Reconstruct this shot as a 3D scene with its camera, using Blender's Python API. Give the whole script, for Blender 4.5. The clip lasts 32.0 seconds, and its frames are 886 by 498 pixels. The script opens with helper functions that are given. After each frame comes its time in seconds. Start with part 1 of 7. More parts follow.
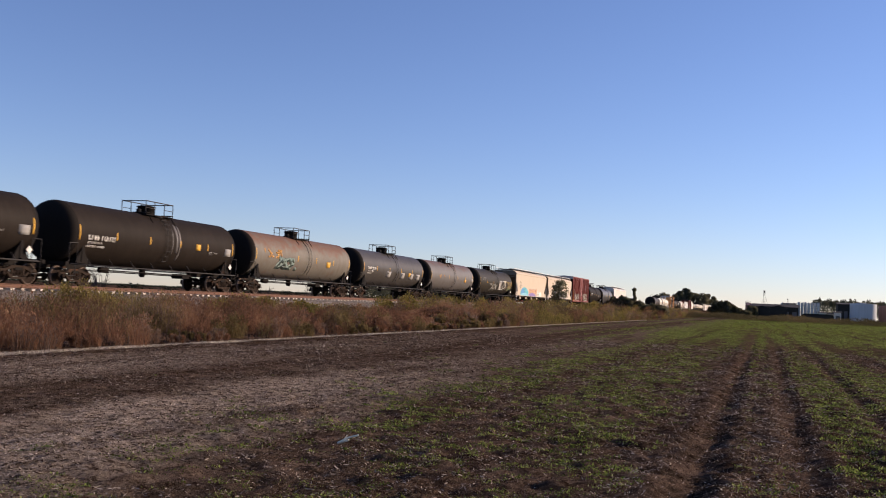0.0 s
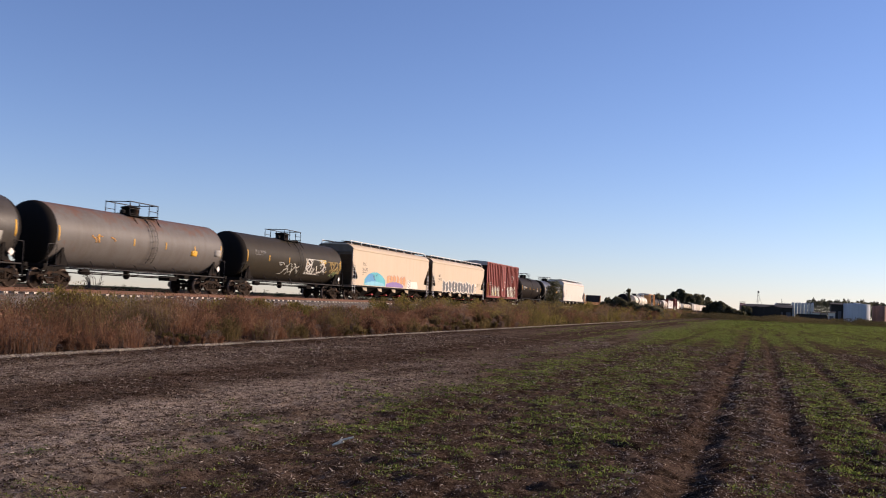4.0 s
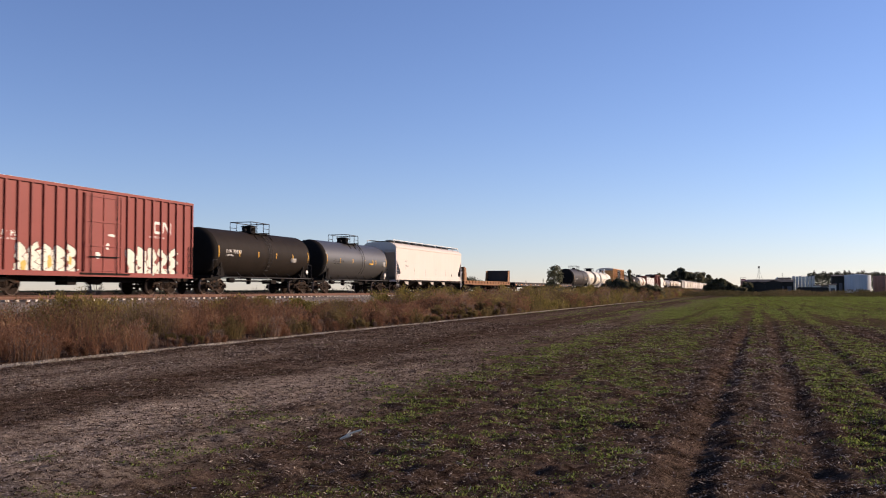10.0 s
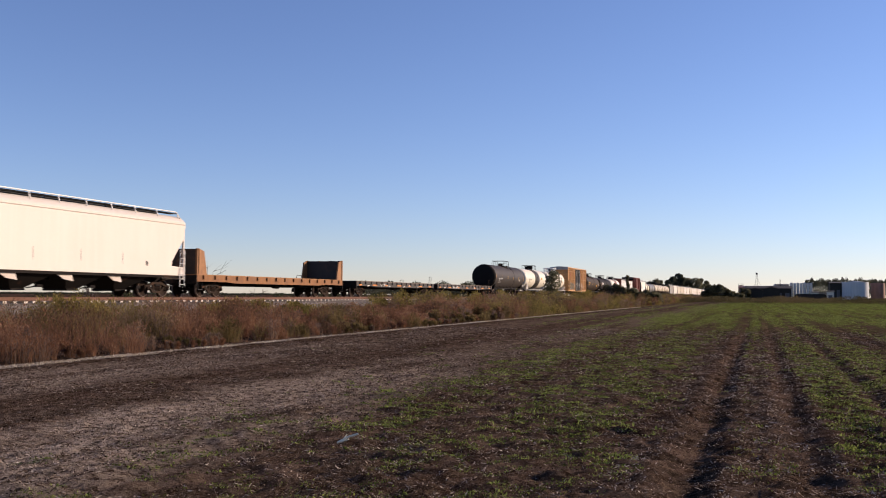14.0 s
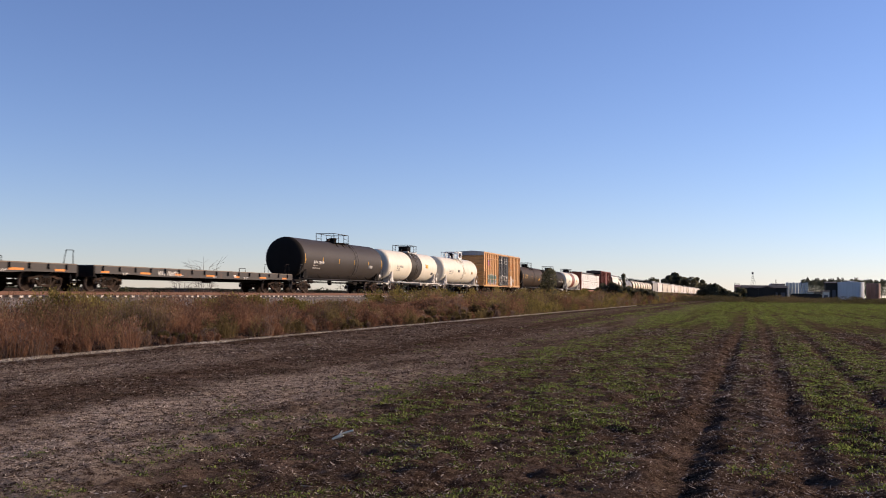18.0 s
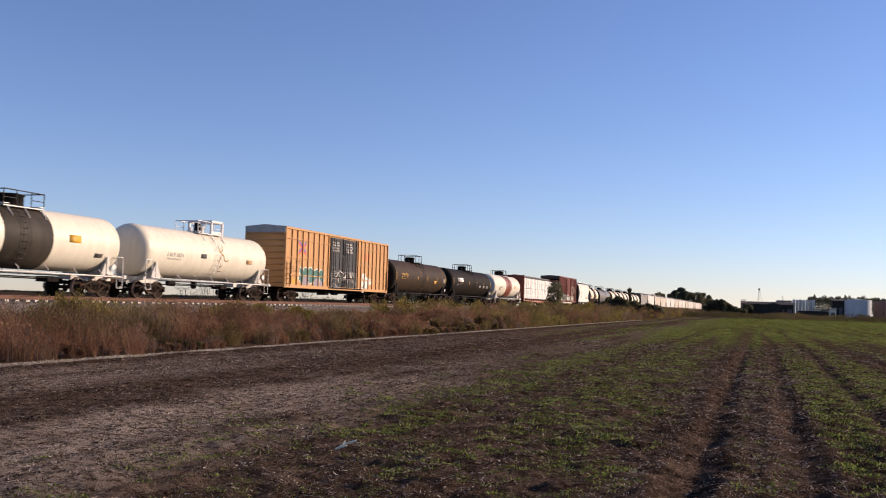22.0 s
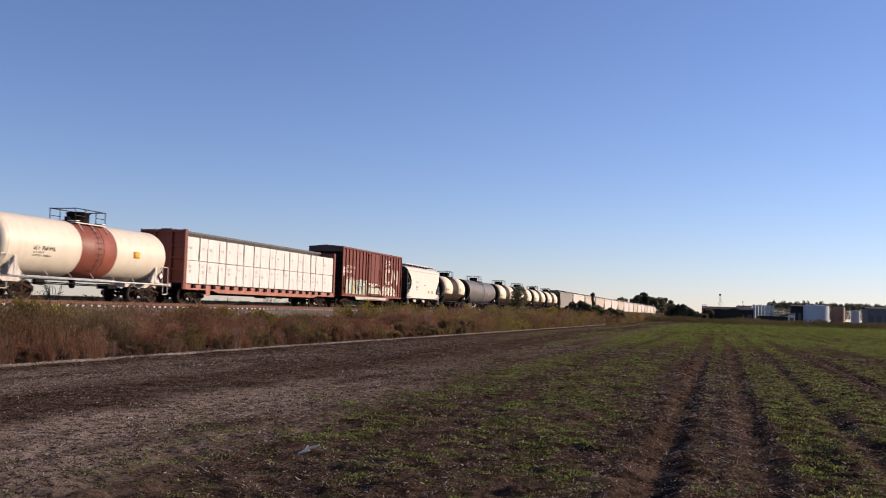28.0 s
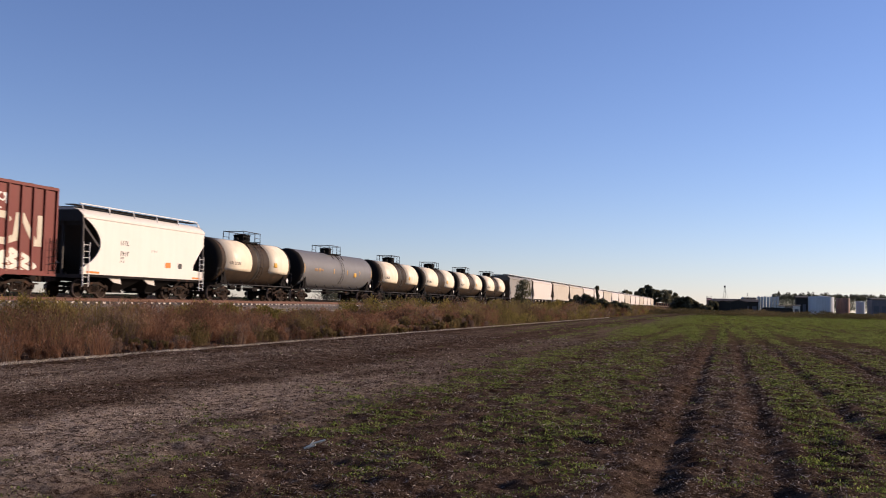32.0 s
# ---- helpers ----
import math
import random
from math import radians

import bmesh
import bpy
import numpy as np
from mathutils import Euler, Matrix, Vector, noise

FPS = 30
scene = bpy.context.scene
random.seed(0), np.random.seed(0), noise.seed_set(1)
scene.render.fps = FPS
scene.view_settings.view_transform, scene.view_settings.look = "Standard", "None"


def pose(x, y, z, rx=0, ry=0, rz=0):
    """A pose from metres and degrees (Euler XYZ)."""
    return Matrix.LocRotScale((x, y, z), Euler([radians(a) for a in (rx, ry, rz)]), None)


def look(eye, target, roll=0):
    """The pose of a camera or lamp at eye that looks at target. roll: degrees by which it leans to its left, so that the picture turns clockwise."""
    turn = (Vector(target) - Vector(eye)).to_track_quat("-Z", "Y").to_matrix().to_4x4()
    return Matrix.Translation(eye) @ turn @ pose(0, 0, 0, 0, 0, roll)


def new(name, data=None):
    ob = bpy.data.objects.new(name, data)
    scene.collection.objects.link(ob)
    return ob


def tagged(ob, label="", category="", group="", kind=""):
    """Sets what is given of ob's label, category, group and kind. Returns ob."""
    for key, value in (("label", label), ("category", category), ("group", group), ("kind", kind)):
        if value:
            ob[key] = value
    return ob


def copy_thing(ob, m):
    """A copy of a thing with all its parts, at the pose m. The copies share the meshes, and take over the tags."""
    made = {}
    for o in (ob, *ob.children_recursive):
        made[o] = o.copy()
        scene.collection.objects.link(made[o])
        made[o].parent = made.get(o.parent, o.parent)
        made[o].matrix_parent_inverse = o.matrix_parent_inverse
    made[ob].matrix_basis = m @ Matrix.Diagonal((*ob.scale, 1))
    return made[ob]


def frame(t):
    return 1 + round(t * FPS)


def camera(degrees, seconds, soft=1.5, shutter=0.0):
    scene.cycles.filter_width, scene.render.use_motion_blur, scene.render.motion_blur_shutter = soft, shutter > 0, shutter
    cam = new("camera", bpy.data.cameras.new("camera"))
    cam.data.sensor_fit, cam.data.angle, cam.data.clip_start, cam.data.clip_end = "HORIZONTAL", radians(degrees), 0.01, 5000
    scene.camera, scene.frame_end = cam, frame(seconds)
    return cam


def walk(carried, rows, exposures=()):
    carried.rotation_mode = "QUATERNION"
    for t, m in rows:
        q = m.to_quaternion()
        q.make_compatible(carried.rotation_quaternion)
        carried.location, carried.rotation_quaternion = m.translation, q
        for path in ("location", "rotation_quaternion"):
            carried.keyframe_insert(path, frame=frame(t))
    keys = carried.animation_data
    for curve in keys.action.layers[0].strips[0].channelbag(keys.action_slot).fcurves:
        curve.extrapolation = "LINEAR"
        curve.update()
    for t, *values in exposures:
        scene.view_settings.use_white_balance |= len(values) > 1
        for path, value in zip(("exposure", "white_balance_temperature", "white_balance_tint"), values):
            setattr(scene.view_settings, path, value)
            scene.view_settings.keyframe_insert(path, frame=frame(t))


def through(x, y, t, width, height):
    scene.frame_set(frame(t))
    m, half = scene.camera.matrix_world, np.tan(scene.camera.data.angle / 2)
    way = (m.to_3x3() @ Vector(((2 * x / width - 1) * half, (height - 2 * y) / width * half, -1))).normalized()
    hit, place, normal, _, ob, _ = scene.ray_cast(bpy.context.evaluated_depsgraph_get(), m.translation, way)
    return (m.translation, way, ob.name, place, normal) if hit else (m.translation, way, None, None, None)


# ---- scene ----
# ---------- camera: held by a standing observer at the edge of the field, turning only ----------
EYE = Vector((0.0, 0.0, 1.6))
cam = camera(50.03, 32.0, soft=1.0, shutter=0.3)
TURNS = """0 18.55 3.04 2.68; 0.5 18.44 3.08 2.34; 1 18.18 3.23 2.38; 1.5 17.94 3.41 2.7; 2 17.91 3.23 2.86; 2.5 17.95 3.07 2.61
3 18.02 3.12 2.6; 3.5 18.12 3.14 2.58; 5.5 18.26 2.74 1.97; 6 17.2 1.78 1.5; 6.5 17.91 1.4 0.55; 7 19.18 2.0 -0.04
7.5 19.47 2.44 -0.41; 8 19.01 2.82 -0.45; 8.5 18.56 2.7 -0.17; 9 18.31 2.55 -0.09; 9.5 18.16 2.58 0.07; 10 18.16 2.51 -0.08
10.5 18.15 2.46 0.08; 11 18.29 2.47 0.22; 11.5 18.42 2.51 0.12; 12 18.36 2.54 0.16; 12.5 18.27 2.51 0.27; 13 18.16 2.6 0.25
13.5 18.07 2.71 0.1; 14 18.05 2.77 0.3; 14.5 17.96 2.78 0.17; 16.5 17.65 2.24 0.15; 17 17.66 2.35 0.22; 17.5 17.75 2.53 0.4
18 17.84 2.6 0.71; 18.5 17.87 2.63 0.53; 19 17.88 2.84 0.61; 19.5 17.89 3.01 0.72; 20 17.9 3.04 1.04; 20.5 17.95 3.1 1.28
21 18.02 3.11 1.19; 21.5 18.16 3.19 1.28; 22 18.24 3.27 1.65; 22.5 18.36 3.5 1.71; 23 18.49 3.71 2.05; 23.5 18.47 3.63 1.64
24 18.04 3.54 1.46; 24.5 17.6 3.64 1.83; 25 17.31 3.94 1.43; 25.5 16.99 4.21 1.39; 26 16.61 4.06 1.44; 26.5 16.28 3.75 1.6
28.5 16.1 3.5 1.82; 29 16.07 3.36 1.52; 29.5 16.13 3.32 1.1; 30 16.17 3.49 1.66; 30.5 16.14 3.56 1.85; 31 16.15 3.48 1.64
31.5 16.34 3.29 1.52; 32 16.33 3.23 1.37"""


def held(yaw, tilt, roll):
    """The pose of the held camera: degrees left of the track's direction, upwards, and leaning to the left."""
    y, p = radians(yaw), radians(tilt)
    way = Vector((-math.sin(y) * math.cos(p), math.cos(y) * math.cos(p), math.sin(p)))
    return look(EYE, EYE + way * 100, roll)


PATH = []
for entry in TURNS.replace("\n", ";").split(";"):
    when, yaw, tilt, roll = (float(w) for w in entry.split())
    PATH.append((when, held(yaw, tilt, roll)))
walk(cam, PATH, exposures=[(0.0, 0.36, 6330, 32), (22.0, 0.36, 6330, 32), (27.0, 0.26, 6330, 33), (32.0, 0.25, 6330, 33)])

# ---------- light: a low sun ahead and to the right, clear sky ----------
SUN_EL, SUN_AZ = radians(19.0), radians(54.0)   # azimuth to the right of the track's direction
SUN_WAY = Vector((math.sin(SUN_AZ) * math.cos(SUN_EL), math.cos(SUN_AZ) * math.cos(SUN_EL), math.sin(SUN_EL)))
world = bpy.data.worlds.new("sky")
scene.world = world
world.use_nodes = True
sky = world.node_tree.nodes.new("ShaderNodeTexSky")
sky.sky_type, sky.sun_disc = "NISHITA", False
sky.sun_elevation, sky.sun_rotation = SUN_EL, SUN_AZ
sky.altitude, sky.air_density, sky.dust_density, sky.ozone_density = 0.0, 0.95, 0.05, 4.2
back = world.node_tree.nodes["Background"]
back.inputs["Strength"].default_value = 0.104
world.node_tree.links.new(sky.outputs[0], back.inputs["Color"])
sun_data = bpy.data.lights.new("sun", "SUN")
sun_data.energy, sun_data.angle, sun_data.color = 5.2, radians(0.55), (1.0, 0.87, 0.585)
sun = new("sun", sun_data)
sun.matrix_world = look((60, 60, 60), Vector((60, 60, 60)) - SUN_WAY)

# ---------- mesh tools ----------
RAIL = 1.41        # top of rail over the field
TRACK_X = -31.37   # middle of the track


class Shape:
    """Collects vertices and faces for one mesh."""

    def __init__(self):
        self.v, self.f, self.smooth = [], [], []

    def add(self, verts, faces, smooth=False):
        n = len(self.v)
        self.v += [tuple(p) for p in verts]
        self.f += [[n + i for i in face] for face in faces]
        self.smooth += [smooth] * len(faces)
        return self

    def box(self, x0, x1, y0, y1, z0, z1):
        c = [(x, y, z) for x in (x0, x1) for y in (y0, y1) for z in (z0, z1)]
        return self.add(c, [(0, 1, 3, 2), (4, 6, 7, 5), (0, 4, 5, 1), (2, 3, 7, 6), (0, 2, 6, 4), (1, 5, 7, 3)])

    def slab(self, points, way):
        """A flat outline pushed along a vector."""
        n, w = len(points), Vector(way)
        a = [Vector(p) for p in points]
        faces = [list(range(n))[::-1], list(range(n, 2 * n))]
        faces += [(i, (i + 1) % n, n + (i + 1) % n, n + i) for i in range(n)]
        return self.add(a + [p + w for p in a], faces)

    def prism_y(self, outline, y0, y1):
        return self.slab([(x, y0, z) for x, z in outline], (0, y1 - y0, 0))

    def side(self, outline, x, thick):
        """An outline in (y, z) at the distance x, with its thickness."""
        return self.slab([(x, y, z) for y, z in outline], (thick, 0, 0))

    def tube(self, points, r, n=6):
        pts = [Vector(p) for p in points]
        for a, b in zip(pts, pts[1:]):
            w = (b - a).normalized()
            u = w.orthogonal().normalized()
            q = w.cross(u)
            ring = [math.cos(2 * math.pi * i / n) * u * r + math.sin(2 * math.pi * i / n) * q * r for i in range(n)]
            faces = [(i, (i + 1) % n, n + (i + 1) % n, n + i) for i in range(n)] + [list(range(n))[::-1], list(range(n, 2 * n))]
            self.add([a + p for p in ring] + [b + p for p in ring], faces, n > 5)
        return self

    def lathe(self, profile, centre, axis="Y", n=32, caps=True):
        """A profile of (along, radius) turned round an axis through centre."""
        c, verts, faces, m = Vector(centre), [], [], len(profile)
        for along, r in profile:
            for i in range(n):
                a = 2 * math.pi * i / n
                p, q = r * math.cos(a), r * math.sin(a)
                verts.append(c + (Vector((p, along, q)) if axis == "Y" else Vector((along, p, q)) if axis == "X" else Vector((p, q, along))))
        for k in range(m - 1):
            for i in range(n):
                j = (i + 1) % n
                faces.append((k * n + i, k * n + j, (k + 1) * n + j, (k + 1) * n + i))
        self.add(verts, faces, True)
        for k, ring in ((0, range(n)), (m - 1, range(n))):
            if caps and profile[k][1] > 1e-4:
                self.add([verts[k * n + i] for i in ring], [list(range(n))])
        return self

    def wrap(self, r, cz, y0, y1, a0, a1, n=6, thick=0.006):
        """A plate curved round a tank: angles in degrees up from the near side's middle."""
        verts = []
        for rr in (r, r + thick):
            for i in range(n + 1):
                a = radians(a0 + (a1 - a0) * i / n)
                verts += [(rr * math.cos(a), y0, cz + rr * math.sin(a)), (rr * math.cos(a), y1, cz + rr * math.sin(a))]
        k, faces = 2 * (n + 1), []
        for i in range(n):
            b = k + 2 * i
            faces += [(b, b + 1, b + 3, b + 2), (b - k, b - k + 2, b - k + 3, b - k + 1), (b - k, b, b + 2, b - k + 2), (b - k + 1, b - k + 3, b + 3, b + 1)]
        faces += [(0, 1, k + 1, k), (2 * n, k + 2 * n, k + 2 * n + 1, 2 * n + 1)]
        return self.add(verts, faces, True)

    def mesh(self, name, material):
        me = bpy.data.meshes.new(name)
        me.from_pydata(self.v, [], self.f)
        me.polygons.foreach_set("use_smooth", self.smooth)
        me.materials.append(material)
        bm = bmesh.new()
        bm.from_mesh(me)
        bmesh.ops.recalc_face_normals(bm, faces=bm.faces)
        bm.to_mesh(me)
        bm.free()
        return me


def part(name, shape, material, parent=None, label=""):
    """Links a shape, or a mesh made before, as one object under its thing."""
    ob = new(name, shape.mesh(name, material) if isinstance(shape, Shape) else shape)
    ob.parent = parent
    return tagged(ob, label)


def thing(name, label, category, group="", kind="", at=(0, 0, 0)):
    ob = new(name)
    ob.location = at
    return tagged(ob, label, category, group, kind)


# ---------- materials ----------
STORE = {}


def nodes_of(name):
    m = bpy.data.materials.new(name)
    m.use_nodes = True
    return m, m.node_tree.nodes, m.node_tree.links, m.node_tree.nodes["Principled BSDF"]


def noise_node(nodes, links, place, scale, detail=4.0, rough=0.55):
    n = nodes.new("ShaderNodeTexNoise")
    n.inputs["Scale"].default_value, n.inputs["Detail"].default_value, n.inputs["Roughness"].default_value = scale, detail, rough
    links.new(place, n.inputs["Vector"])
    return n.outputs["Fac"]


def ramp_node(nodes, links, value, stops):
    r = nodes.new("ShaderNodeValToRGB")
    while len(r.color_ramp.elements) < len(stops):
        r.color_ramp.elements.new(0.5)
    for e, (p, c) in zip(r.color_ramp.elements, stops):
        e.position, e.color = p, (*c, 1) if len(c) == 3 else c
    links.new(value, r.inputs["Fac"])
    return r.outputs["Color"]


def mix_node(nodes, links, fac, a, b):
    m = nodes.new("ShaderNodeMix")
    m.data_type = "RGBA"
    for socket, value in ((m.inputs[0], fac), (m.inputs[6], a), (m.inputs[7], b)):
        if isinstance(value, bpy.types.NodeSocket):
            links.new(value, socket)
        else:
            socket.default_value = value if isinstance(value, (int, float)) else (*value, 1)
    return m.outputs[2]


def surface(name, col, rough=0.5, metal=0.0, var=0.15, streak=0.25, dirt=(0.045, 0.035, 0.028), rust=0.0, bump=0.15, size=1.0, spec=0.25, crest=None):
    """A weathered surface: broad and fine variation, streaks that run down, patches of rust, fine relief."""
    if name in STORE:
        return STORE[name]
    m, nodes, links, bsdf = nodes_of(name)
    tex, info, shift = nodes.new("ShaderNodeTexCoord"), nodes.new("ShaderNodeObjectInfo"), nodes.new("ShaderNodeVectorMath")
    times = nodes.new("ShaderNodeMath")
    times.operation = "MULTIPLY"
    times.inputs[1].default_value = 37.0
    links.new(info.outputs["Random"], times.inputs[0])
    links.new(tex.outputs["Object"], shift.inputs[0])
    links.new(times.outputs[0], shift.inputs[1])
    place = shift.outputs[0]
    dark, light = [c * (1 - var) for c in col], [min(1, c * (1 + var)) for c in col]
    c = mix_node(nodes, links, noise_node(nodes, links, place, 0.7 * size, 6), dark, light)
    fine = noise_node(nodes, links, place, 14 * size, 5, 0.65)
    c = mix_node(nodes, links, ramp_node(nodes, links, fine, [(0.35, (0, 0, 0)), (0.8, (var * 1.2,) * 3)]), c, dirt)
    if streak:
        run = nodes.new("ShaderNodeMapping")
        run.inputs["Scale"].default_value = (2.2 * size, 2.2 * size, 0.16 * size)
        links.new(place, run.inputs["Vector"])
        s = noise_node(nodes, links, run.outputs[0], 1.6, 5, 0.6)
        c = mix_node(nodes, links, ramp_node(nodes, links, s, [(0.42, (0, 0, 0)), (0.75, (streak,) * 3)]), c, dirt)
    if rust:
        p = noise_node(nodes, links, place, 1.3 * size, 8, 0.7)
        if crest:   # rust gathers along the top
            parts, high, both = nodes.new("ShaderNodeSeparateXYZ"), nodes.new("ShaderNodeMapRange"), nodes.new("ShaderNodeMath")
            links.new(tex.outputs["Object"], parts.inputs[0])
            links.new(parts.outputs["Z"], high.inputs["Value"])
            high.inputs["From Min"].default_value, high.inputs["From Max"].default_value, high.inputs["To Max"].default_value = crest[0], crest[1], 0.3
            links.new(p, both.inputs[0])
            links.new(high.outputs[0], both.inputs[1])
            p = both.outputs[0]
        c = mix_node(nodes, links, ramp_node(nodes, links, p, [(0.62 - 0.3 * rust, (0, 0, 0)), (0.8 - 0.2 * rust, (0.85,) * 3)]), c, (0.145, 0.066, 0.037))
    links.new(c, bsdf.inputs["Base Color"])
    spread = nodes.new("ShaderNodeMapRange")
    spread.inputs["To Min"].default_value, spread.inputs["To Max"].default_value = max(0.05, rough - 0.12), min(1, rough + 0.15)
    links.new(fine, spread.inputs["Value"])
    links.new(spread.outputs[0], bsdf.inputs["Roughness"])
    bsdf.inputs["Metallic"].default_value = metal
    bsdf.inputs["Specular IOR Level"].default_value = spec
    if bump:
        b = nodes.new("ShaderNodeBump")
        b.inputs["Strength"].default_value, b.inputs["Distance"].default_value = bump, 0.02
        links.new(noise_node(nodes, links, place, 5 * size, 6, 0.6), b.inputs["Height"])
        links.new(b.outputs[0], bsdf.inputs["Normal"])
    STORE[name] = m
    return m


def leafy(name, stops, patch, spread=0.35, rough=0.7, through=0.25):
    """Leaves and stems: colour by broad patches of the ground and by each blade."""
    m, nodes, links, bsdf = nodes_of(name)
    tex, geo = nodes.new("ShaderNodeTexCoord"), nodes.new("ShaderNodeNewGeometry")
    broad = noise_node(nodes, links, tex.outputs["Object"], patch, 3)
    add = nodes.new("ShaderNodeMath")
    add.operation = "MULTIPLY_ADD"
    links.new(geo.outputs["Random Per Island"], add.inputs[0])
    add.inputs[1].default_value = spread
    links.new(broad, add.inputs[2])
    less = nodes.new("ShaderNodeMath")
    less.operation = "SUBTRACT"
    links.new(add.outputs[0], less.inputs[0])
    less.inputs[1].default_value = spread / 2
    c = ramp_node(nodes, links, less.outputs[0], stops)
    links.new(c, bsdf.inputs["Base Color"])
    bsdf.inputs["Roughness"].default_value = rough
    bsdf.inputs["Specular IOR Level"].default_value = 0.04
    if through:
        glow = nodes.new("ShaderNodeBsdfTranslucent")
        links.new(c, glow.inputs["Color"])
        both = nodes.new("ShaderNodeMixShader")
        both.inputs[0].default_value = through
        links.new(bsdf.outputs[0], both.inputs[1])
        links.new(glow.outputs[0], both.inputs[2])
        links.new(both.outputs[0], nodes["Material Output"].inputs["Surface"])
    return m

# ---------- ground, field and track ----------
RUTS = ((-0.66, 0.18, 0.070), (0.42, 0.17, 0.060), (1.74, 0.18, 0.064), (3.7, 0.15, 0.05), (5.0, 0.15, 0.05), (7.4, 0.2, 0.05))
FIELD_EDGE = -15.35


def edge_at(y):
    """The field's edge swings out a little close by."""
    return FIELD_EDGE + 0.3 * math.exp(-(max(y, 5.0) - 12) / 10)


def field_relief(x, y):
    """Height of the field: wheel ruts along the rows, clods, and a slow swell."""
    swell = 0.035 * noise.noise((x * 0.5, y * 0.35, 3.0))
    heap = noise.noise((x * 2.3, y * 2.3, 7.0))
    z, calm = 0.040 * heap + 0.050 * noise.noise((x * 5.2, y * 5.2, 1.0)) * (1.0 + 0.8 * heap), 1.0
    cut = 0.0
    sway = 0.04 * noise.noise((0.0, y * 0.06, 11.0))
    for at, wide, deep in RUTS:
        d = (x - at - sway - 0.0075 * min(y, 45)) / wide
        if abs(d) < 4:
            calm -= 0.15 * math.exp(-d * d / 2)
            cut += deep * (-math.exp(-d * d) + 0.36 * math.exp(-(abs(d) - 1.8) ** 2 / 0.5)) * (0.92 + 0.25 * noise.noise((at, y * 0.5, 2.0)))
    return swell + cut + z * max(0.25, calm) * (0.55 + 0.45 * min(1.0, max(0.0, (x + 6.5) / 3)))


def build_ground():
    xs = [-3500, -1500, -700, -350, -180, -100, -60, -45, -36]
    x = -28.0
    while x < 14:
        xs.append(x)
        x += 0.5 if x < -17 else 0.14 if x < -8 else 0.075 if x < 5.4 else 0.3
    xs += [15, 17, 20, 25, 32, 45, 70, 110, 180, 350, 700, 1500, 3500]
    ys = [-3000, -900, -300, -100, -40, -20, -10, -5, 0, 2, 3]
    y, step = 3.6, 0.075
    while y < 4400:
        ys.append(y)
        step = max(0.075, (y - 6) * 0.011) if y < 60 else y * 0.02 if y < 300 else y * 0.08
        y += step
    verts, nx = [], len(xs)
    for y in ys:
        calm = max(0.0, min(1.0, (70 - y) / 45))
        for x in xs:
            z = field_relief(x, y) * (calm * 0.85 + 0.15) if FIELD_EDGE - 1 < x < 14.5 and 0 < y < 240 else 0.0
            if x < edge_at(y):
                k = min(1.0, (edge_at(y) - x) / 2.5)
                z = z * (1 - k) + k * (0.12 + 0.06 * noise.noise((x * 0.4, y * 0.2, 4.0))) if -29 < x else 0.0
            verts.append((x, y, z))
    faces = [(j * nx + i, j * nx + i + 1, (j + 1) * nx + i + 1, (j + 1) * nx + i) for j in range(len(ys) - 1) for i in range(nx - 1)]
    me = bpy.data.meshes.new("ground")
    me.from_pydata(verts, [], faces)
    me.polygons.foreach_set("use_smooth", [True] * len(faces))
    me.materials.append(soil_material())
    return tagged(new("ground", me), "dark brown field soil with dry litter, wheel ruts and green seedlings", "field", kind="structure")


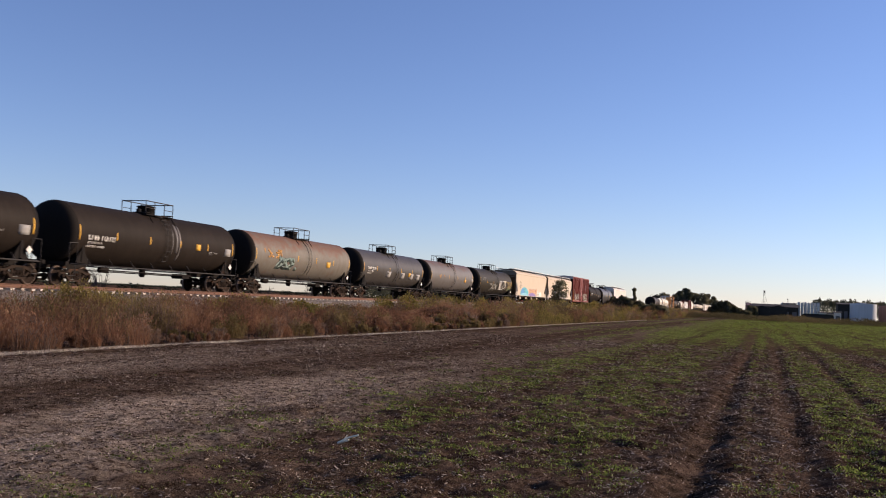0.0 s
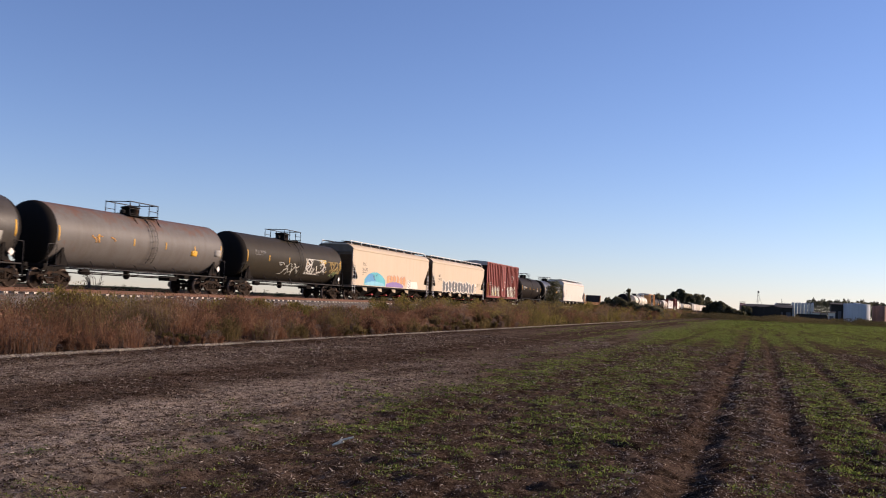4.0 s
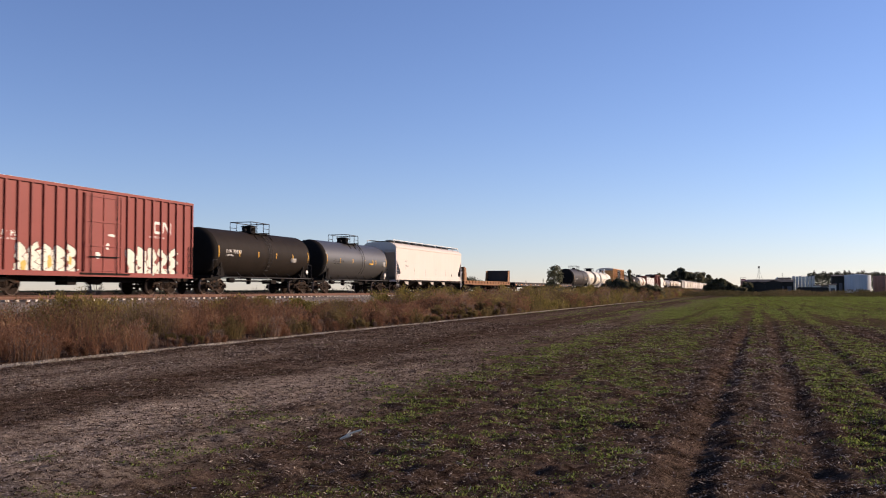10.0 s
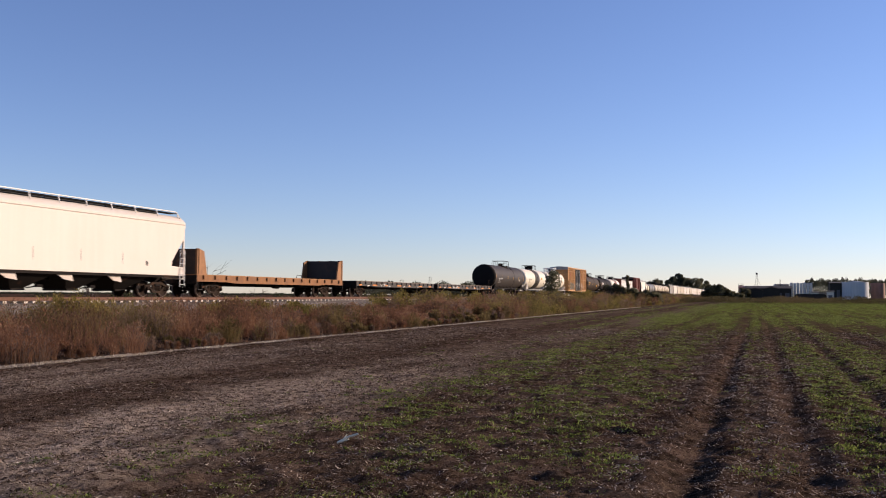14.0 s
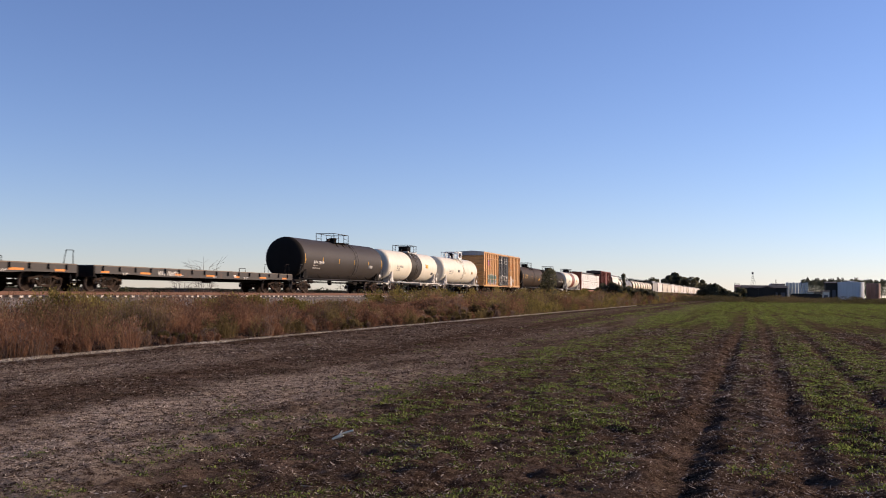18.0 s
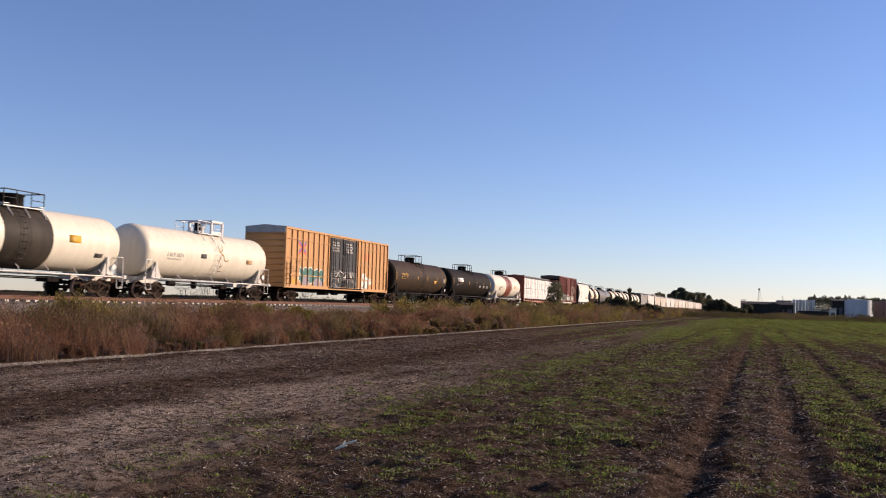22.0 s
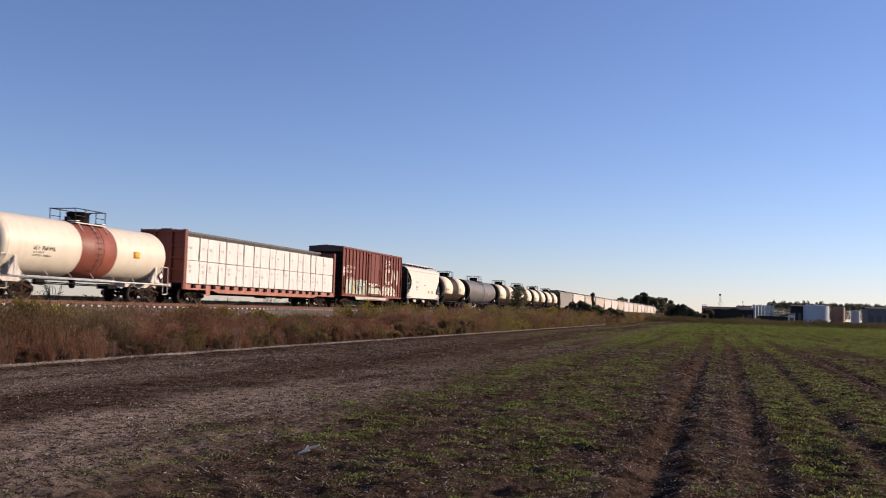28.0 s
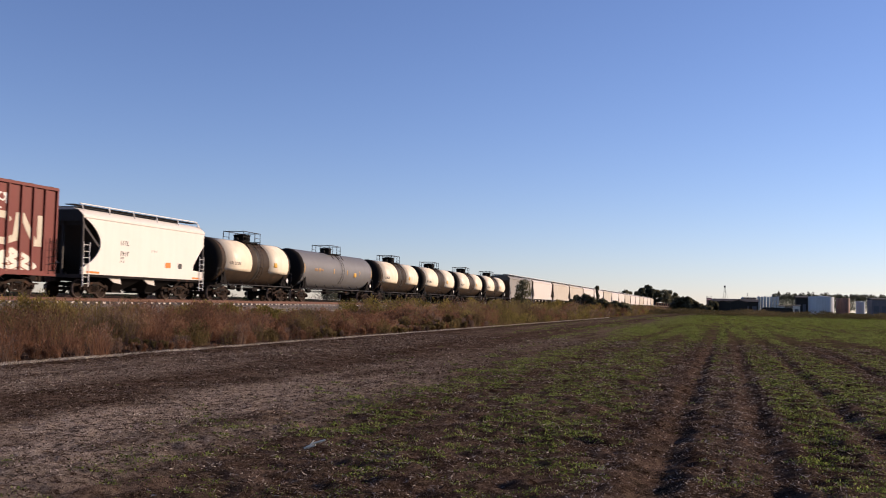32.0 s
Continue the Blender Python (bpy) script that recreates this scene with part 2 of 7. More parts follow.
def soil_material():
    m, nodes, links, bsdf = nodes_of("soil")
    tex = nodes.new("ShaderNodeTexCoord")
    place = tex.outputs["Object"]
    split = nodes.new("ShaderNodeSeparateXYZ")
    links.new(place, split.inputs[0])
    # rows run along the track: stretch the broad pattern that way
    rows = nodes.new("ShaderNodeMapping")
    rows.inputs["Scale"].default_value = (1.0, 0.12, 1.0)
    links.new(place, rows.inputs["Vector"])
    broad = noise_node(nodes, links, rows.outputs[0], 0.9, 6, 0.65)
    blot = noise_node(nodes, links, place, 1.3, 7, 0.7)
    clod = noise_node(nodes, links, place, 9, 5, 0.7)
    fine = noise_node(nodes, links, place, 30, 6, 0.8)
    grit = noise_node(nodes, links, place, 75, 3, 0.7)
    c = ramp_node(nodes, links, blot, [(0.38, (0.011, 0.0058, 0.0040)), (0.51, (0.042, 0.0235, 0.0165)), (0.64, (0.115, 0.074, 0.055))])
    c = mix_node(nodes, links, ramp_node(nodes, links, clod, [(0.5, (0, 0, 0)), (0.62, (0.75,) * 3)]), c, (0.105, 0.070, 0.047))
    c = mix_node(nodes, links, ramp_node(nodes, links, fine, [(0.53, (0, 0, 0)), (0.66, (0.8,) * 3)]), c, (0.23, 0.165, 0.118))
    c = mix_node(nodes, links, ramp_node(nodes, links, grit, [(0.58, (0, 0, 0)), (0.74, (0.7,) * 3)]), c, (0.36, 0.26, 0.175))
    lump = noise_node(nodes, links, place, 4.2, 6, 0.75)
    c = mix_node(nodes, links, ramp_node(nodes, links, lump, [(0.40, (0.75,) * 3), (0.49, (0, 0, 0))]), c, (0.0085, 0.0048, 0.0034))
    c = mix_node(nodes, links, ramp_node(nodes, links, lump, [(0.56, (0, 0, 0)), (0.70, (0.45,) * 3)]), c, (0.15, 0.105, 0.080))
    # pale dry litter in long drifts beside the dark tilled strips near the railway
    across = nodes.new("ShaderNodeMath")
    across.operation = "MULTIPLY_ADD"
    links.new(noise_node(nodes, links, place, 0.45, 5, 0.7), across.inputs[0])
    across.inputs[1].default_value = 3.2
    links.new(split.outputs["X"], across.inputs[2])
    left = nodes.new("ShaderNodeMapRange")
    left.inputs["From Min"].default_value, left.inputs["From Max"].default_value = -13.8, 0.2
    links.new(across.outputs[0], left.inputs["Value"])
    strips = ramp_node(nodes, links, left.outputs[0], [(0.06, (0.0,) * 3), (0.14, (0.65,) * 3), (0.27, (0.60,) * 3), (0.36, (0.05,) * 3), (0.46, (0.10,) * 3), (0.53, (0.85,) * 3), (0.66, (0.75,) * 3), (0.77, (0.06,) * 3)])
    drift = ramp_node(nodes, links, broad, [(0.40, (0.15,) * 3), (0.52, (1, 1, 1))])
    crumb = ramp_node(nodes, links, noise_node(nodes, links, place, 7, 7, 0.85), [(0.44, (0.06,) * 3), (0.51, (1, 1, 1))])
    amount = nodes.new("ShaderNodeMath")
    amount.operation = "MULTIPLY"
    links.new(strips, amount.inputs[0])
    links.new(mix_node(nodes, links, 1.0, drift, mix_node(nodes, links, drift, (0.03,) * 3, crumb)), amount.inputs[1])
    fade = nodes.new("ShaderNodeMapRange")
    fade.inputs["From Min"].default_value, fade.inputs["From Max"].default_value = 8.0, 28.0
    fade.inputs["To Min"].default_value, fade.inputs["To Max"].default_value = 1.0, 0.22
    links.new(split.outputs["Y"], fade.inputs["Value"])
    less = nodes.new("ShaderNodeMath")
    less.operation = "MULTIPLY"
    links.new(amount.outputs[0], less.inputs[0])
    links.new(fade.outputs[0], less.inputs[1])
    c = mix_node(nodes, links, less.outputs[0], c, mix_node(nodes, links, clod, (0.30, 0.225, 0.17), (0.62, 0.50, 0.39)))
    # green cover in rows, dense towards the far end
    far = nodes.new("ShaderNodeMapRange")
    far.inputs["From Min"].default_value, far.inputs["From Max"].default_value = 40.0, 120.0
    links.new(split.outputs["Y"], far.inputs["Value"])
    right = nodes.new("ShaderNodeMapRange")
    right.inputs["From Min"].default_value, right.inputs["From Max"].default_value = -9.0, -3.5
    links.new(split.outputs["X"], right.inputs["Value"])
    wave = nodes.new("ShaderNodeMath")
    wave.operation = "MULTIPLY"
    links.new(far.outputs[0], wave.inputs[0])
    links.new(right.outputs[0], wave.inputs[1])
    lines = noise_node(nodes, links, rows.outputs[0], 1.3, 4)
    cover = nodes.new("ShaderNodeMath")
    cover.operation = "MULTIPLY"
    links.new(wave.outputs[0], cover.inputs[0])
    links.new(ramp_node(nodes, links, lines, [(0.42, (0.05,) * 3), (0.56, (1, 1, 1))]), cover.inputs[1])
    c = mix_node(nodes, links, cover.outputs[0], c, mix_node(nodes, links, fine, (0.046, 0.066, 0.012), (0.17, 0.205, 0.036)))
    links.new(c, bsdf.inputs["Base Color"])
    bsdf.inputs["Roughness"].default_value = 0.95
    bsdf.inputs["Specular IOR Level"].default_value = 0.0
    b = nodes.new("ShaderNodeBump")
    b.inputs["Strength"].default_value, b.inputs["Distance"].default_value = 1.0, 0.10
    links.new(mix_node(nodes, links, 0.45, clod, fine), b.inputs["Height"])
    links.new(b.outputs[0], bsdf.inputs["Normal"])
    return m


def ballast_material():
    m, nodes, links, bsdf = nodes_of("ballast")
    tex = nodes.new("ShaderNodeTexCoord")
    cell = nodes.new("ShaderNodeTexVoronoi")
    cell.inputs["Scale"].default_value = 13
    links.new(tex.outputs["Object"], cell.inputs["Vector"])
    c = ramp_node(nodes, links, cell.outputs["Color"], [(0.0, (0.030, 0.024, 0.021)), (0.5, (0.105, 0.084, 0.073)), (1.0, (0.30, 0.245, 0.215))])
    grime = noise_node(nodes, links, tex.outputs["Object"], 0.5, 5)
    c = mix_node(nodes, links, ramp_node(nodes, links, grime, [(0.35, (0, 0, 0)), (0.8, (0.7,) * 3)]), c, (0.085, 0.06, 0.045))
    links.new(c, bsdf.inputs["Base Color"])
    bsdf.inputs["Roughness"].default_value = 0.9
    b = nodes.new("ShaderNodeBump")
    b.inputs["Strength"].default_value, b.inputs["Distance"].default_value = 1.0, 0.06
    links.new(cell.outputs["Distance"], b.inputs["Height"])
    links.new(b.outputs[0], bsdf.inputs["Normal"])
    return m


def build_track():
    track = thing("railway_track", "single railway track on grey gravel ballast with rusty rails", "railway track", kind="structure", at=(TRACK_X, 0, RAIL))
    # ballast: an uneven bank, finer where it lies near
    cross = [(-5.0, -1.5), (-3.9, -1.0), (-2.9, -0.62), (-2.1, -0.30), (-1.7, -0.27), (0.0, -0.26), (1.35, -0.27), (1.75, -0.30), (2.1, -0.42), (2.5, -0.62), (2.9, -0.82), (3.3, -1.02), (3.8, -1.2), (5.0, -1.5)]
    ys, y = [], -480.0
    while y < 1600:
        ys.append(y)
        y += 0.3 if 8 < y < 90 else 4.0 if y > -40 else 16.0
    verts = []
    for y in ys:
        for x, z in cross:
            rise = 0.07 * noise.noise((x * 1.3, y * 1.1, 5.0)) + 0.05 * noise.noise((x * 4, y * 3, 8.0)) if abs(x) > 1.4 and y < 90 else 0.0
            verts.append((x, y, z + rise))
    k = len(cross)
    ballast = Shape().add(verts, [(j * k + i, j * k + i + 1, (j + 1) * k + i + 1, (j + 1) * k + i) for j in range(len(ys) - 1) for i in range(k - 1)], True)
    part("ballast", ballast, ballast_material(), track, "grey crushed stone bank")
    rust = surface("rail_rust", (0.13, 0.062, 0.04), 0.7, 0.2, 0.25, 0.0, rust=0.3)
    for side in (-1, 1):
        c = side * 0.755
        outline = [(c - 0.075, -0.172), (c + 0.075, -0.172), (c + 0.07, -0.155), (c + 0.012, -0.13), (c + 0.012, -0.045), (c + 0.036, -0.03), (c + 0.036, -0.004), (c + 0.03, 0), (c - 0.03, 0), (c - 0.036, -0.004), (c - 0.036, -0.03), (c - 0.012, -0.045), (c - 0.012, -0.13), (c - 0.07, -0.155)]
        part("rail", Shape().prism_y(outline, -480, 1600), rust, track, "brown rusty steel rail")
    wood = surface("sleeper_wood", (0.52, 0.45, 0.38), 0.85, 0, 0.3, 0.0, bump=0.5, size=2)
    shapes = []
    for k in range(6):
        a, b, w = random.uniform(-0.05, 0.05), random.uniform(-0.05, 0.05), random.uniform(0.105, 0.12)
        shapes.append(Shape().box(-1.32 + a, 1.32 + b, -w, w, -0.36, -0.176).mesh("sleeper", wood))
    rest = Shape()
    for i in range(1150):
        y = -6 + 0.61 * i
        if i < 300:
            s = part("sleeper", shapes[random.randrange(6)], wood, track)
            s.location = (random.uniform(-0.03, 0.03), y, random.uniform(-0.012, 0.0))
        else:
            e = random.uniform(-0.05, 0.05)
            rest.box(-1.32, 1.32 + e, y - 0.11, y + 0.11, -0.36, -0.177)
    tagged(part("far_sleepers", rest, wood, track, "weathered sleepers farther along"), kind="stuff")
    return track

# ---------- railway cars: x towards the field, y towards the train's rear, z over the rail ----------
TRAIN = []      # (car, middle of the car along the train, wheelsets)
BLACK = surface("frame_black", (0.0125, 0.0112, 0.0104), 0.7, 0, 0.3, 0.2, (0.03, 0.022, 0.018), rust=0.1, spec=0.03)
TRUCK = surface("truck_steel", (0.034, 0.024, 0.018), 0.8, 0.0, 0.3, 0.0, (0.02, 0.013, 0.010), rust=0.25, size=2, spec=0.03)
WHEEL = surface("wheel_steel", (0.026, 0.018, 0.014), 0.8, 0.0, 0.3, 0.0, (0.015, 0.01, 0.008), size=2, spec=0.03)
TREAD = surface("wheel_tread", (0.16, 0.115, 0.09), 0.7, 0.0, 0.1, 0.0, bump=0.0, spec=0.2)
WHITE = surface("marking_white", (0.72, 0.68, 0.61), 0.6, 0, 0.1, 0.25)
GREYMARK = surface("marking_grey", (0.281, 0.265, 0.242), 0.6, 0, 0.1, 0.3)
DARKMARK = surface("marking_dark", (0.0546, 0.0507, 0.0468), 0.6, 0, 0.1, 0.2)
YELLOW = surface("marking_yellow", (0.624, 0.328, 0.0312), 0.5, 0, 0.1, 0.2)
ORANGE = surface("reflector_orange", (0.624, 0.203, 0.0234), 0.5, 0, 0.1, 0.15)
HEADBLACK = surface("head_black", (0.0145, 0.013, 0.012), 0.75, 0, 0.4, 0.3, (0.025, 0.019, 0.015), spec=0.03)
RED = surface("gate_red", (0.328, 0.039, 0.0312), 0.55, 0, 0.2, 0.3)
RAILING = surface("railing_grey", (0.030, 0.027, 0.025), 0.6, 0.0, 0.2, 0.0, bump=0, spec=0.15)
RAILWHITE = surface("railing_white", (0.70, 0.67, 0.62), 0.5, 0.0, 0.15, 0.1, bump=0)


def truck_meshes():
    r = 0.457
    wheels = Shape()
    for s in (-1, 1):
        rim = [(s * 0.675, 0.12), (s * 0.675, r + 0.025), (s * 0.70, r + 0.025), (s * 0.715, r), (s * 0.81, r - 0.008), (s * 0.815, r - 0.06), (s * 0.785, r - 0.08), (s * 0.77, 0.16), (s * 0.83, 0.13), (s * 0.83, 0.10)]
        wheels.lathe(rim, (0, 0, 0), "X", 22)
        wheels.lathe([(s * 0.83, 0.085), (s * 1.09, 0.085), (s * 1.10, 0.10), (s * 1.17, 0.10), (s * 1.18, 0.04)], (0, 0, 0), "X", 8)
        for k in range(3):   # cap bolts, by which one can see it turn
            a = 2 * math.pi * k / 3
            wheels.box(s * 1.175 - 0.012, s * 1.175 + 0.012, 0.06 * math.cos(a) - 0.018, 0.06 * math.cos(a) + 0.018, 0.06 * math.sin(a) - 0.018, 0.06 * math.sin(a) + 0.018)
    wheels.lathe([(-0.7, 0.08), (0.7, 0.08)], (0, 0, 0), "X", 12)
    count = len(wheels.f)
    for s in (-1, 1):
        wheels.lathe([(s * 0.72, r + 0.003), (s * 0.80, r - 0.004), (s * 0.819, r - 0.012), (s * 0.819, r - 0.034)], (0, 0, 0), "X", 22, False)
    frame_ = Shape()
    out = [(-1.12, 0.44), (-1.08, 0.63), (-0.72, 0.66), (-0.40, 0.80), (0.40, 0.80), (0.72, 0.66), (1.08, 0.63), (1.12, 0.44), (1.02, 0.36), (0.78, 0.38), (0.62, 0.46), (0.38, 0.22), (-0.38, 0.22), (-0.62, 0.46), (-0.78, 0.38), (-1.02, 0.36)]
    # the casting: a top chord, a bottom chord, two columns and two pedestals
    frame_.side([out[1], out[2], out[3], out[4], out[5], out[6], (1.0, 0.53), (0.7, 0.55), (0.36, 0.67), (-0.36, 0.67), (-0.7, 0.55), (-1.0, 0.53)], 0.95, 0.14)
    frame_.side([(-0.66, 0.50), (-0.40, 0.22), (0.40, 0.22), (0.66, 0.50), (0.56, 0.56), (0.34, 0.32), (-0.34, 0.32), (-0.56, 0.56)], 0.95, 0.13)
    for s in (-1, 1):
        frame_.box(0.96, 1.07, s * 0.33 - 0.05, s * 0.33 + 0.05, 0.28, 0.72)
        frame_.side([(s * 0.74, 0.62), (s * 0.70, 0.40), (s * 0.80, 0.34), (s * 0.83, 0.46), (s * 0.95, 0.46), (s * 0.98, 0.34), (s * 1.08, 0.40), (s * 1.10, 0.62)], 0.96, 0.12)
    springs = Shape()
    for y in (-0.18, 0.0, 0.18):
        for k in range(5):
            springs.lathe([(0.33 + 0.055 * k, 0.055), (0.35 + 0.055 * k, 0.075), (0.37 + 0.055 * k, 0.075), (0.385 + 0.055 * k, 0.055)], (1.02, y, 0), "Z", 6)
    bolster = Shape().box(-1.1, 1.1, -0.2, 0.2, 0.60, 0.72).box(-0.3, 0.3, -0.3, 0.3, 0.70, 0.80).box(-1.0, 1.0, -0.62, -0.54, 0.42, 0.50).box(-1.0, 1.0, 0.54, 0.62, 0.42, 0.50)
    flip = lambda sh: Shape().add([(-x, y, z) for x, y, z in sh.v], [f[::-1] for f in sh.f])
    wheel_mesh = wheels.mesh("wheelset", WHEEL)
    wheel_mesh.materials.append(TREAD)
    wheel_mesh.polygons.foreach_set("material_index", [1 if k >= count else 0 for k in range(len(wheel_mesh.polygons))])
    return {"wheelset": wheel_mesh, "near": frame_.mesh("side_frame", TRUCK), "far": flip(frame_).mesh("side_frame", TRUCK), "springs": springs.mesh("spring_nest", TRUCK), "bolster": bolster.mesh("truck", BLACK)}


TM = truck_meshes()
coup = Shape().box(-0.09, 0.09, -0.9, 0.0, 0.78, 0.95).box(-0.16, 0.14, -0.05, 0.26, 0.72, 1.02).box(-0.16, -0.04, 0.2, 0.36, 0.76, 0.98).lathe([(-0.06, 0.035), (0.0, 0.035), (0.2, 0.03)], (0.2, -0.35, 0.62), "Y", 8)
COUPLER = coup.mesh("coupler", TRUCK)


def running_gear(car, half_front, half_rear, truck_front, truck_rear):
    """Two trucks with turning wheelsets, and a coupler at each end. Half lengths run to the pulling faces."""
    sets = []
    for y in (-truck_front, truck_rear):
        t = part("truck", TM["bolster"], None, car, "rusty brown two-axle freight truck")
        t.location.y = y
        part("side_frame", TM["near"], None, t)
        part("side_frame", TM["far"], None, t)
        part("spring_nest", TM["springs"], None, t)
        for w in (-0.89, 0.89):
            s = part("wheelset", TM["wheelset"], None, t, "steel wheels worn bright on the rim")
            s.location = (0, w, 0.457)
            sets.append(s)
    for y, turn in ((-half_front, math.pi), (half_rear, 0.0)):
        c = part("coupler", COUPLER, None, car)
        c.location.y = y - (0.15 if turn == 0 else -0.15)
        c.rotation_euler.z = turn
    return sets


def ladder(car, x, y0, y1, z0, z1, rungs, material, name="ladder", far=False):
    s = Shape()
    for y in (y0, y1):
        s.tube([(x, y, z0), (x, y, z1)], 0.022, 5)
    for i in range(rungs):
        z = z0 + (z1 - z0) * (i + 0.5) / rungs
        s.tube([(x, y0, z), (x, y1, z)], 0.016, 5)
    return part(name, s, material, car)


def writing(car, x, y, z, size, counts, material, lines=1, name="lettering", r=None, cz=None):
    """Illegible lettering: rows of short upright bars. With r and cz they lie on a tank's side."""
    s, rng = Shape(), random.Random(int(abs(y * 100 + z * 1000)))
    for row in range(lines):
        yy, zz = y, z - row * size * 1.6
        for n in counts if row == 0 else [rng.randint(4, 9) for k in counts]:
            for k in range(n):
                w = size * rng.uniform(0.42, 0.68)
                if r:
                    a = math.degrees(math.asin(max(-1, min(1, (zz - cz) / r))))
                    d = math.degrees(size / r)
                    s.wrap(r + 0.001, cz, yy, yy + w * 0.42, a, a + d, 2, 0.004)
                    if rng.random() < 0.6:
                        s.wrap(r + 0.001, cz, yy + w * 0.42, yy + w, a + d * rng.choice((0.0, 0.4, 0.75)), a + d * 0.25 + d * 0.75 * rng.random(), 2, 0.004)
                else:
                    s.side([(yy, zz), (yy + w * 0.4, zz), (yy + w * 0.4, zz + size), (yy, zz + size)], x, 0.004)
                    if rng.random() < 0.6:
                        b = zz + size * rng.choice((0.0, 0.4, 0.75))
                        s.side([(yy + w * 0.4, b), (yy + w, b), (yy + w, b + size * 0.25), (yy + w * 0.4, b + size * 0.25)], x, 0.004)
                yy += w + size * 0.22
            yy += size * 0.6
        if row == 0:
            size *= 0.45
    return tagged(part(name, s, material, car, "rows of small illegible painted marks"), kind="stuff")


def blob(cy, cz, w, h, seed, points=22, wobble=0.16):
    rng = random.Random(seed)
    k1, k2, k3 = (rng.uniform(0, 6.28) for i in range(3))
    out = []
    for i in range(points):
        a = 2 * math.pi * i / points
        r = 1 + wobble * (math.sin(2 * a + k1) * 0.6 + math.sin(3 * a + k2) * 0.6 + math.sin(5 * a + k3) * 0.5)
        c, s = math.cos(a), math.sin(a)
        r /= max(abs(c) ** 3 + abs(s) ** 3, 0.3) ** 0.33
        out.append((cy + w / 2 * r * c, cz + h / 2 * r * s))
    return out


POSTS = {}      # car: places of its side posts, and how far out they stand


def spray(car, x, patches, material, label="", name="graffiti"):
    """Painted patches (y, z, width, height, seed) on a flat side; where posts stand out the paint goes over them."""
    for i, p in enumerate(patches):
        outline = blob(*p)
        s = Shape().side(outline, x, 0.004 + 0.0006 * i)
        places, out = POSTS.get(car.name, ((), 0.0))
        for y in places:
            cuts = [za + (zb - za) * (y - ya) / (yb - ya) for (ya, za), (yb, zb) in zip(outline, outline[1:] + outline[:1]) if (ya - y) * (yb - y) < 0]
            if len(cuts) > 1 and x < out:
                lo, hi = max(min(cuts), 1.15), max(cuts)
                if hi < lo + 0.05:
                    continue
                s.side([(y - 0.055, lo), (y + 0.055, lo), (y + 0.055, hi), (y - 0.055, hi)], out + x - 1.47, 0.004 + 0.0006 * i)
        part(name, s, material, car, label)


def scribble(car, x, y0, y1, z0, z1, strokes, width, material, seed, label="", r=None, cz=None):
    """Loose painted strokes over an area; on a tank they follow its curve."""
    s, rng = Shape(), random.Random(seed)
    for k in range(strokes):
        y, z = rng.uniform(y0, y1), rng.uniform(z0, z1)
        a = rng.uniform(0, 6.28)
        pts = []
        for i in range(9):
            pts.append((y, z))
            a += rng.uniform(-0.9, 0.9)
            step = (z1 - z0) * 0.16
            y, z = min(max(y + step * math.cos(a), y0), y1), min(max(z + step * math.sin(a), z0), z1)
        for (ya, za), (yb, zb) in zip(pts, pts[1:]):
            if r:
                for k2 in range(4):
                    f, g = k2 / 4, (k2 + 1) / 4
                    y2, z2, y3, z3 = ya + (yb - ya) * f, za + (zb - za) * f, ya + (yb - ya) * g, za + (zb - za) * g
                    lo, hi = (math.degrees(math.asin(max(-1, min(1, (v - cz) / r)))) for v in sorted((z2, z3)))
                    tall = math.degrees(width / 2 / r)
                    s.wrap(r + 0.001, cz, min(y2, y3) - width / 2, max(y2, y3) + width / 2, lo - tall, hi + tall, 1, 0.004)
            else:
                d = Vector((yb - ya, zb - za))
                if d.length > 1e-3:
                    q = Vector((-d.y, d.x)).normalized() * width / 2
                    s.side([(ya - q.x, za - q.y), (yb - q.x, zb - q.y), (yb + q.x, zb + q.y), (ya + q.x, za + q.y)], x, 0.005)
    return tagged(part("graffiti", s, material, car, label), kind="stuff")


def squiggle(rng):
    """A smooth wandering stroke in the unit square."""
    n = rng.randint(4, 5)
    turn = rng.choice((0, 1))
    keys = [(0.5 + (0.42 if (k + turn) % 2 else -0.42) * rng.uniform(0.6, 1.0), k / (n - 1)) for k in range(n)]
    if rng.random() < 0.5:
        keys.append((keys[-1][0] * 0.4 + 0.3, rng.uniform(0.35, 0.6)))
    keys, out = [keys[0]] + keys + [keys[-1]], []
    for p, q, r, t in zip(keys, keys[1:], keys[2:], keys[3:]):
        for f in (0.0, 0.25, 0.5, 0.75):
            out.append(tuple(0.5 * (2 * q[i] + (r[i] - p[i]) * f + (2 * p[i] - 5 * q[i] + 4 * r[i] - t[i]) * f * f + (3 * q[i] - p[i] - 3 * r[i] + t[i]) * f ** 3) for i in (0, 1)))
    return out + [keys[-1]]


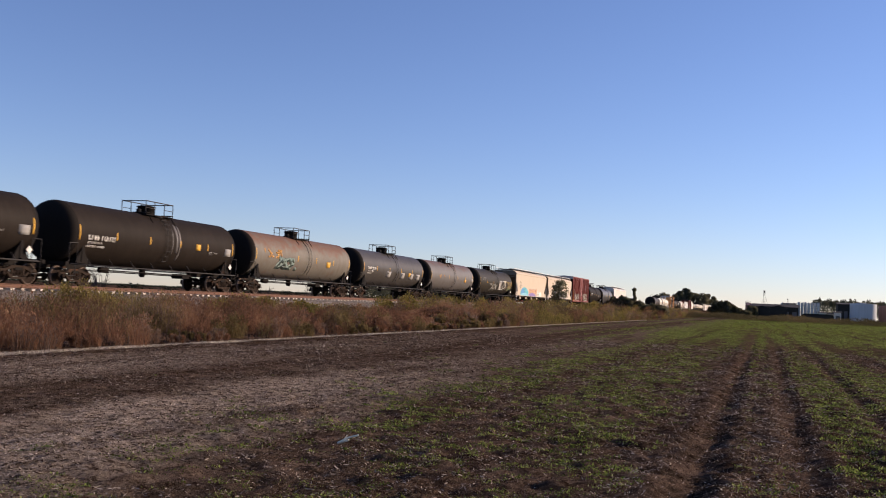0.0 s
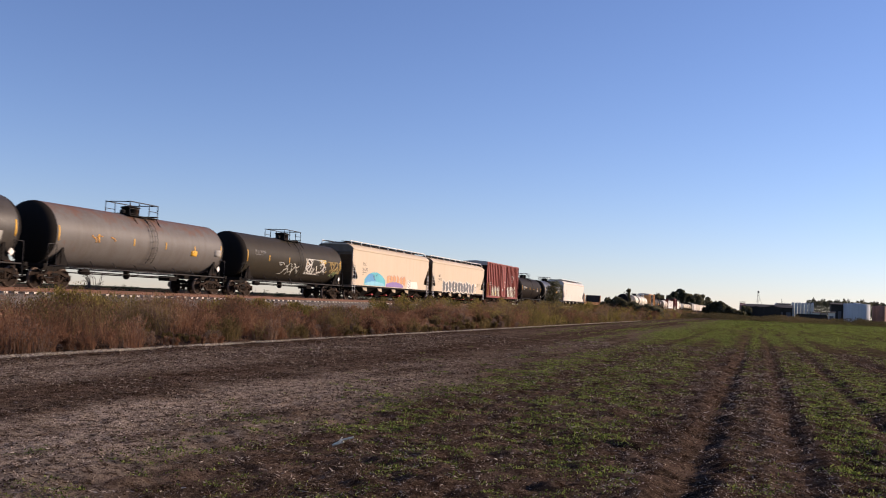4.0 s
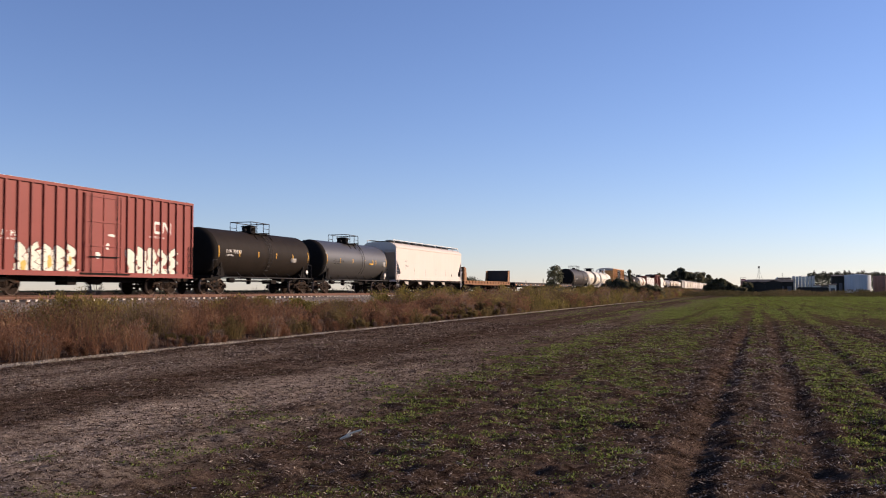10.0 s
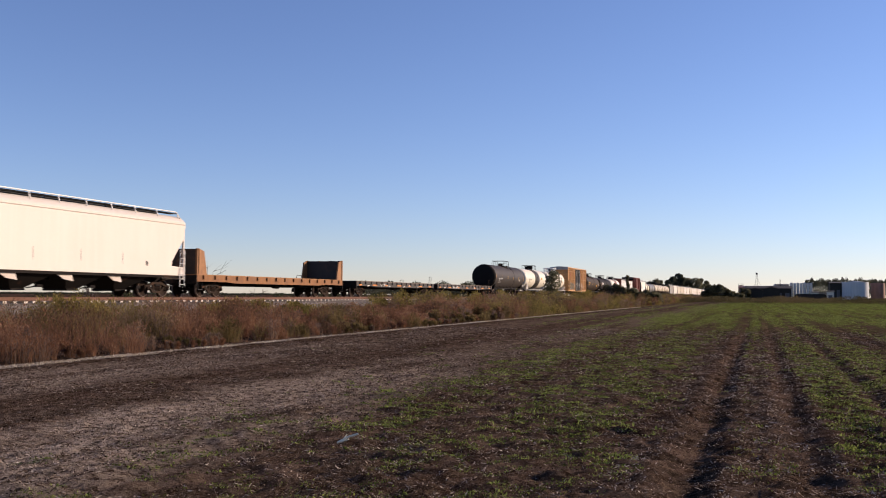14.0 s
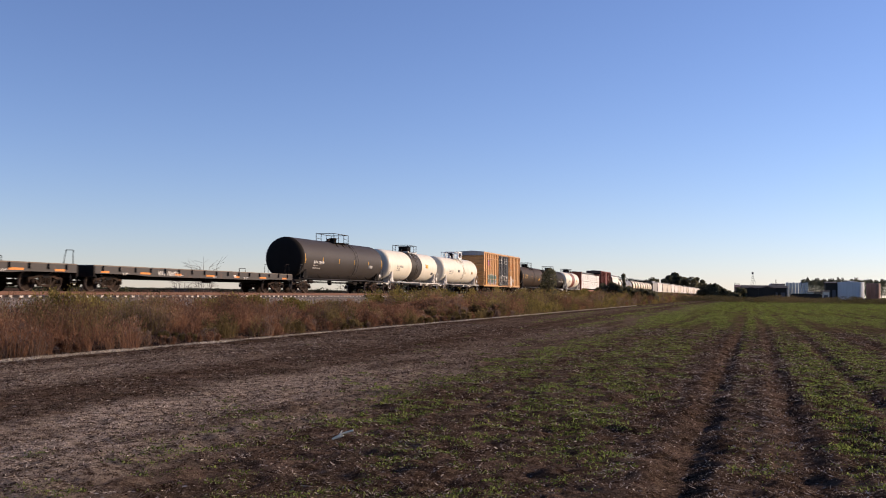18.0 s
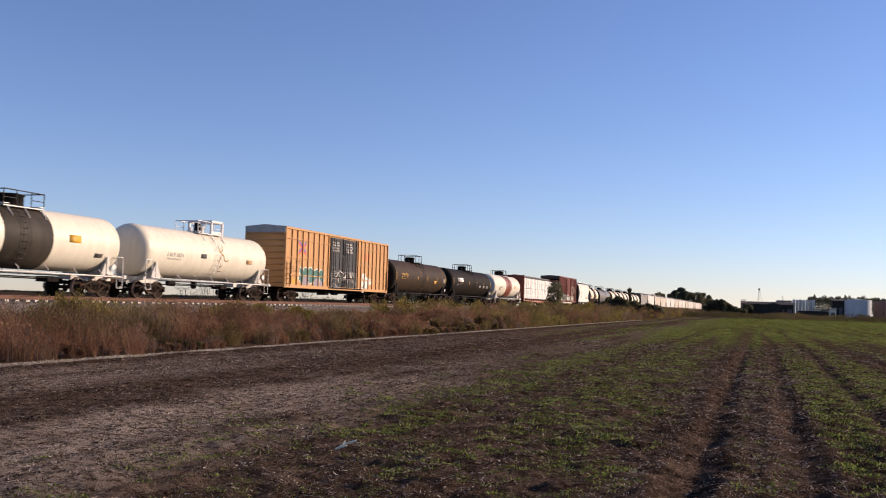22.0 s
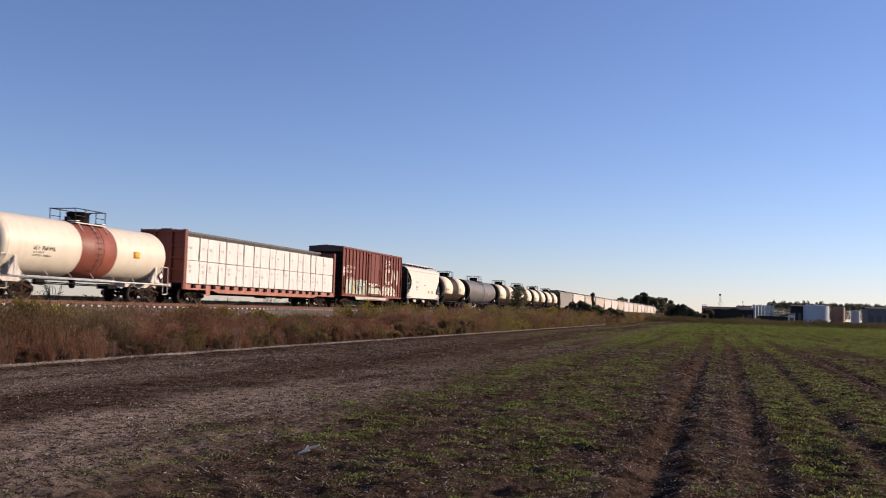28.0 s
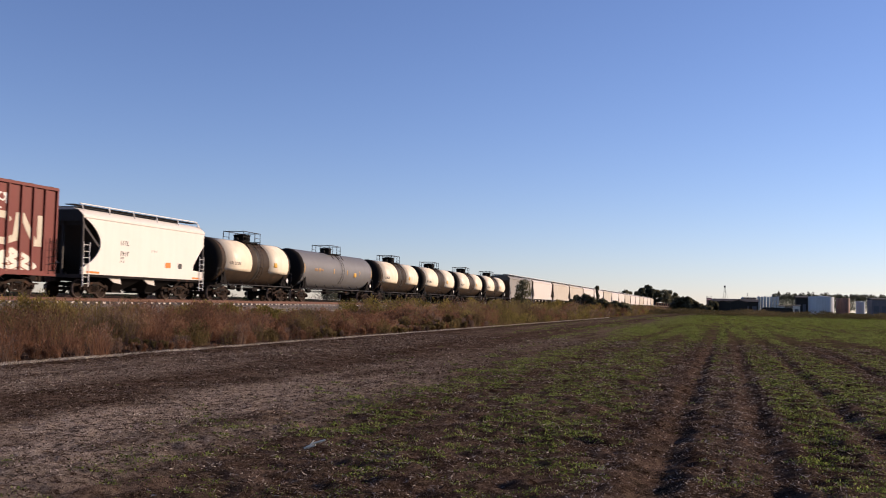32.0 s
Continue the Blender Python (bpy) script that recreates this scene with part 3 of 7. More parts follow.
def glyphs(car, x, y0, y1, z0, z1, count, thick, rim, fill, edge, seed, label="", rim_label=""):
    """A row of thick bent strokes, each with a rim; they go over the side posts."""
    step = (y1 - y0) / count
    places, out = POSTS.get(car.name, ((), 0.0))
    for wide, lift, material, text in ((thick + 2 * edge, 0.0, rim, rim_label), (thick, 0.005, fill, label)):
        s, rng = Shape(), random.Random(seed)
        for k in range(count):
            form = squiggle(rng)
            lean, up, big = rng.uniform(-0.12, 0.12), rng.uniform(-0.06, 0.06) * (z1 - z0), rng.uniform(0.9, 1.1)
            pts = [(y0 + step * (k + 0.08 + 0.84 * u + lean * (v - 0.5)), z0 + up * v + (z1 - z0) * big * v) for u, v in form]
            for i, ((ya, za), (yb, zb)) in enumerate(zip(pts, pts[1:])):
                d = Vector((yb - ya, zb - za))
                t = d.normalized() * wide * 0.3
                q = Vector((-t.y, t.x)) * 1.67
                quad = [(ya - t.x - q.x, za - t.y - q.y), (yb + t.x - q.x, zb + t.y - q.y), (yb + t.x + q.x, zb + t.y + q.y), (ya - t.x + q.x, za - t.y + q.y)]
                s.side(quad, x + lift + 0.0002 * i, 0.004)
                for y in places:
                    cuts = [zc + (zd - zc) * (y - yc) / (yd - yc) for (yc, zc), (yd, zd) in zip(quad, quad[1:] + quad[:1]) if (yc - y) * (yd - y) < 0]
                    if len(cuts) > 1 and x < out and max(cuts) - min(cuts) > 0.05:
                        s.side([(y - 0.055, min(cuts)), (y + 0.055, min(cuts)), (y + 0.055, max(cuts)), (y - 0.055, max(cuts))], out + lift + 0.0004 * i, 0.004)
        part("graffiti", s, material, car, text)


def arch(car, x, y0, y1, z0, z1, material, seed, label, steps=28):
    """A painted field with a flat foot and an uneven domed top."""
    top = [(y0 + (y1 - y0) * k / steps, z0 + (z1 - z0) * math.sin(math.pi * (0.06 + 0.88 * k / steps)) ** 0.55 * (1 + 0.07 * noise.noise((k * 0.9, seed, 1.0)))) for k in range(steps + 1)]
    part("graffiti", Shape().side([(y1, z0), (y0, z0)] + top, x, 0.004), material, car, label)


def paint(name, col):
    return surface("spray_" + name, col, 0.55, 0, 0.18, 0.2, size=1.5)


# ---- tank cars ----
def tank_car(label, tip0, tip1, shell_paint, r=1.47, cz=2.53, gear="black", dome=(0.45, 0.42), rail=None, marks=True, ladder_at=0.5, inset=1.0, group="tank cars", head_paint=None):
    """A tank car. Returns the thing, and the tank's radius and height for what is painted on it."""
    mid = (tip0 + tip1) / 2
    car = thing("tank_car", label, "tank car", group)
    hl = (tip1 - tip0) / 2
    depth = 0.58
    part("shell", Shape().lathe([(-hl + depth, r), (hl - depth, r)], (0, 0, cz), "Y", 48), shell_paint, car)
    for e in (-1, 1):
        dish = [(e * (hl - depth * (1 - math.cos(a) ** 0.8)), r * math.sin(a) ** 0.72) for a in [math.pi / 2 * k / 10 for k in range(1, 10)]]
        part("head", Shape().lathe([(e * hl, 0.0), *dish, (e * (hl - depth), r)], (0, 0, cz), "Y", 48), head_paint or HEADBLACK, car, "" if head_paint else "grimy black dished head")
    for y in (-hl + depth, hl - depth):
        part("weld_seam", Shape().lathe([(y - 0.03, r), (y - 0.02, r + 0.008), (y + 0.02, r + 0.008), (y + 0.03, r)], (0, 0, cz), "Y", 48), shell_paint, car)
    dark = BLACK if gear == "black" else surface("gear_" + gear, {"white": (0.62, 0.58, 0.52), "grey": (0.16, 0.155, 0.15)}[gear], 0.55, 0, 0.2, 0.45, rust=0.2)
    for y in (-hl, hl):
        s = 1 if y > 0 else -1
        under = Shape().box(-0.35, 0.35, min(y + s * 0.35, y - s * 2.6), max(y + s * 0.35, y - s * 2.6), 0.82, 1.08)
        under.box(-1.45, 1.45, y - 0.10 + 0.05 * s, y + 0.10 + 0.05 * s, 0.95, 1.12)
        under.box(-1.45, 1.45, y - s * 0.95 - 0.3, y - s * 0.95 + 0.3, 1.08, 1.12)
        part("underframe", under, dark, car)
    for s in (-1, 1):
        y = s * (hl - 1.15)
        saddle = [(-1.32, 1.02), (1.32, 1.02)] + [(1.45 * math.cos(a), cz + 1.0 * r * math.sin(a)) for a in [radians(-24 - 11 * k) for k in range(12)]]
        part("saddle", Shape().prism_y(saddle, y - 0.09, y + 0.09).side([(y - 0.5, 1.02), (y + 0.5, 1.02), (y + 0.1, 1.75), (y - 0.1, 1.75)], 1.24, 0.05), dark, car)
    side = Shape()
    for x in (-1.42, 1.42):
        side.tube([(x, -hl + 0.2, 1.03), (x, hl - 0.2, 1.03)], 0.035, 6)
        n = max(5, int(hl * 1.1))
        for k in range(n):
            y = -hl + 1.6 + (2 * hl - 3.2) * k / (n - 1)
            side.tube([(x, y, 1.03), (x * 0.80, y, 1.36)], 0.022, 5)
            if k % 2:
                side.tube([(x, y, 1.03), (x, y + 0.02, 0.80)], 0.014, 4)
    part("side_handrail", side, dark if gear != "black" else RAILING, car)
    for s in (-1, 1):
        for x in (-1.4, 1.4):
            y, ends = s * (hl - 0.1), Shape()
            ends.tube([(x, y, 1.0), (x, y, 2.0), (x, y - s * 0.55, 2.02), (x, y - s * 0.55, 1.0)], 0.018, 5)
            ends.tube([(x, y, 1.0), (x, y, 0.48)], 0.018, 5).tube([(x, y - s * 0.45, 1.0), (x, y - s * 0.45, 0.48), (x, y, 0.48)], 0.018, 5)
            part("end_grab_iron", ends, RAILWHITE if gear == "white" else RAILING, car)
    # valves below
    gearbox = Shape().lathe([(0.62, 0.10), (0.70, 0.16), (0.95, 0.16), (1.10, 0.22)], (0, 0.1, 0), "Z", 12).lathe([(-0.6, 0.14), (0.0, 0.16), (0.06, 0.02)], (0.25, -hl + 4.3, 0.86), "Y", 10)
    gearbox.tube([(0.45, -hl + 3.4, 0.86), (0.45, hl - 3.2, 0.84)], 0.03, 5).tube([(-0.3, -hl + 2.4, 0.80), (-0.3, hl - 2.4, 0.80)], 0.03, 5)
    gearbox.box(-0.2, 0.5, hl - 4.3, hl - 3.6, 0.66, 0.92)
    part("brake_gear", gearbox, BLACK, car)
    # manway, walkway and its railing
    top = cz + r
    part("manway", Shape().lathe([(top - 0.2, dome[0]), (top + dome[1] - 0.06, dome[0]), (top + dome[1] - 0.05, dome[0] + 0.05), (top + dome[1], dome[0] + 0.05), (top + dome[1] + 0.05, dome[0] * 0.6), (top + dome[1] + 0.06, 0.0)], (0, sum(rail) / 2 if rail else 0.1, 0), "Z", 20).lathe([(top - 0.1, 0.13), (top + 0.2, 0.13), (top + 0.24, 0.0)], (0.2, -0.8, 0), "Z", 10), surface("manway_paint", (0.010, 0.009, 0.008), 0.6, 0, 0.25, 0.2, (0.02, 0.016, 0.013), rust=0.15, spec=0.1) if gear != "white" or dome[0] > 0.4 else RAILWHITE, car)
    w0, w1 = rail or (-0.95, 1.45)
    deck = Shape().box(0.36, 0.80, w0, w1, top - 0.10, top - 0.05).box(-0.80, -0.36, w0, w1, top - 0.10, top - 0.05).box(-0.80, 0.80, w0, w0 + 0.30, top + 0.0, top + 0.04).box(-0.80, 0.80, w1 - 0.30, w1, top + 0.0, top + 0.04)
    for y in (w0 + 0.2, (w0 + w1) / 2, w1 - 0.2):
        deck.tube([(0.78, y, top - 0.08), (1.12, y, top - 0.52)], 0.025, 5)
    part("walkway", deck, dark if gear != "white" else RAILWHITE, car)
    h = top + 0.64
    fence_paint = RAILWHITE if gear == "white" and dome[0] < 0.4 else RAILING
    stand = Shape().tube([(0, 0, top - 0.08), (0, 0, h)], 0.024, 5).mesh("railing_post", fence_paint)
    for x in (-0.75, 0.75):
        for f in (0.0, 0.32, 0.68, 1.0):
            part("railing_post", stand, None, car).location = (x, w0 + (w1 - w0) * f, 0)
        part("top_rail", Shape().tube([(x, w0, h), (x, w1, h - 0.02)], 0.028, 5), fence_paint, car)
        for a, b in ((0.0, 0.32), (0.68, 1.0)):
            part("middle_rail", Shape().tube([(x, w0 + (w1 - w0) * a, top + 0.28), (x, w0 + (w1 - w0) * b, top + 0.28)], 0.018, 5), fence_paint, car)
    for y in (w0, w1):
        part("end_rail", Shape().tube([(-0.75, y, h - 0.015), (0.75, y, h - 0.015)], 0.026, 5), fence_paint, car)
    ly = w0 + (w1 - w0) * ladder_at
    steps = Shape()
    for off in (-0.22, 0.22):
        pts = [((r + 0.10) * math.cos(radians(a)), ly + off, cz + (r + 0.10) * math.sin(radians(a))) for a in range(-42, 64, 7)]
        steps.tube(pts, 0.014, 4)
    for a in range(-40, 62, 11):
        x, z = (r + 0.10) * math.cos(radians(a)), cz + (r + 0.10) * math.sin(radians(a))
        steps.tube([(x, ly - 0.22, z), (x, ly + 0.22, z)], 0.012, 4)
    part("ladder", steps, RAILING if gear != "white" or dome[0] > 0.4 else RAILWHITE, car)
    sets = running_gear(car, hl + 0.78, hl + 0.78, hl - inset, hl - inset)
    if marks:
        # reflective strips, placard, notices
        for k in range(6):
            y = -hl + depth + 0.1 + (2 * hl - 2 * depth - 0.2) * k / 5
            part("reflector", Shape().wrap(r + 0.001, cz, y - 0.045, y + 0.045, -14 if k in (0, 5) else -9, 14 if k in (0, 5) else 6, 4, 0.004), YELLOW, car, "yellow reflective strip")
    board = Shape().side([(hl - 0.85, 1.32), (hl - 0.67, 1.50), (hl - 0.85, 1.68), (hl - 1.03, 1.50)], 1.44, 0.01)
    part("placard", board, WHITE, car, "white diamond placard")
    TRAIN.append((car, mid, sets))
    return car, hl, r, cz


def plate(car, name, r, cz, y0, y1, z0, z1, material, label=""):
    lo, hi = (math.degrees(math.asin(max(-1, min(1, (z - cz) / r)))) for z in (z0, z1))
    return part(name, Shape().wrap(r + 0.001, cz, y0, y1, lo, hi, max(3, int((hi - lo) / 7)), 0.004), material, car, label)


def build_tanks():
    black = surface("tank_black", (0.0155, 0.0115, 0.0088), 0.6, 0, 0.4, 0.45, (0.032, 0.023, 0.017), size=0.8, spec=0.05)
    rusty = surface("tank_rusty", (0.145, 0.130, 0.104), 0.6, 0, 0.25, 0.45, (0.10, 0.062, 0.040), rust=0.13, size=0.8, spec=0.2, crest=(2.6, 3.9))
    dark = surface("tank_dark_grey", (0.066, 0.057, 0.049), 0.45, 0, 0.35, 0.6, (0.030, 0.024, 0.019), size=0.8, spec=0.2)
    grey = surface("tank_grey", (0.128, 0.116, 0.106), 0.5, 0, 0.2, 0.5, (0.085, 0.062, 0.047), rust=0.04, size=0.8, spec=0.2, crest=(2.9, 4.1))
    olive = surface("tank_olive_black", (0.030, 0.0255, 0.0185), 0.5, 0, 0.3, 0.4, (0.06, 0.043, 0.026), size=0.8, spec=0.08)
    blue_grey = surface("tank_blue_grey", (0.050, 0.046, 0.043), 0.42, 0, 0.18, 0.35, (0.05, 0.043, 0.037), size=0.8, spec=0.45)
    slate = surface("tank_slate", (0.046, 0.038, 0.033), 0.55, 0, 0.22, 0.45, (0.05, 0.038, 0.03), size=0.8, spec=0.12)
    white = surface("tank_white", (0.67, 0.61, 0.485), 0.4, 0, 0.06, 0.25, (0.36, 0.26, 0.18), size=0.8)
    brown = surface("tank_brown_black", (0.030, 0.0215, 0.0145), 0.6, 0, 0.45, 0.6, (0.080, 0.050, 0.030), rust=0.14, size=0.8, spec=0.08)
    panel = surface("tank_cream_panel", (0.72, 0.62, 0.46), 0.45, 0, 0.08, 0.3, (0.35, 0.24, 0.14), size=0.8)
    soot = surface("tank_soot_band", (0.030, 0.025, 0.020), 0.6, 0, 0.3, 0.5, (0.07, 0.052, 0.036), size=0.8, spec=0.15)
    redband = surface("tank_red_band", (0.265, 0.078, 0.0468), 0.5, 0, 0.2, 0.35, size=0.8)

    # five dark and grey tank cars that lead the view
    for label, a, b in (("black tank car with yellow reflective strips on its side", -187.0, -171.6), ("black tank car with pale burnished ring and yellow notices", -170.0, -155.2)):
        car, hl, r, cz = tank_car(label, a, b, black)
        writing(car, 0, -hl + 1.3, 2.22, 0.24, [4, 6], WHITE, 3, r=r, cz=cz)
        plate(car, "notice", r, cz, hl - 4.55, hl - 4.1, 2.28, 2.62, YELLOW, "yellow square notice")
        plate(car, "notice", r, cz, hl - 1.55, hl - 0.9, 2.12, 2.55, GREYMARK, "grey stencil panel")
        writing(car, 0, hl - 3.2, 2.18, 0.1, [5, 6], GREYMARK, 2, r=r, cz=cz)
        scuff = surface("tank_scuffed_ring", (0.172, 0.156, 0.144), 0.4, 0.1, 0.4, 0.6, (0.03, 0.026, 0.022), size=1.4)
        if a > -180:
            for y, w, lo, hi in ((0.95, 0.16, -20, 44), (1.25, 0.10, -38, 40), (0.62, 0.05, -25, 38)):
                part("worn_ring", Shape().wrap(r + 0.001, cz, y, y + w, lo, hi, 10, 0.004), scuff, car, "pale burnished ring round the shell")
    car, hl, r, cz = tank_car("rust-streaked grey-brown tank car with faded graffiti", -153.7, -138.2, rusty)
    scribble(car, 0, -6.0, -3.6, 2.3, 2.9, 7, 0.09, paint("ochre", (0.508, 0.246, 0.0574)), 5, "faded orange graffiti", r, cz)
    scribble(car, 0, -4.2, -1.4, 1.75, 2.4, 16, 0.20, paint("sea", (0.13, 0.175, 0.145)), 6, "faded sea-green graffiti", r, cz)
    plate(car, "notice", r, cz, 3.1, 3.75, 2.1, 2.5, YELLOW, "yellow square notice")
    car, hl, r, cz = tank_car("dark grey tank car with patched notices", -136.6, -121.4, dark)
    writing(car, 0, -hl + 1.5, 2.35, 0.24, [4, 4], WHITE, 3, r=r, cz=cz)
    for y in (-2.0, 1.3, 3.5, 5.2):
        plate(car, "stencil_panel", r, cz, y, y + 1.0, 1.85, 2.35, GREYMARK, "grey stencil panel")
        writing(car, 0, y + 0.1, 2.2, 0.07, [4, 3], DARKMARK, 4, r=r + 0.005, cz=cz)
    plate(car, "notice", r, cz, 3.2, 3.8, 2.05, 2.4, YELLOW, "yellow square notice")
    car, hl, r, cz = tank_car("weathered light grey tank car with rust along its top", -120.1, -105.0, grey)
    plate(car, "notice", r, cz, 3.8, 4.4, 2.1, 2.4, YELLOW, "yellow square notice")
    plate(car, "notice", r, cz, 6.2, 6.9, 2.2, 2.6, GREYMARK)
    scribble(car, 0, -4.6, -2.8, 2.3, 2.6, 5, 0.06, paint("ochre", (0.508, 0.246, 0.0574)), 8, "faded orange graffiti", r, cz)
    car, hl, r, cz = tank_car("olive-black tank car covered in white and yellow graffiti", -103.2, -87.9, olive)
    scribble(car, 0, 1.2, 4.4, 1.7, 2.75, 26, 0.05, WHITE, 21, "white graffiti letters", r, cz)
    scribble(car, 0, -2.8, 0.2, 1.55, 2.3, 12, 0.07, paint("pale", (0.369, 0.353, 0.295)), 22, "faded pale graffiti", r, cz)
    scribble(car, 0, 4.6, 6.9, 1.9, 2.7, 16, 0.10, paint("mustard", (0.312, 0.205, 0.0574)), 23, "mustard graffiti", r, cz)
    scribble(car, 0, 5.0, 6.9, 1.6, 2.0, 8, 0.10, paint("moss", (0.131, 0.164, 0.0492)), 24, "moss green graffiti", r, cz)
    plate(car, "graffiti", r, cz, 3.3, 4.4, 2.55, 2.82, paint("sun", (0.40, 0.27, 0.04)), "yellow graffiti block")
    writing(car, 0, -hl + 1.6, 2.75, 0.2, [4, 5], GREYMARK, 2, r=r, cz=cz)
    # two behind the brick-red box car
    car, hl, r, cz = tank_car("black tank car with pale reflective strips", -29.3, -16.2, black, r=1.46, cz=2.52)
    writing(car, 0, -hl + 1.5, 2.45, 0.24, [4, 5], WHITE, 2, r=r, cz=cz)
    plate(car, "notice", r, cz, hl - 3.3, hl - 2.5, 2.1, 2.4, GREYMARK)
    car, hl, r, cz = tank_car("blue-grey tank car with yellow angle mark", -14.4, -1.3, blue_grey, ladder_at=0.7)
    writing(car, 0, -hl + 1.8, 2.35, 0.22, [4, 6], DARKMARK, 2, r=r, cz=cz)
    plate(car, "notice", r, cz, hl - 4.5, hl - 3.6, 2.3, 2.42, YELLOW)
    plate(car, "notice", r, cz, hl - 3.75, hl - 3.6, 2.3, 2.72, YELLOW)
    plate(car, "notice", r, cz, hl - 1.5, hl - 0.9, 2.2, 2.6, GREYMARK)
    # large slate car behind the flat cars, then two white ones
    car, hl, r, cz = tank_car("large slate grey tank car with a row of yellow strips", 86.2, 102.2, slate, r=1.52, cz=2.48, rail=(-0.9, 1.9), ladder_at=0.95, dome=(0.3, 0.3), inset=1.3)
    writing(car, 0, -hl + 2.1, 2.12, 0.24, [4, 5], WHITE, 3, r=r, cz=cz)
    plate(car, "notice", r, cz, hl - 3.6, hl - 2.7, 2.05, 2.3, GREYMARK)
    car, hl, r, cz = tank_car("white tank car with a dark soot-stained middle band", 103.5, 117.6, white, r=1.39, cz=2.56, gear="white", head_paint=white, dome=(0.55, 0.5), marks=False, rail=(-0.5, 1.95), ladder_at=0.3, inset=1.7)
    part("band", Shape().lathe([(-1.0, r), (-0.99, r + 0.006), (1.95, r + 0.006), (1.96, r)], (0, 0, cz), "Y", 48), soot, car, "dark soot-stained band")
    writing(car, 0, -hl + 2.2, 2.35, 0.2, [4, 6], GREYMARK, 3, r=r, cz=cz)
    plate(car, "notice", r, cz, 3.0, 3.8, 2.5, 2.85, YELLOW, "yellow notice")
    plate(car, "notice", r, cz, 4.9, 5.5, 1.9, 2.1, DARKMARK)
    car, hl, r, cz = tank_car("clean white tank car with white platform and railings", 119.3, 132.5, white, r=1.39, cz=2.54, gear="white", head_paint=white, dome=(0.3, 0.45), marks=False, rail=(-0.85, 1.65), inset=1.2)
    gate = Shape()
    for x in (-0.75, 0.75):
        for y in (0.55, 1.75):
            gate.box(x - 0.06, x + 0.06, y - 0.06, y + 0.06, cz + r - 0.1, cz + r + 0.70)
        gate.box(x - 0.06, x + 0.06, 0.55, 1.75, cz + r + 0.64, cz + r + 0.76).box(x - 0.02, x + 0.02, 0.55, 1.75, cz + r - 0.1, cz + r + 0.12)
    for y in (0.55, 1.75):
        gate.box(-0.75, 0.75, y - 0.05, y + 0.05, cz + r + 0.64, cz + r + 0.76)
    part("platform_gate", gate, RAILWHITE, car, "heavy white frame round the valves")
    part("valve_cluster", Shape().lathe([(cz + r - 0.05, 0.2), (cz + r + 0.5, 0.16), (cz + r + 0.58, 0.05)], (0.1, 0.1, 0), "Z", 10).lathe([(cz + r - 0.05, 0.12), (cz + r + 0.6, 0.1)], (-0.2, 0.4, 0), "Z", 10), BLACK, car, "black valves")
    writing(car, 0, -hl + 2.0, 2.3, 0.24, [4, 4], GREYMARK, 2, r=r, cz=cz)
    plate(car, "notice", r, cz, -1.4, -0.8, 2.35, 2.6, DARKMARK)
    plate(car, "notice", r, cz, 3.7, 4.4, 2.25, 2.5, surface("marking_tan", (0.42, 0.25, 0.11), 0.6), "tan notice")
    scribble(car, 0, 0.6, 2.4, 1.7, 3.2, 3, 0.05, paint("drip", (0.41, 0.279, 0.0984)), 31, "brown spill streaks", r, cz)
    # behind the yellow box car
    car, hl, r, cz = tank_car("dark brown weathered tank car with yellow marks", 154.8, 170.1, brown)
    writing(car, 0, -hl + 2.0, 2.6, 0.22, [4, 5], YELLOW, 3, r=r, cz=cz)
    plate(car, "notice", r, cz, hl - 4.3, hl - 3.6, 2.05, 2.35, YELLOW, "yellow square notice")
    plate(car, "notice", r, cz, hl - 1.5, hl - 0.9, 2.2, 2.6, GREYMARK)
    car, hl, r, cz = tank_car("black tank car with a white name board", 171.6, 187.4, black, r=1.44, cz=2.50)
    plate(car, "name_board", r, cz, -hl + 2.2, -hl + 4.2, 2.55, 2.95, WHITE, "white board with illegible marks")
    writing(car, 0, -hl + 2.35, 2.66, 0.2, [4, 3], RED, 1, r=r + 0.005, cz=cz)
    writing(car, 0, -hl + 2.0, 2.2, 0.1, [6, 8], GREYMARK, 2, r=r, cz=cz)
    for y in (2.4, 4.0, 5.4):
        plate(car, "notice", r, cz, y, y + 0.7, 2.05, 2.3, GREYMARK)
    car, hl, r, cz = tank_car("white tank car with a brick red middle band", 189.0, 202.4, white, r=1.40, cz=2.56, gear="white", head_paint=white, dome=(0.55, 0.5), marks=False, rail=(-0.9, 1.5), inset=1.6)
    part("band", Shape().lathe([(-1.1, r), (-1.09, r + 0.006), (1.75, r + 0.006), (1.76, r)], (0, 0, cz), "Y", 48), redband, car, "brick red band")
    writing(car, 0, -hl + 2.2, 2.3, 0.2, [3, 6], DARKMARK, 3, r=r, cz=cz)
    plate(car, "notice", r, cz, 3.2, 3.8, 2.35, 2.7, YELLOW, "yellow square notice")
    # cream-panelled tank cars of one batch, with a grey one among them
    for k, (a, b, mid_band) in enumerate(((258.6, 269.4, (-0.9, 1.6)), (287.6, 300.0, (-0.9, 1.7)), (301.0, 313.9, (-0.9, 1.7)), (314.7, 327.4, (-0.9, 1.7)), (328.3, 341.1, (-0.9, 1.7)))):
        car, hl, r, cz = tank_car("dark tank car with cream side panels and sooty band", a, b, brown, r=1.48, cz=2.52, dome=(0.55, 0.45), marks=False, rail=(-0.9, 1.5), inset=1.3)
        part("side_panel", Shape().wrap(r + 0.001, cz, -hl + 1.0, mid_band[0], -24, 78, 14, 0.006), panel, car, "cream painted panel")
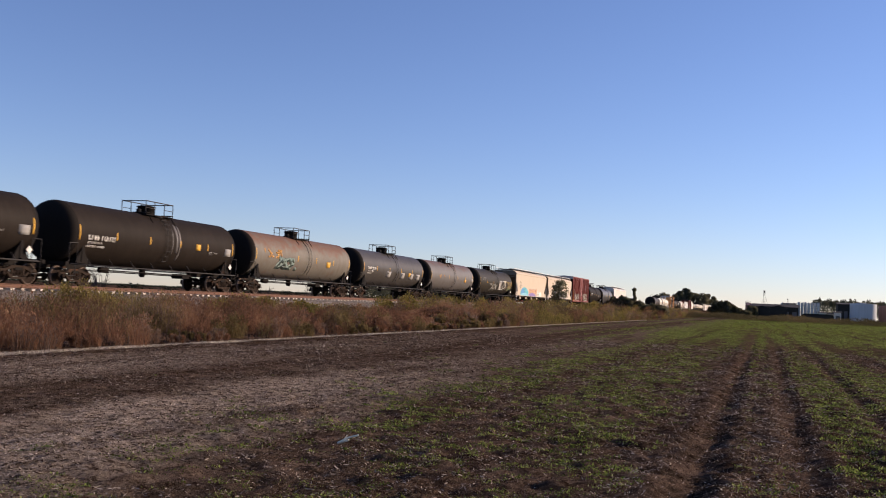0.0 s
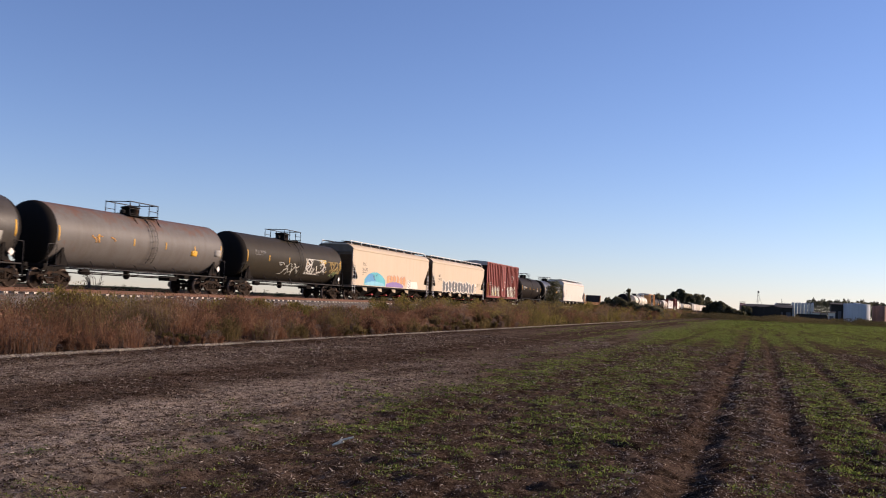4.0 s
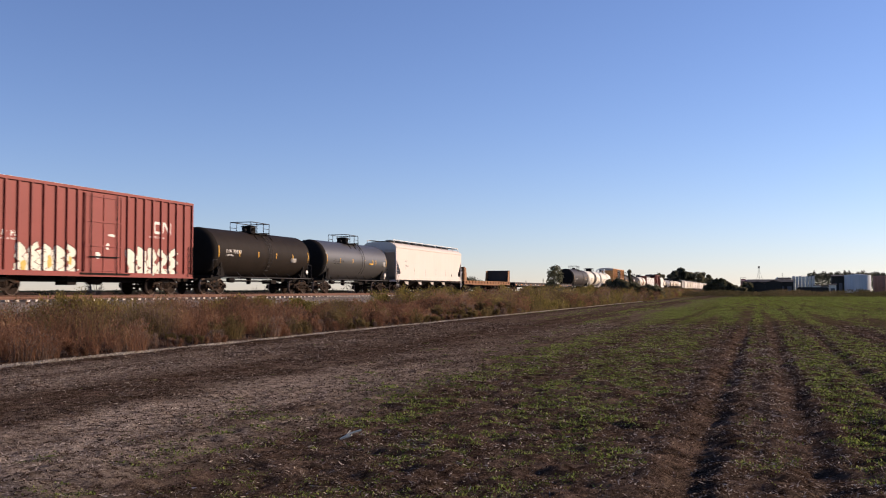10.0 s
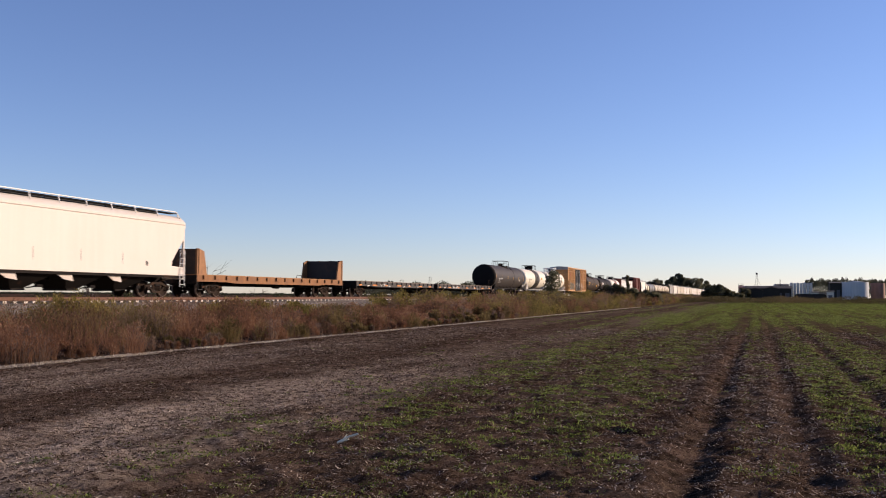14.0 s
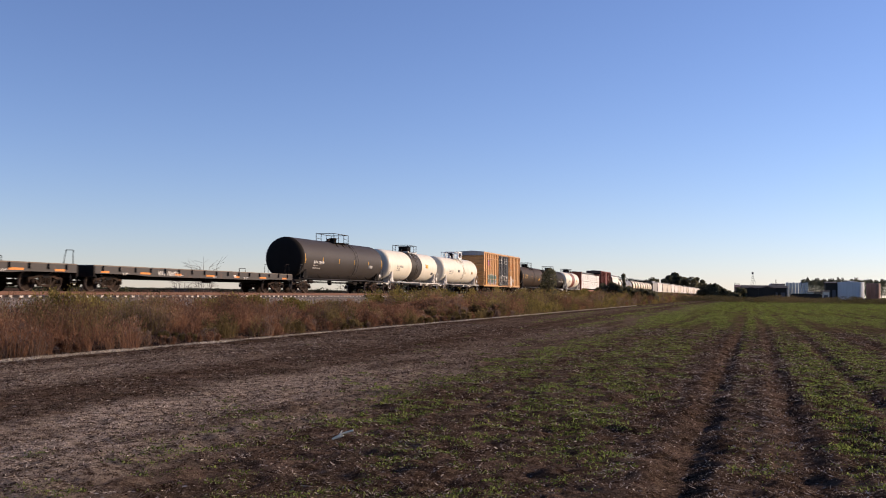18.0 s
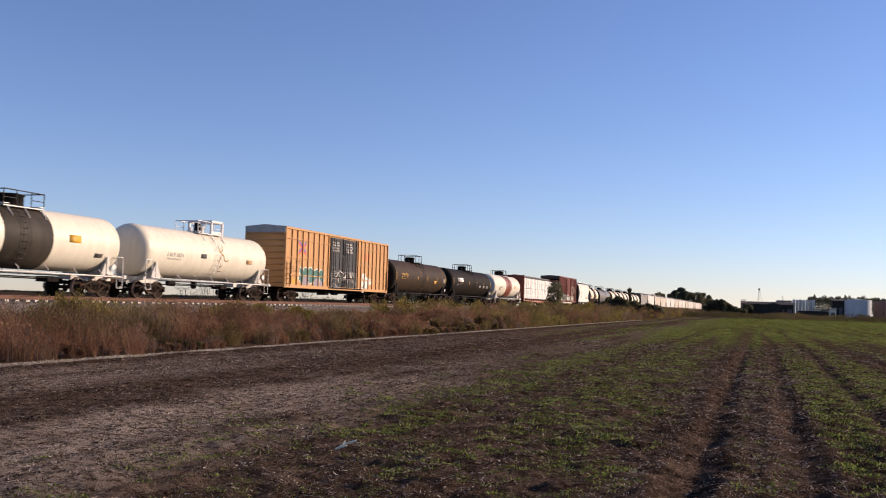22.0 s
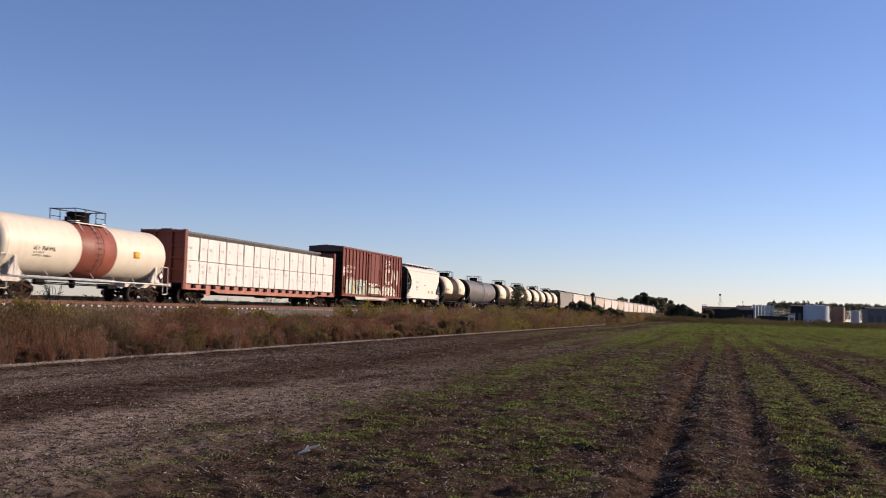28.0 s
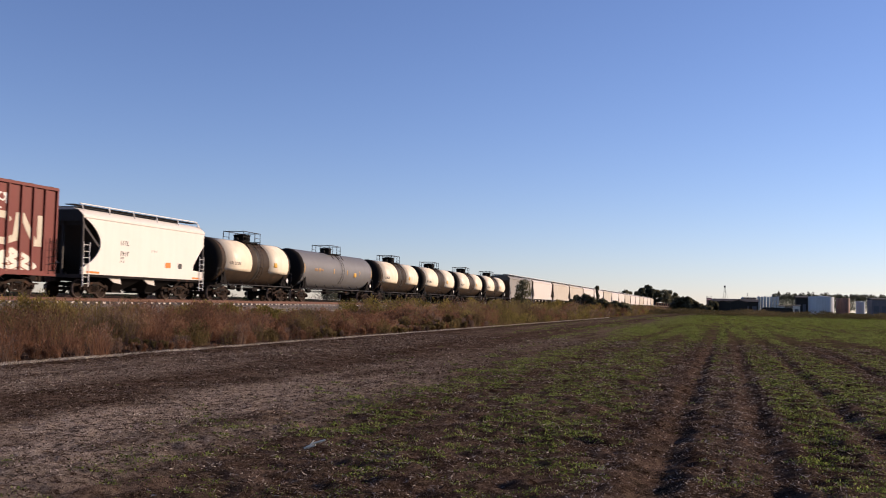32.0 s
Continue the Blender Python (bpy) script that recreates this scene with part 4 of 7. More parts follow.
        part("side_panel", Shape().wrap(r + 0.001, cz, mid_band[1], hl - 0.75, -24, 78, 14, 0.006), panel, car, "cream painted panel")
        writing(car, 0, -hl + 1.5, 2.3, 0.2, [4, 5], DARKMARK, 1, r=r + 0.006, cz=cz)
        plate(car, "notice", r + 0.006, cz, mid_band[1] + 0.7, mid_band[1] + 1.2, 2.35, 2.65, YELLOW, "yellow square notice")
        part("band", Shape().lathe([(mid_band[0] + 0.7, r), (mid_band[0] + 0.71, r + 0.006), (mid_band[0] + 1.1, r + 0.006), (mid_band[0] + 1.11, r)], (0, 0, cz), "Y", 40), soot, car, "spilled streak band")
    car, hl, r, cz = tank_car("blue-grey tank car with a yellow notice", 270.8, 286.3, surface("tank_pale_grey", (0.15, 0.145, 0.142), 0.5, 0, 0.12, 0.3, (0.10, 0.09, 0.08), size=0.8, spec=0.2))
    plate(car, "notice", r, cz, hl - 4.9, hl - 4.3, 2.15, 2.5, YELLOW, "yellow square notice")
    writing(car, 0, -hl + 2.6, 2.4, 0.2, [4, 5], paint("ochre", (0.508, 0.246, 0.0574)), 1, r=r, cz=cz)


# ---- covered hopper cars ----
def hopper_car(label, y0, y1, body, bays=4, eave=4.38, round_cut=False, gates=RED, group="covered hopper cars", end_tone=None, rails=RAILWHITE):
    mid, hl = (y0 + y1) / 2, (y1 - y0) / 2
    car = thing("hopper_car", label, "hopper car", group)
    w, foot, lip = 1.58, 1.17, eave - 0.34
    for s in (-1, 1):
        if round_cut:
            front = [(-hl + 0.1, 3.95)] + [(-hl + 0.15 + 1.25 * math.sin(math.pi * k / 9) ** 0.8 + 0.1 * k / 9, 3.9 - 2.35 * k / 9) for k in range(1, 10)] + [(-hl + 0.25, 1.5)]
            rear = [(hl, 3.2), (hl - 0.35, 2.85), (hl - 1.1, 2.0), (hl - 1.15, 1.72), (hl - 0.05, 1.66)][::-1]
        else:
            front = [(-hl, 3.0), (-hl + 0.12, 2.85), (-hl + 1.05, 1.95), (-hl + 1.1, 1.68), (-hl + 0.1, 1.6)]
            rear = [(hl, 3.25), (hl - 0.25, 3.0), (hl - 1.15, 1.95), (hl - 1.2, 1.68), (hl - 0.1, 1.62)][::-1]
        outline = [(-hl, lip - 0.02), *front, (-hl, 1.5), (-hl, foot), (hl, foot), (hl, 1.5), *rear, (hl, lip - 0.02)]
        part("side_sheet", Shape().side(outline, s * w, -s * 0.05), body, car)
        part("side_sill", Shape().box(min(s * w, s * (w - 0.12)), max(s * w, s * (w - 0.12)), -hl + 0.02, hl - 0.02, foot - 0.13, foot - 0.004), BLACK, car)
        part("top_chord", Shape().slab([(s * (w + 0.004), -hl, lip - 0.14), (s * (w + 0.035), -hl, lip - 0.10), (s * (w + 0.035), -hl, lip + 0.0), (s * (w - 0.1), -hl, lip + 0.02), (s * (w - 0.1), -hl, lip - 0.14)], (0, 2 * hl, 0)), body, car)
        # roof walkway rail, with its posts
        rail = Shape().tube([(s * 1.22, -hl + 0.15, eave + 0.25), (s * 1.22, hl - 0.35, eave + 0.25), (s * 1.34, hl - 0.1, eave - 0.12)], 0.034, 5)
        n = int(hl * 1.15)
        for k in range(n):
            y = -hl + 0.3 + (2 * hl - 0.6) * k / (n - 1)
            rail.tube([(s * 1.22, y, eave + 0.25), (s * 1.34, y, eave - 0.12)], 0.028, 4)
        part("roof_rail", rail, rails, car)
    roof = [(-w, lip), (-w + 0.08, lip + 0.1), (-1.28, eave - 0.08), (-0.95, eave + 0.03), (-0.5, eave + 0.06), (0.5, eave + 0.06), (0.95, eave + 0.03), (1.28, eave - 0.08), (w - 0.08, lip + 0.1), (w, lip), (w - 0.05, lip - 0.06), (-w + 0.05, lip - 0.06)]
    part("roof", Shape().prism_y(roof, -hl, hl), body, car)
    for k in range(4 if bays == 4 else 3):
        n = 4 if bays == 4 else 3
        a = -hl + 0.9 + (2 * hl - 1.8) * k / n
        part("hatch_cover", Shape().box(-0.45, 0.45, a, a + (2 * hl - 1.8) / n - 0.12, eave + 0.05, eave + 0.19), surface("hatch_grey", (0.039, 0.037, 0.0351), 0.6, 0, 0.2, 0.2), car, "dark roof hatch cover")
    part("running_board", Shape().box(0.55, 1.05, -hl - 0.05, hl + 0.05, eave + 0.17, eave + 0.21).box(-1.05, -0.55, -hl - 0.05, hl + 0.05, eave + 0.17, eave + 0.21), surface("grating", (0.035, 0.033, 0.031), 0.7, 0.0, 0.2, 0.0, spec=0.15), car)
    for s in (-1, 1):
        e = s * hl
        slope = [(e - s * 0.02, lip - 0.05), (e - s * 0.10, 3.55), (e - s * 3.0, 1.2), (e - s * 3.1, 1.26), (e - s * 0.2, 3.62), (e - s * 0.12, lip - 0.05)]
        # The ends' own tone paints their shade, except where it is the body's.
        part("end_slope", Shape().slab([(-w + 0.06, y, z) for y, z in slope], (2 * w - 0.12, 0, 0)), end_tone or body, car, "sloping end sheet in shade")
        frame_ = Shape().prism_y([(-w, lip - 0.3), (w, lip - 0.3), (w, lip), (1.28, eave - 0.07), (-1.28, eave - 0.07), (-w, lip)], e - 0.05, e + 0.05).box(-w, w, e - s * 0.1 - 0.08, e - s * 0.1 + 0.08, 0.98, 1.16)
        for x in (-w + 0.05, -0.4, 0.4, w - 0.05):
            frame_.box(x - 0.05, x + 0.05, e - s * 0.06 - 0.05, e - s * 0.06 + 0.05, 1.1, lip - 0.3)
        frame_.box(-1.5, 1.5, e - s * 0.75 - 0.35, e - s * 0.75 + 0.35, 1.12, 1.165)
        part("end_frame", frame_, end_tone or body, car)
        a, b = (e - s * 0.05, e - s * 0.50)
        ladder(car, w + 0.06, min(a, b), max(a, b), 0.55, 2.75 if s < 0 else 2.55, 7, rails)
        ladder(car, -w - 0.06, min(a, b), max(a, b), 0.55, 2.75, 7, rails)
    part("centre_sill", Shape().box(-0.28, 0.28, -hl + 0.1, hl - 0.1, 0.82, 1.1), BLACK, car)
    part("brake_gear", Shape().box(-0.9, -0.2, -hl + 0.5, -hl + 1.1, 1.18, 1.7).lathe([(-0.35, 0.16), (0.3, 0.18), (0.34, 0.03)], (0.5, hl - 1.0, 1.4), "Y", 10).tube([(-0.8 + 0.22 * math.cos(k * math.pi / 6), -hl - 0.12, 2.6 + 0.22 * math.sin(k * math.pi / 6)) for k in range(13)], 0.018, 4).tube([(-1.02, -hl - 0.12, 2.6), (-0.58, -hl - 0.12, 2.6)], 0.014, 4), BLACK, car)
    # discharge hoppers below the sill
    reach = 2 * hl - 5.2
    for k in range(bays):
        c = -hl + 2.6 + reach * (k + 0.5) / bays
        half = reach / bays / 2 * 0.80
        box = Shape()
        for s in (-1, 1):
            box.slab([(s * 1.45, c - half, 1.06), (s * 1.45, c + half, 1.06), (s * 0.62, c + 0.42, 0.40), (s * 0.62, c - 0.42, 0.40)], (-s * 0.04, 0, 0.03))
        for s in (-1, 1):
            box.slab([(-1.4, c + s * half, 1.06), (1.4, c + s * half, 1.06), (0.6, c + s * 0.42, 0.40), (-0.6, c + s * 0.42, 0.40)], (0, -s * 0.04, 0.03))
        part("discharge_hopper", box, BLACK, car, "black discharge funnel")
        # the lit cheek between two hoppers
        part("hopper_cheek", Shape().slab([(1.5, c - half - 0.62, 1.05), (1.5, c - half + 0.35, 1.05), (1.44, c - half + 0.55, 0.74), (1.44, c - half - 0.1, 0.82)], (-0.05, 0, 0)), body, car)
        part("outlet_gate", Shape().box(-0.7, 0.7, c - 0.42, c + 0.42, 0.30, 0.40), BLACK, car)
        part("gate_latch", Shape().box(1.15, 1.34, c + 0.45, c + 0.80, 0.44, 0.56).tube([(0.6, c + 0.6, 0.42), (1.3, c + 0.62, 0.50)], 0.03, 5), gates, car, "red gate latch" if gates is RED else "")
    TRAIN.append((car, mid, running_gear(car, hl + 0.62, hl + 0.62, hl - 1.75, hl - 1.75)))
    return car, hl, w


def build_hoppers():
    tan = surface("hopper_tan", (0.53, 0.425, 0.305), 0.5, 0, 0.06, 0.16, (0.36, 0.25, 0.15), size=0.7)
    pale = surface("hopper_white", (0.60, 0.53, 0.46), 0.5, 0, 0.05, 0.14, (0.42, 0.34, 0.26), size=0.7)
    cool = surface("hopper_grey_white", (0.68, 0.63, 0.55), 0.5, 0, 0.05, 0.12, (0.40, 0.34, 0.28), size=0.7)
    # Darkened tan for car ends: their shade is put into the colour.
    end_tone = surface("tan_end_shade", (0.197, 0.147, 0.0983), 0.6, 0, 0.2, 0.4, size=0.9)
    car, hl, w = hopper_car("tan covered hopper car with blue and purple graffiti", -86.6, -68.4, tan, end_tone=end_tone)
    writing(car, w, -hl + 2.1, 2.78, 0.24, [4], DARKMARK, 1)
    writing(car, w, -hl + 2.1, 2.35, 0.24, [6], DARKMARK, 3)
    arch(car, w, -6.6, -2.0, 1.22, 2.34, paint("aqua", (0.082, 0.41, 0.476)), 3.0, "aqua blue graffiti")
    arch(car, w + 0.005, -6.4, -4.2, 1.30, 2.20, paint("azure", (0.075, 0.29, 0.52)), 5.0, "azure blue graffiti")
    arch(car, w + 0.010, -6.5, -2.1, 1.22, 1.58, paint("sky", (0.20, 0.50, 0.62)), 7.0, "light blue graffiti")
    scribble(car, w + 0.016, -4.7, -3.3, 1.65, 2.15, 3, 0.06, DARKMARK, 7, "thin dark graffiti lines")
    glyphs(car, w, -1.7, 2.9, 1.55, 2.10, 6, 0.22, paint("mauve", (0.44, 0.27, 0.24)), paint("peach", (0.60, 0.30, 0.13)), 0.05, 11, "orange graffiti letters", "mauve graffiti outline")
    arch(car, w + 0.014, -1.9, 2.3, 1.22, 1.66, paint("violet", (0.246, 0.164, 0.394)), 13.0, "violet graffiti")
    part("graffiti", Shape().side([(3.3, 1.2), (6.2, 1.2), (6.15, 1.5), (5.9, 1.85), (4.3, 1.82), (3.5, 1.98), (3.3, 1.75)], w, 0.004), WHITE, car, "white graffiti block")
    glyphs(car, w + 0.006, 3.3, 4.3, 1.3, 1.85, 1, 0.10, DARKMARK, WHITE, 0.04, 17, "", "dark graffiti outline")
    car, hl, w = hopper_car("tan covered hopper car with grey block-letter graffiti", -67.2, -48.6, tan, end_tone=end_tone)
    writing(car, w, -hl + 2.0, 2.6, 0.22, [4], DARKMARK, 1)
    writing(car, w, -hl + 2.0, 2.25, 0.22, [6], DARKMARK, 2)
    slate = paint("slate", (0.123, 0.119, 0.123))
    glyphs(car, w, -6.0, 5.3, 1.34, 2.12, 11, 0.36, WHITE, slate, 0.075, 64, "slate grey graffiti letters", "white graffiti outline")
    spray(car, w, [(5.9, 1.75, 0.6, 0.9, 77)], WHITE)
    spray(car, w + 0.004, [(5.75 + 0.17 * (k % 3), 1.5 + 0.2 * (k // 3), 0.1, 0.12, 200 + k) for k in range(9)], slate)
    scribble(car, w, 6.5, 7.9, 1.5, 2.3, 9, 0.06, paint("dust", (0.344, 0.271, 0.18)), 12, "faded brown graffiti")
    car, hl, w = hopper_car("white four-bay covered hopper car, nearly clean", 0.1, 19.5, pale, eave=4.42, end_tone=pale, gates=BLACK)
    writing(car, w, -hl + 2.2, 2.75, 0.22, [4], GREYMARK, 1)
    writing(car, w, -hl + 2.2, 2.3, 0.22, [6], GREYMARK, 2)
    for k in range(4):
        spray(car, w, [(-5.0 + 3.1 * k, 1.95, 0.05, 0.55, 300 + k)], GREYMARK)
    spray(car, w, [(6.3, 1.75, 0.22, 0.24, 310)], DARKMARK)
    # Near-black ends on a white car: shade put into their colour.
    car, hl, w = hopper_car("short white covered hopper car with deep round end cut", 245.4, 256.7, cool, bays=2, eave=4.38, round_cut=True, gates=BLACK, end_tone=surface("hopper_end_shade", (0.05, 0.045, 0.042), 0.7, 0, 0.3, 0.4))
    writing(car, w, -hl + 3.1, 2.75, 0.24, [4], DARKMARK, 1)
    writing(car, w, -hl + 3.1, 2.2, 0.24, [4], DARKMARK, 3)
    writing(car, w, 0.2, 2.55, 0.1, [8], GREYMARK, 1)
    part("notice", Shape().side([(1.6, 1.75), (2.15, 1.75), (2.15, 2.05), (1.6, 2.05)], w, 0.004), ORANGE, car, "orange notice")
    part("notice", Shape().side([(2.9, 1.75), (3.3, 1.75), (3.3, 2.05), (2.9, 2.05)], w, 0.004), DARKMARK, car)
    part("reflector", Shape().side([(-hl + 0.4, 1.22), (-hl + 1.4, 1.22), (-hl + 1.4, 1.32), (-hl + 0.4, 1.32)], w, 0.004).side([(hl - 1.2, 1.22), (hl - 0.2, 1.22), (hl - 0.2, 1.32), (hl - 1.2, 1.32)], w, 0.004), ORANGE, car, "orange reflective strips")
    # the long rake of hoppers behind
    dusty = surface("hopper_dusty", (0.484, 0.421, 0.328), 0.55, 0, 0.12, 0.35, (0.25, 0.2, 0.14), size=0.7)
    dull = surface("hopper_dull_grey", (0.234, 0.211, 0.179), 0.55, 0, 0.12, 0.35, (0.14, 0.12, 0.1), size=0.7)
    first, hl, w = hopper_car("dull grey-brown covered hopper car in a long rake", 343.2, 360.4, dull, end_tone=end_tone, gates=BLACK)
    seeds = [hopper_car("cream covered hopper car in a long rake", 361.6, 379.8, pale, end_tone=end_tone, gates=BLACK), hopper_car("dusty cream covered hopper car in a long rake", 381.4, 400.6, dusty, end_tone=end_tone, gates=BLACK)]
    at = 401.6
    for k in range(13):
        src = seeds[(k * 7 + 1) % 3 % 2][0]
        again = copy_thing(src, Matrix.Identity(4))
        half = seeds[(k * 7 + 1) % 3 % 2][1]
        TRAIN.append((again, at + half, []))
        at += 2 * half + 1.2
    return at


# ---- box cars ----
def box_car(label, y0, y1, body, eave, foot, ribs, rails, door, door_paint, roof_paint, inset=1.9, sill_drop=0.0, doors=1, ends=None, ladder_paint=BLACK):
    """ribs: places of the upright posts along the near side; rails: heights of level stiffeners; door: its two ends."""
    mid, hl = (y0 + y1) / 2, (y1 - y0) / 2
    car = thing("box_car", label, "box car", "box cars")
    w = 1.47
    POSTS[car.name] = (tuple(ribs), w + 0.087)
    part("body", Shape().box(-w, w, -hl + 0.03, hl - 0.03, foot + 0.05, eave - 0.05), body, car)
    for s in (-1, 1):
        part("side_sill", Shape().side([(-hl, foot), (-hl, foot + 0.22), (hl, foot + 0.22), (hl, foot), (hl - 3.3, foot), (hl - 4.0, foot - sill_drop), (-hl + 4.0, foot - sill_drop), (-hl + 3.3, foot)], s * (w + 0.002), s * 0.08), body, car)
        part("top_chord", Shape().box(min(s * w, s * (w + 0.09)), max(s * w, s * (w + 0.09)), -hl, hl, eave - 0.13, eave), body, car)
        post = Shape().side([(-0.055, foot + 0.22), (-0.055, eave - 0.13), (0.055, eave - 0.13), (0.055, foot + 0.22)], s * (w + 0.001), s * 0.085).mesh("side_post", body)
        for y in (-hl + 0.06, *ribs, hl - 0.06):
            p = part("side_post", post, None, car)
            p.location.y = y
        for z in rails:
            for a, b in ((-hl, door[0]), (door[1], hl)):
                part("side_rail", Shape().box(min(s * w, s * (w + 0.07)), max(s * w, s * (w + 0.07)), a + 0.05, b - 0.05, z - 0.035, z + 0.035), body, car)
        n = doors
        for k in range(n):
            a = door[0] + (door[1] - door[0]) * k / n + 0.04
            b = door[0] + (door[1] - door[0]) * (k + 1) / n - 0.04
            x0, x1 = sorted((s * (w + 0.012), s * (w + 0.075)))
            d = part("door", Shape().box(x0, x1, a, b, foot + 0.2, eave - 0.22), door_paint, car, "sliding side door")
            grid = Shape()
            x0, x1 = sorted((s * (w + 0.07), s * (w + 0.115)))
            for z in [foot + 0.3 + (eave - foot - 0.65) * f for f in (0.0, 0.33, 0.66, 1.0)]:
                grid.box(x0, x1, a + 0.03, b - 0.03, z - 0.035, z + 0.035)
            for f in (0.03, 0.5, 0.97) if n == 1 else (0.06, 0.36, 0.66, 0.94):
                y = a + (b - a) * f
                grid.box(x0, x1, y - 0.03, y + 0.03, foot + 0.22, eave - 0.25)
            part("door_frame", grid, door_paint, d)
            bars = Shape()
            for f in (0.16, 0.84):
                y = a + (b - a) * f
                bars.tube([(s * (w + 0.14), y, foot + 0.1), (s * (w + 0.14), y, eave - 0.2)], 0.025, 5)
            bars.tube([(s * (w + 0.16), a + 0.3, foot + 0.95), (s * (w + 0.16), b - 0.3, foot + 0.95)], 0.03, 5)
            part("lock_rod", bars, BLACK, d)
        part("door_track", Shape().box(min(s * w, s * (w + 0.14)), max(s * w, s * (w + 0.14)), door[0] - 0.2, door[1] + (door[1] - door[0]) * 0.2, foot + 0.10, foot + 0.18), BLACK, car)
        ladder(car, s * (w + 0.14), -hl + 0.12, -hl + 0.58, foot + 0.1, foot + 1.75, 5, ladder_paint, "side_ladder")
        ladder(car, s * (w + 0.14), hl - 0.58, hl - 0.12, foot + 0.1, foot + 1.75, 5, BLACK, "side_ladder")
        e = s * hl
        ribs_ = Shape()
        for k in range(9):
            z = foot + 0.35 + (eave - foot - 0.9) * k / 8
            ribs_.tube([(-w + 0.1, e - s * 0.02, z), (w - 0.1, e - s * 0.02, z)], 0.075, 6)
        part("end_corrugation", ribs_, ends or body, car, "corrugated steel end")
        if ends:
            part("end_sheet", Shape().box(-w + 0.01, w - 0.01, min(e - s * 0.028, e - s * 0.018), max(e - s * 0.028, e - s * 0.018), foot + 0.06, eave - 0.43), ends, car, "black end sheet")
        part("end_cap", Shape().prism_y([(-w - 0.05, eave - 0.42), (w + 0.05, eave - 0.42), (w + 0.05, eave), (0, eave + 0.13), (-w - 0.05, eave)], e - 0.04, e + 0.04), roof_paint, car, "grey galvanized gable strip")
    part("roof", Shape().prism_y([(-w - 0.06, eave - 0.04), (w + 0.06, eave - 0.04), (w + 0.06, eave + 0.01), (0, eave + 0.12), (-w - 0.06, eave + 0.01)], -hl, hl), roof_paint, car)
    seams = Shape()
    for k in range(12):
        y = -hl + 0.5 + (2 * hl - 1.0) * k / 11
        for s in (-1, 1):
            seams.slab([(s * (w + 0.07), y - 0.07, eave + 0.005), (0, y - 0.07, eave + 0.115), (0, y - 0.07, eave + 0.14), (s * (w + 0.07), y - 0.07, eave + 0.025)], (0, 0.14, 0))
    tagged(part("roof_seam", seams, roof_paint, car), kind="stuff")
    under = Shape().box(-0.3, 0.3, -hl - 0.2, hl + 0.2, foot - 0.25, foot + 0.05)
    under.tube([(0.9, -hl + 3, foot - 0.2), (0.9, hl - 3, foot - 0.2)], 0.025, 5).lathe([(-0.45, 0.17), (0.3, 0.19), (0.35, 0.03)], (0.55, 0.8, foot - 0.2), "Y", 10).box(0.2, 0.9, -1.6, -1.0, foot - 0.4, foot)
    part("underframe", under, BLACK, car)
    TRAIN.append((car, mid, running_gear(car, hl + 0.8, hl + 0.8, hl - inset, hl - inset)))
    return car, hl, w


def curl(car, x, y, z, w, h, bar, material, label):
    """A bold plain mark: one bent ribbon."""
    s = Shape()
    pts = [(0.40, 0.80), (0.36, 0.94), (0.12, 0.94), (0.06, 0.8), (0.06, 0.2), (0.12, 0.06), (0.36, 0.06), (0.52, 0.2), (0.56, 0.94), (0.64, 0.94), (0.86, 0.08), (0.94, 0.08), (0.94, 0.96)]
    for (ua, va), (ub, vb) in zip(pts, pts[1:]):
        p, q = Vector((y + ua * w, z + va * h)), Vector((y + ub * w, z + vb * h))
        d = (q - p).normalized() * bar * 0.35
        n = Vector((-d.y, d.x)) * 1.3
        s.side([tuple(p - d - n), tuple(q + d - n), tuple(q + d + n), tuple(p - d + n)], x, 0.004)
    return part("emblem", s, material, car, label)


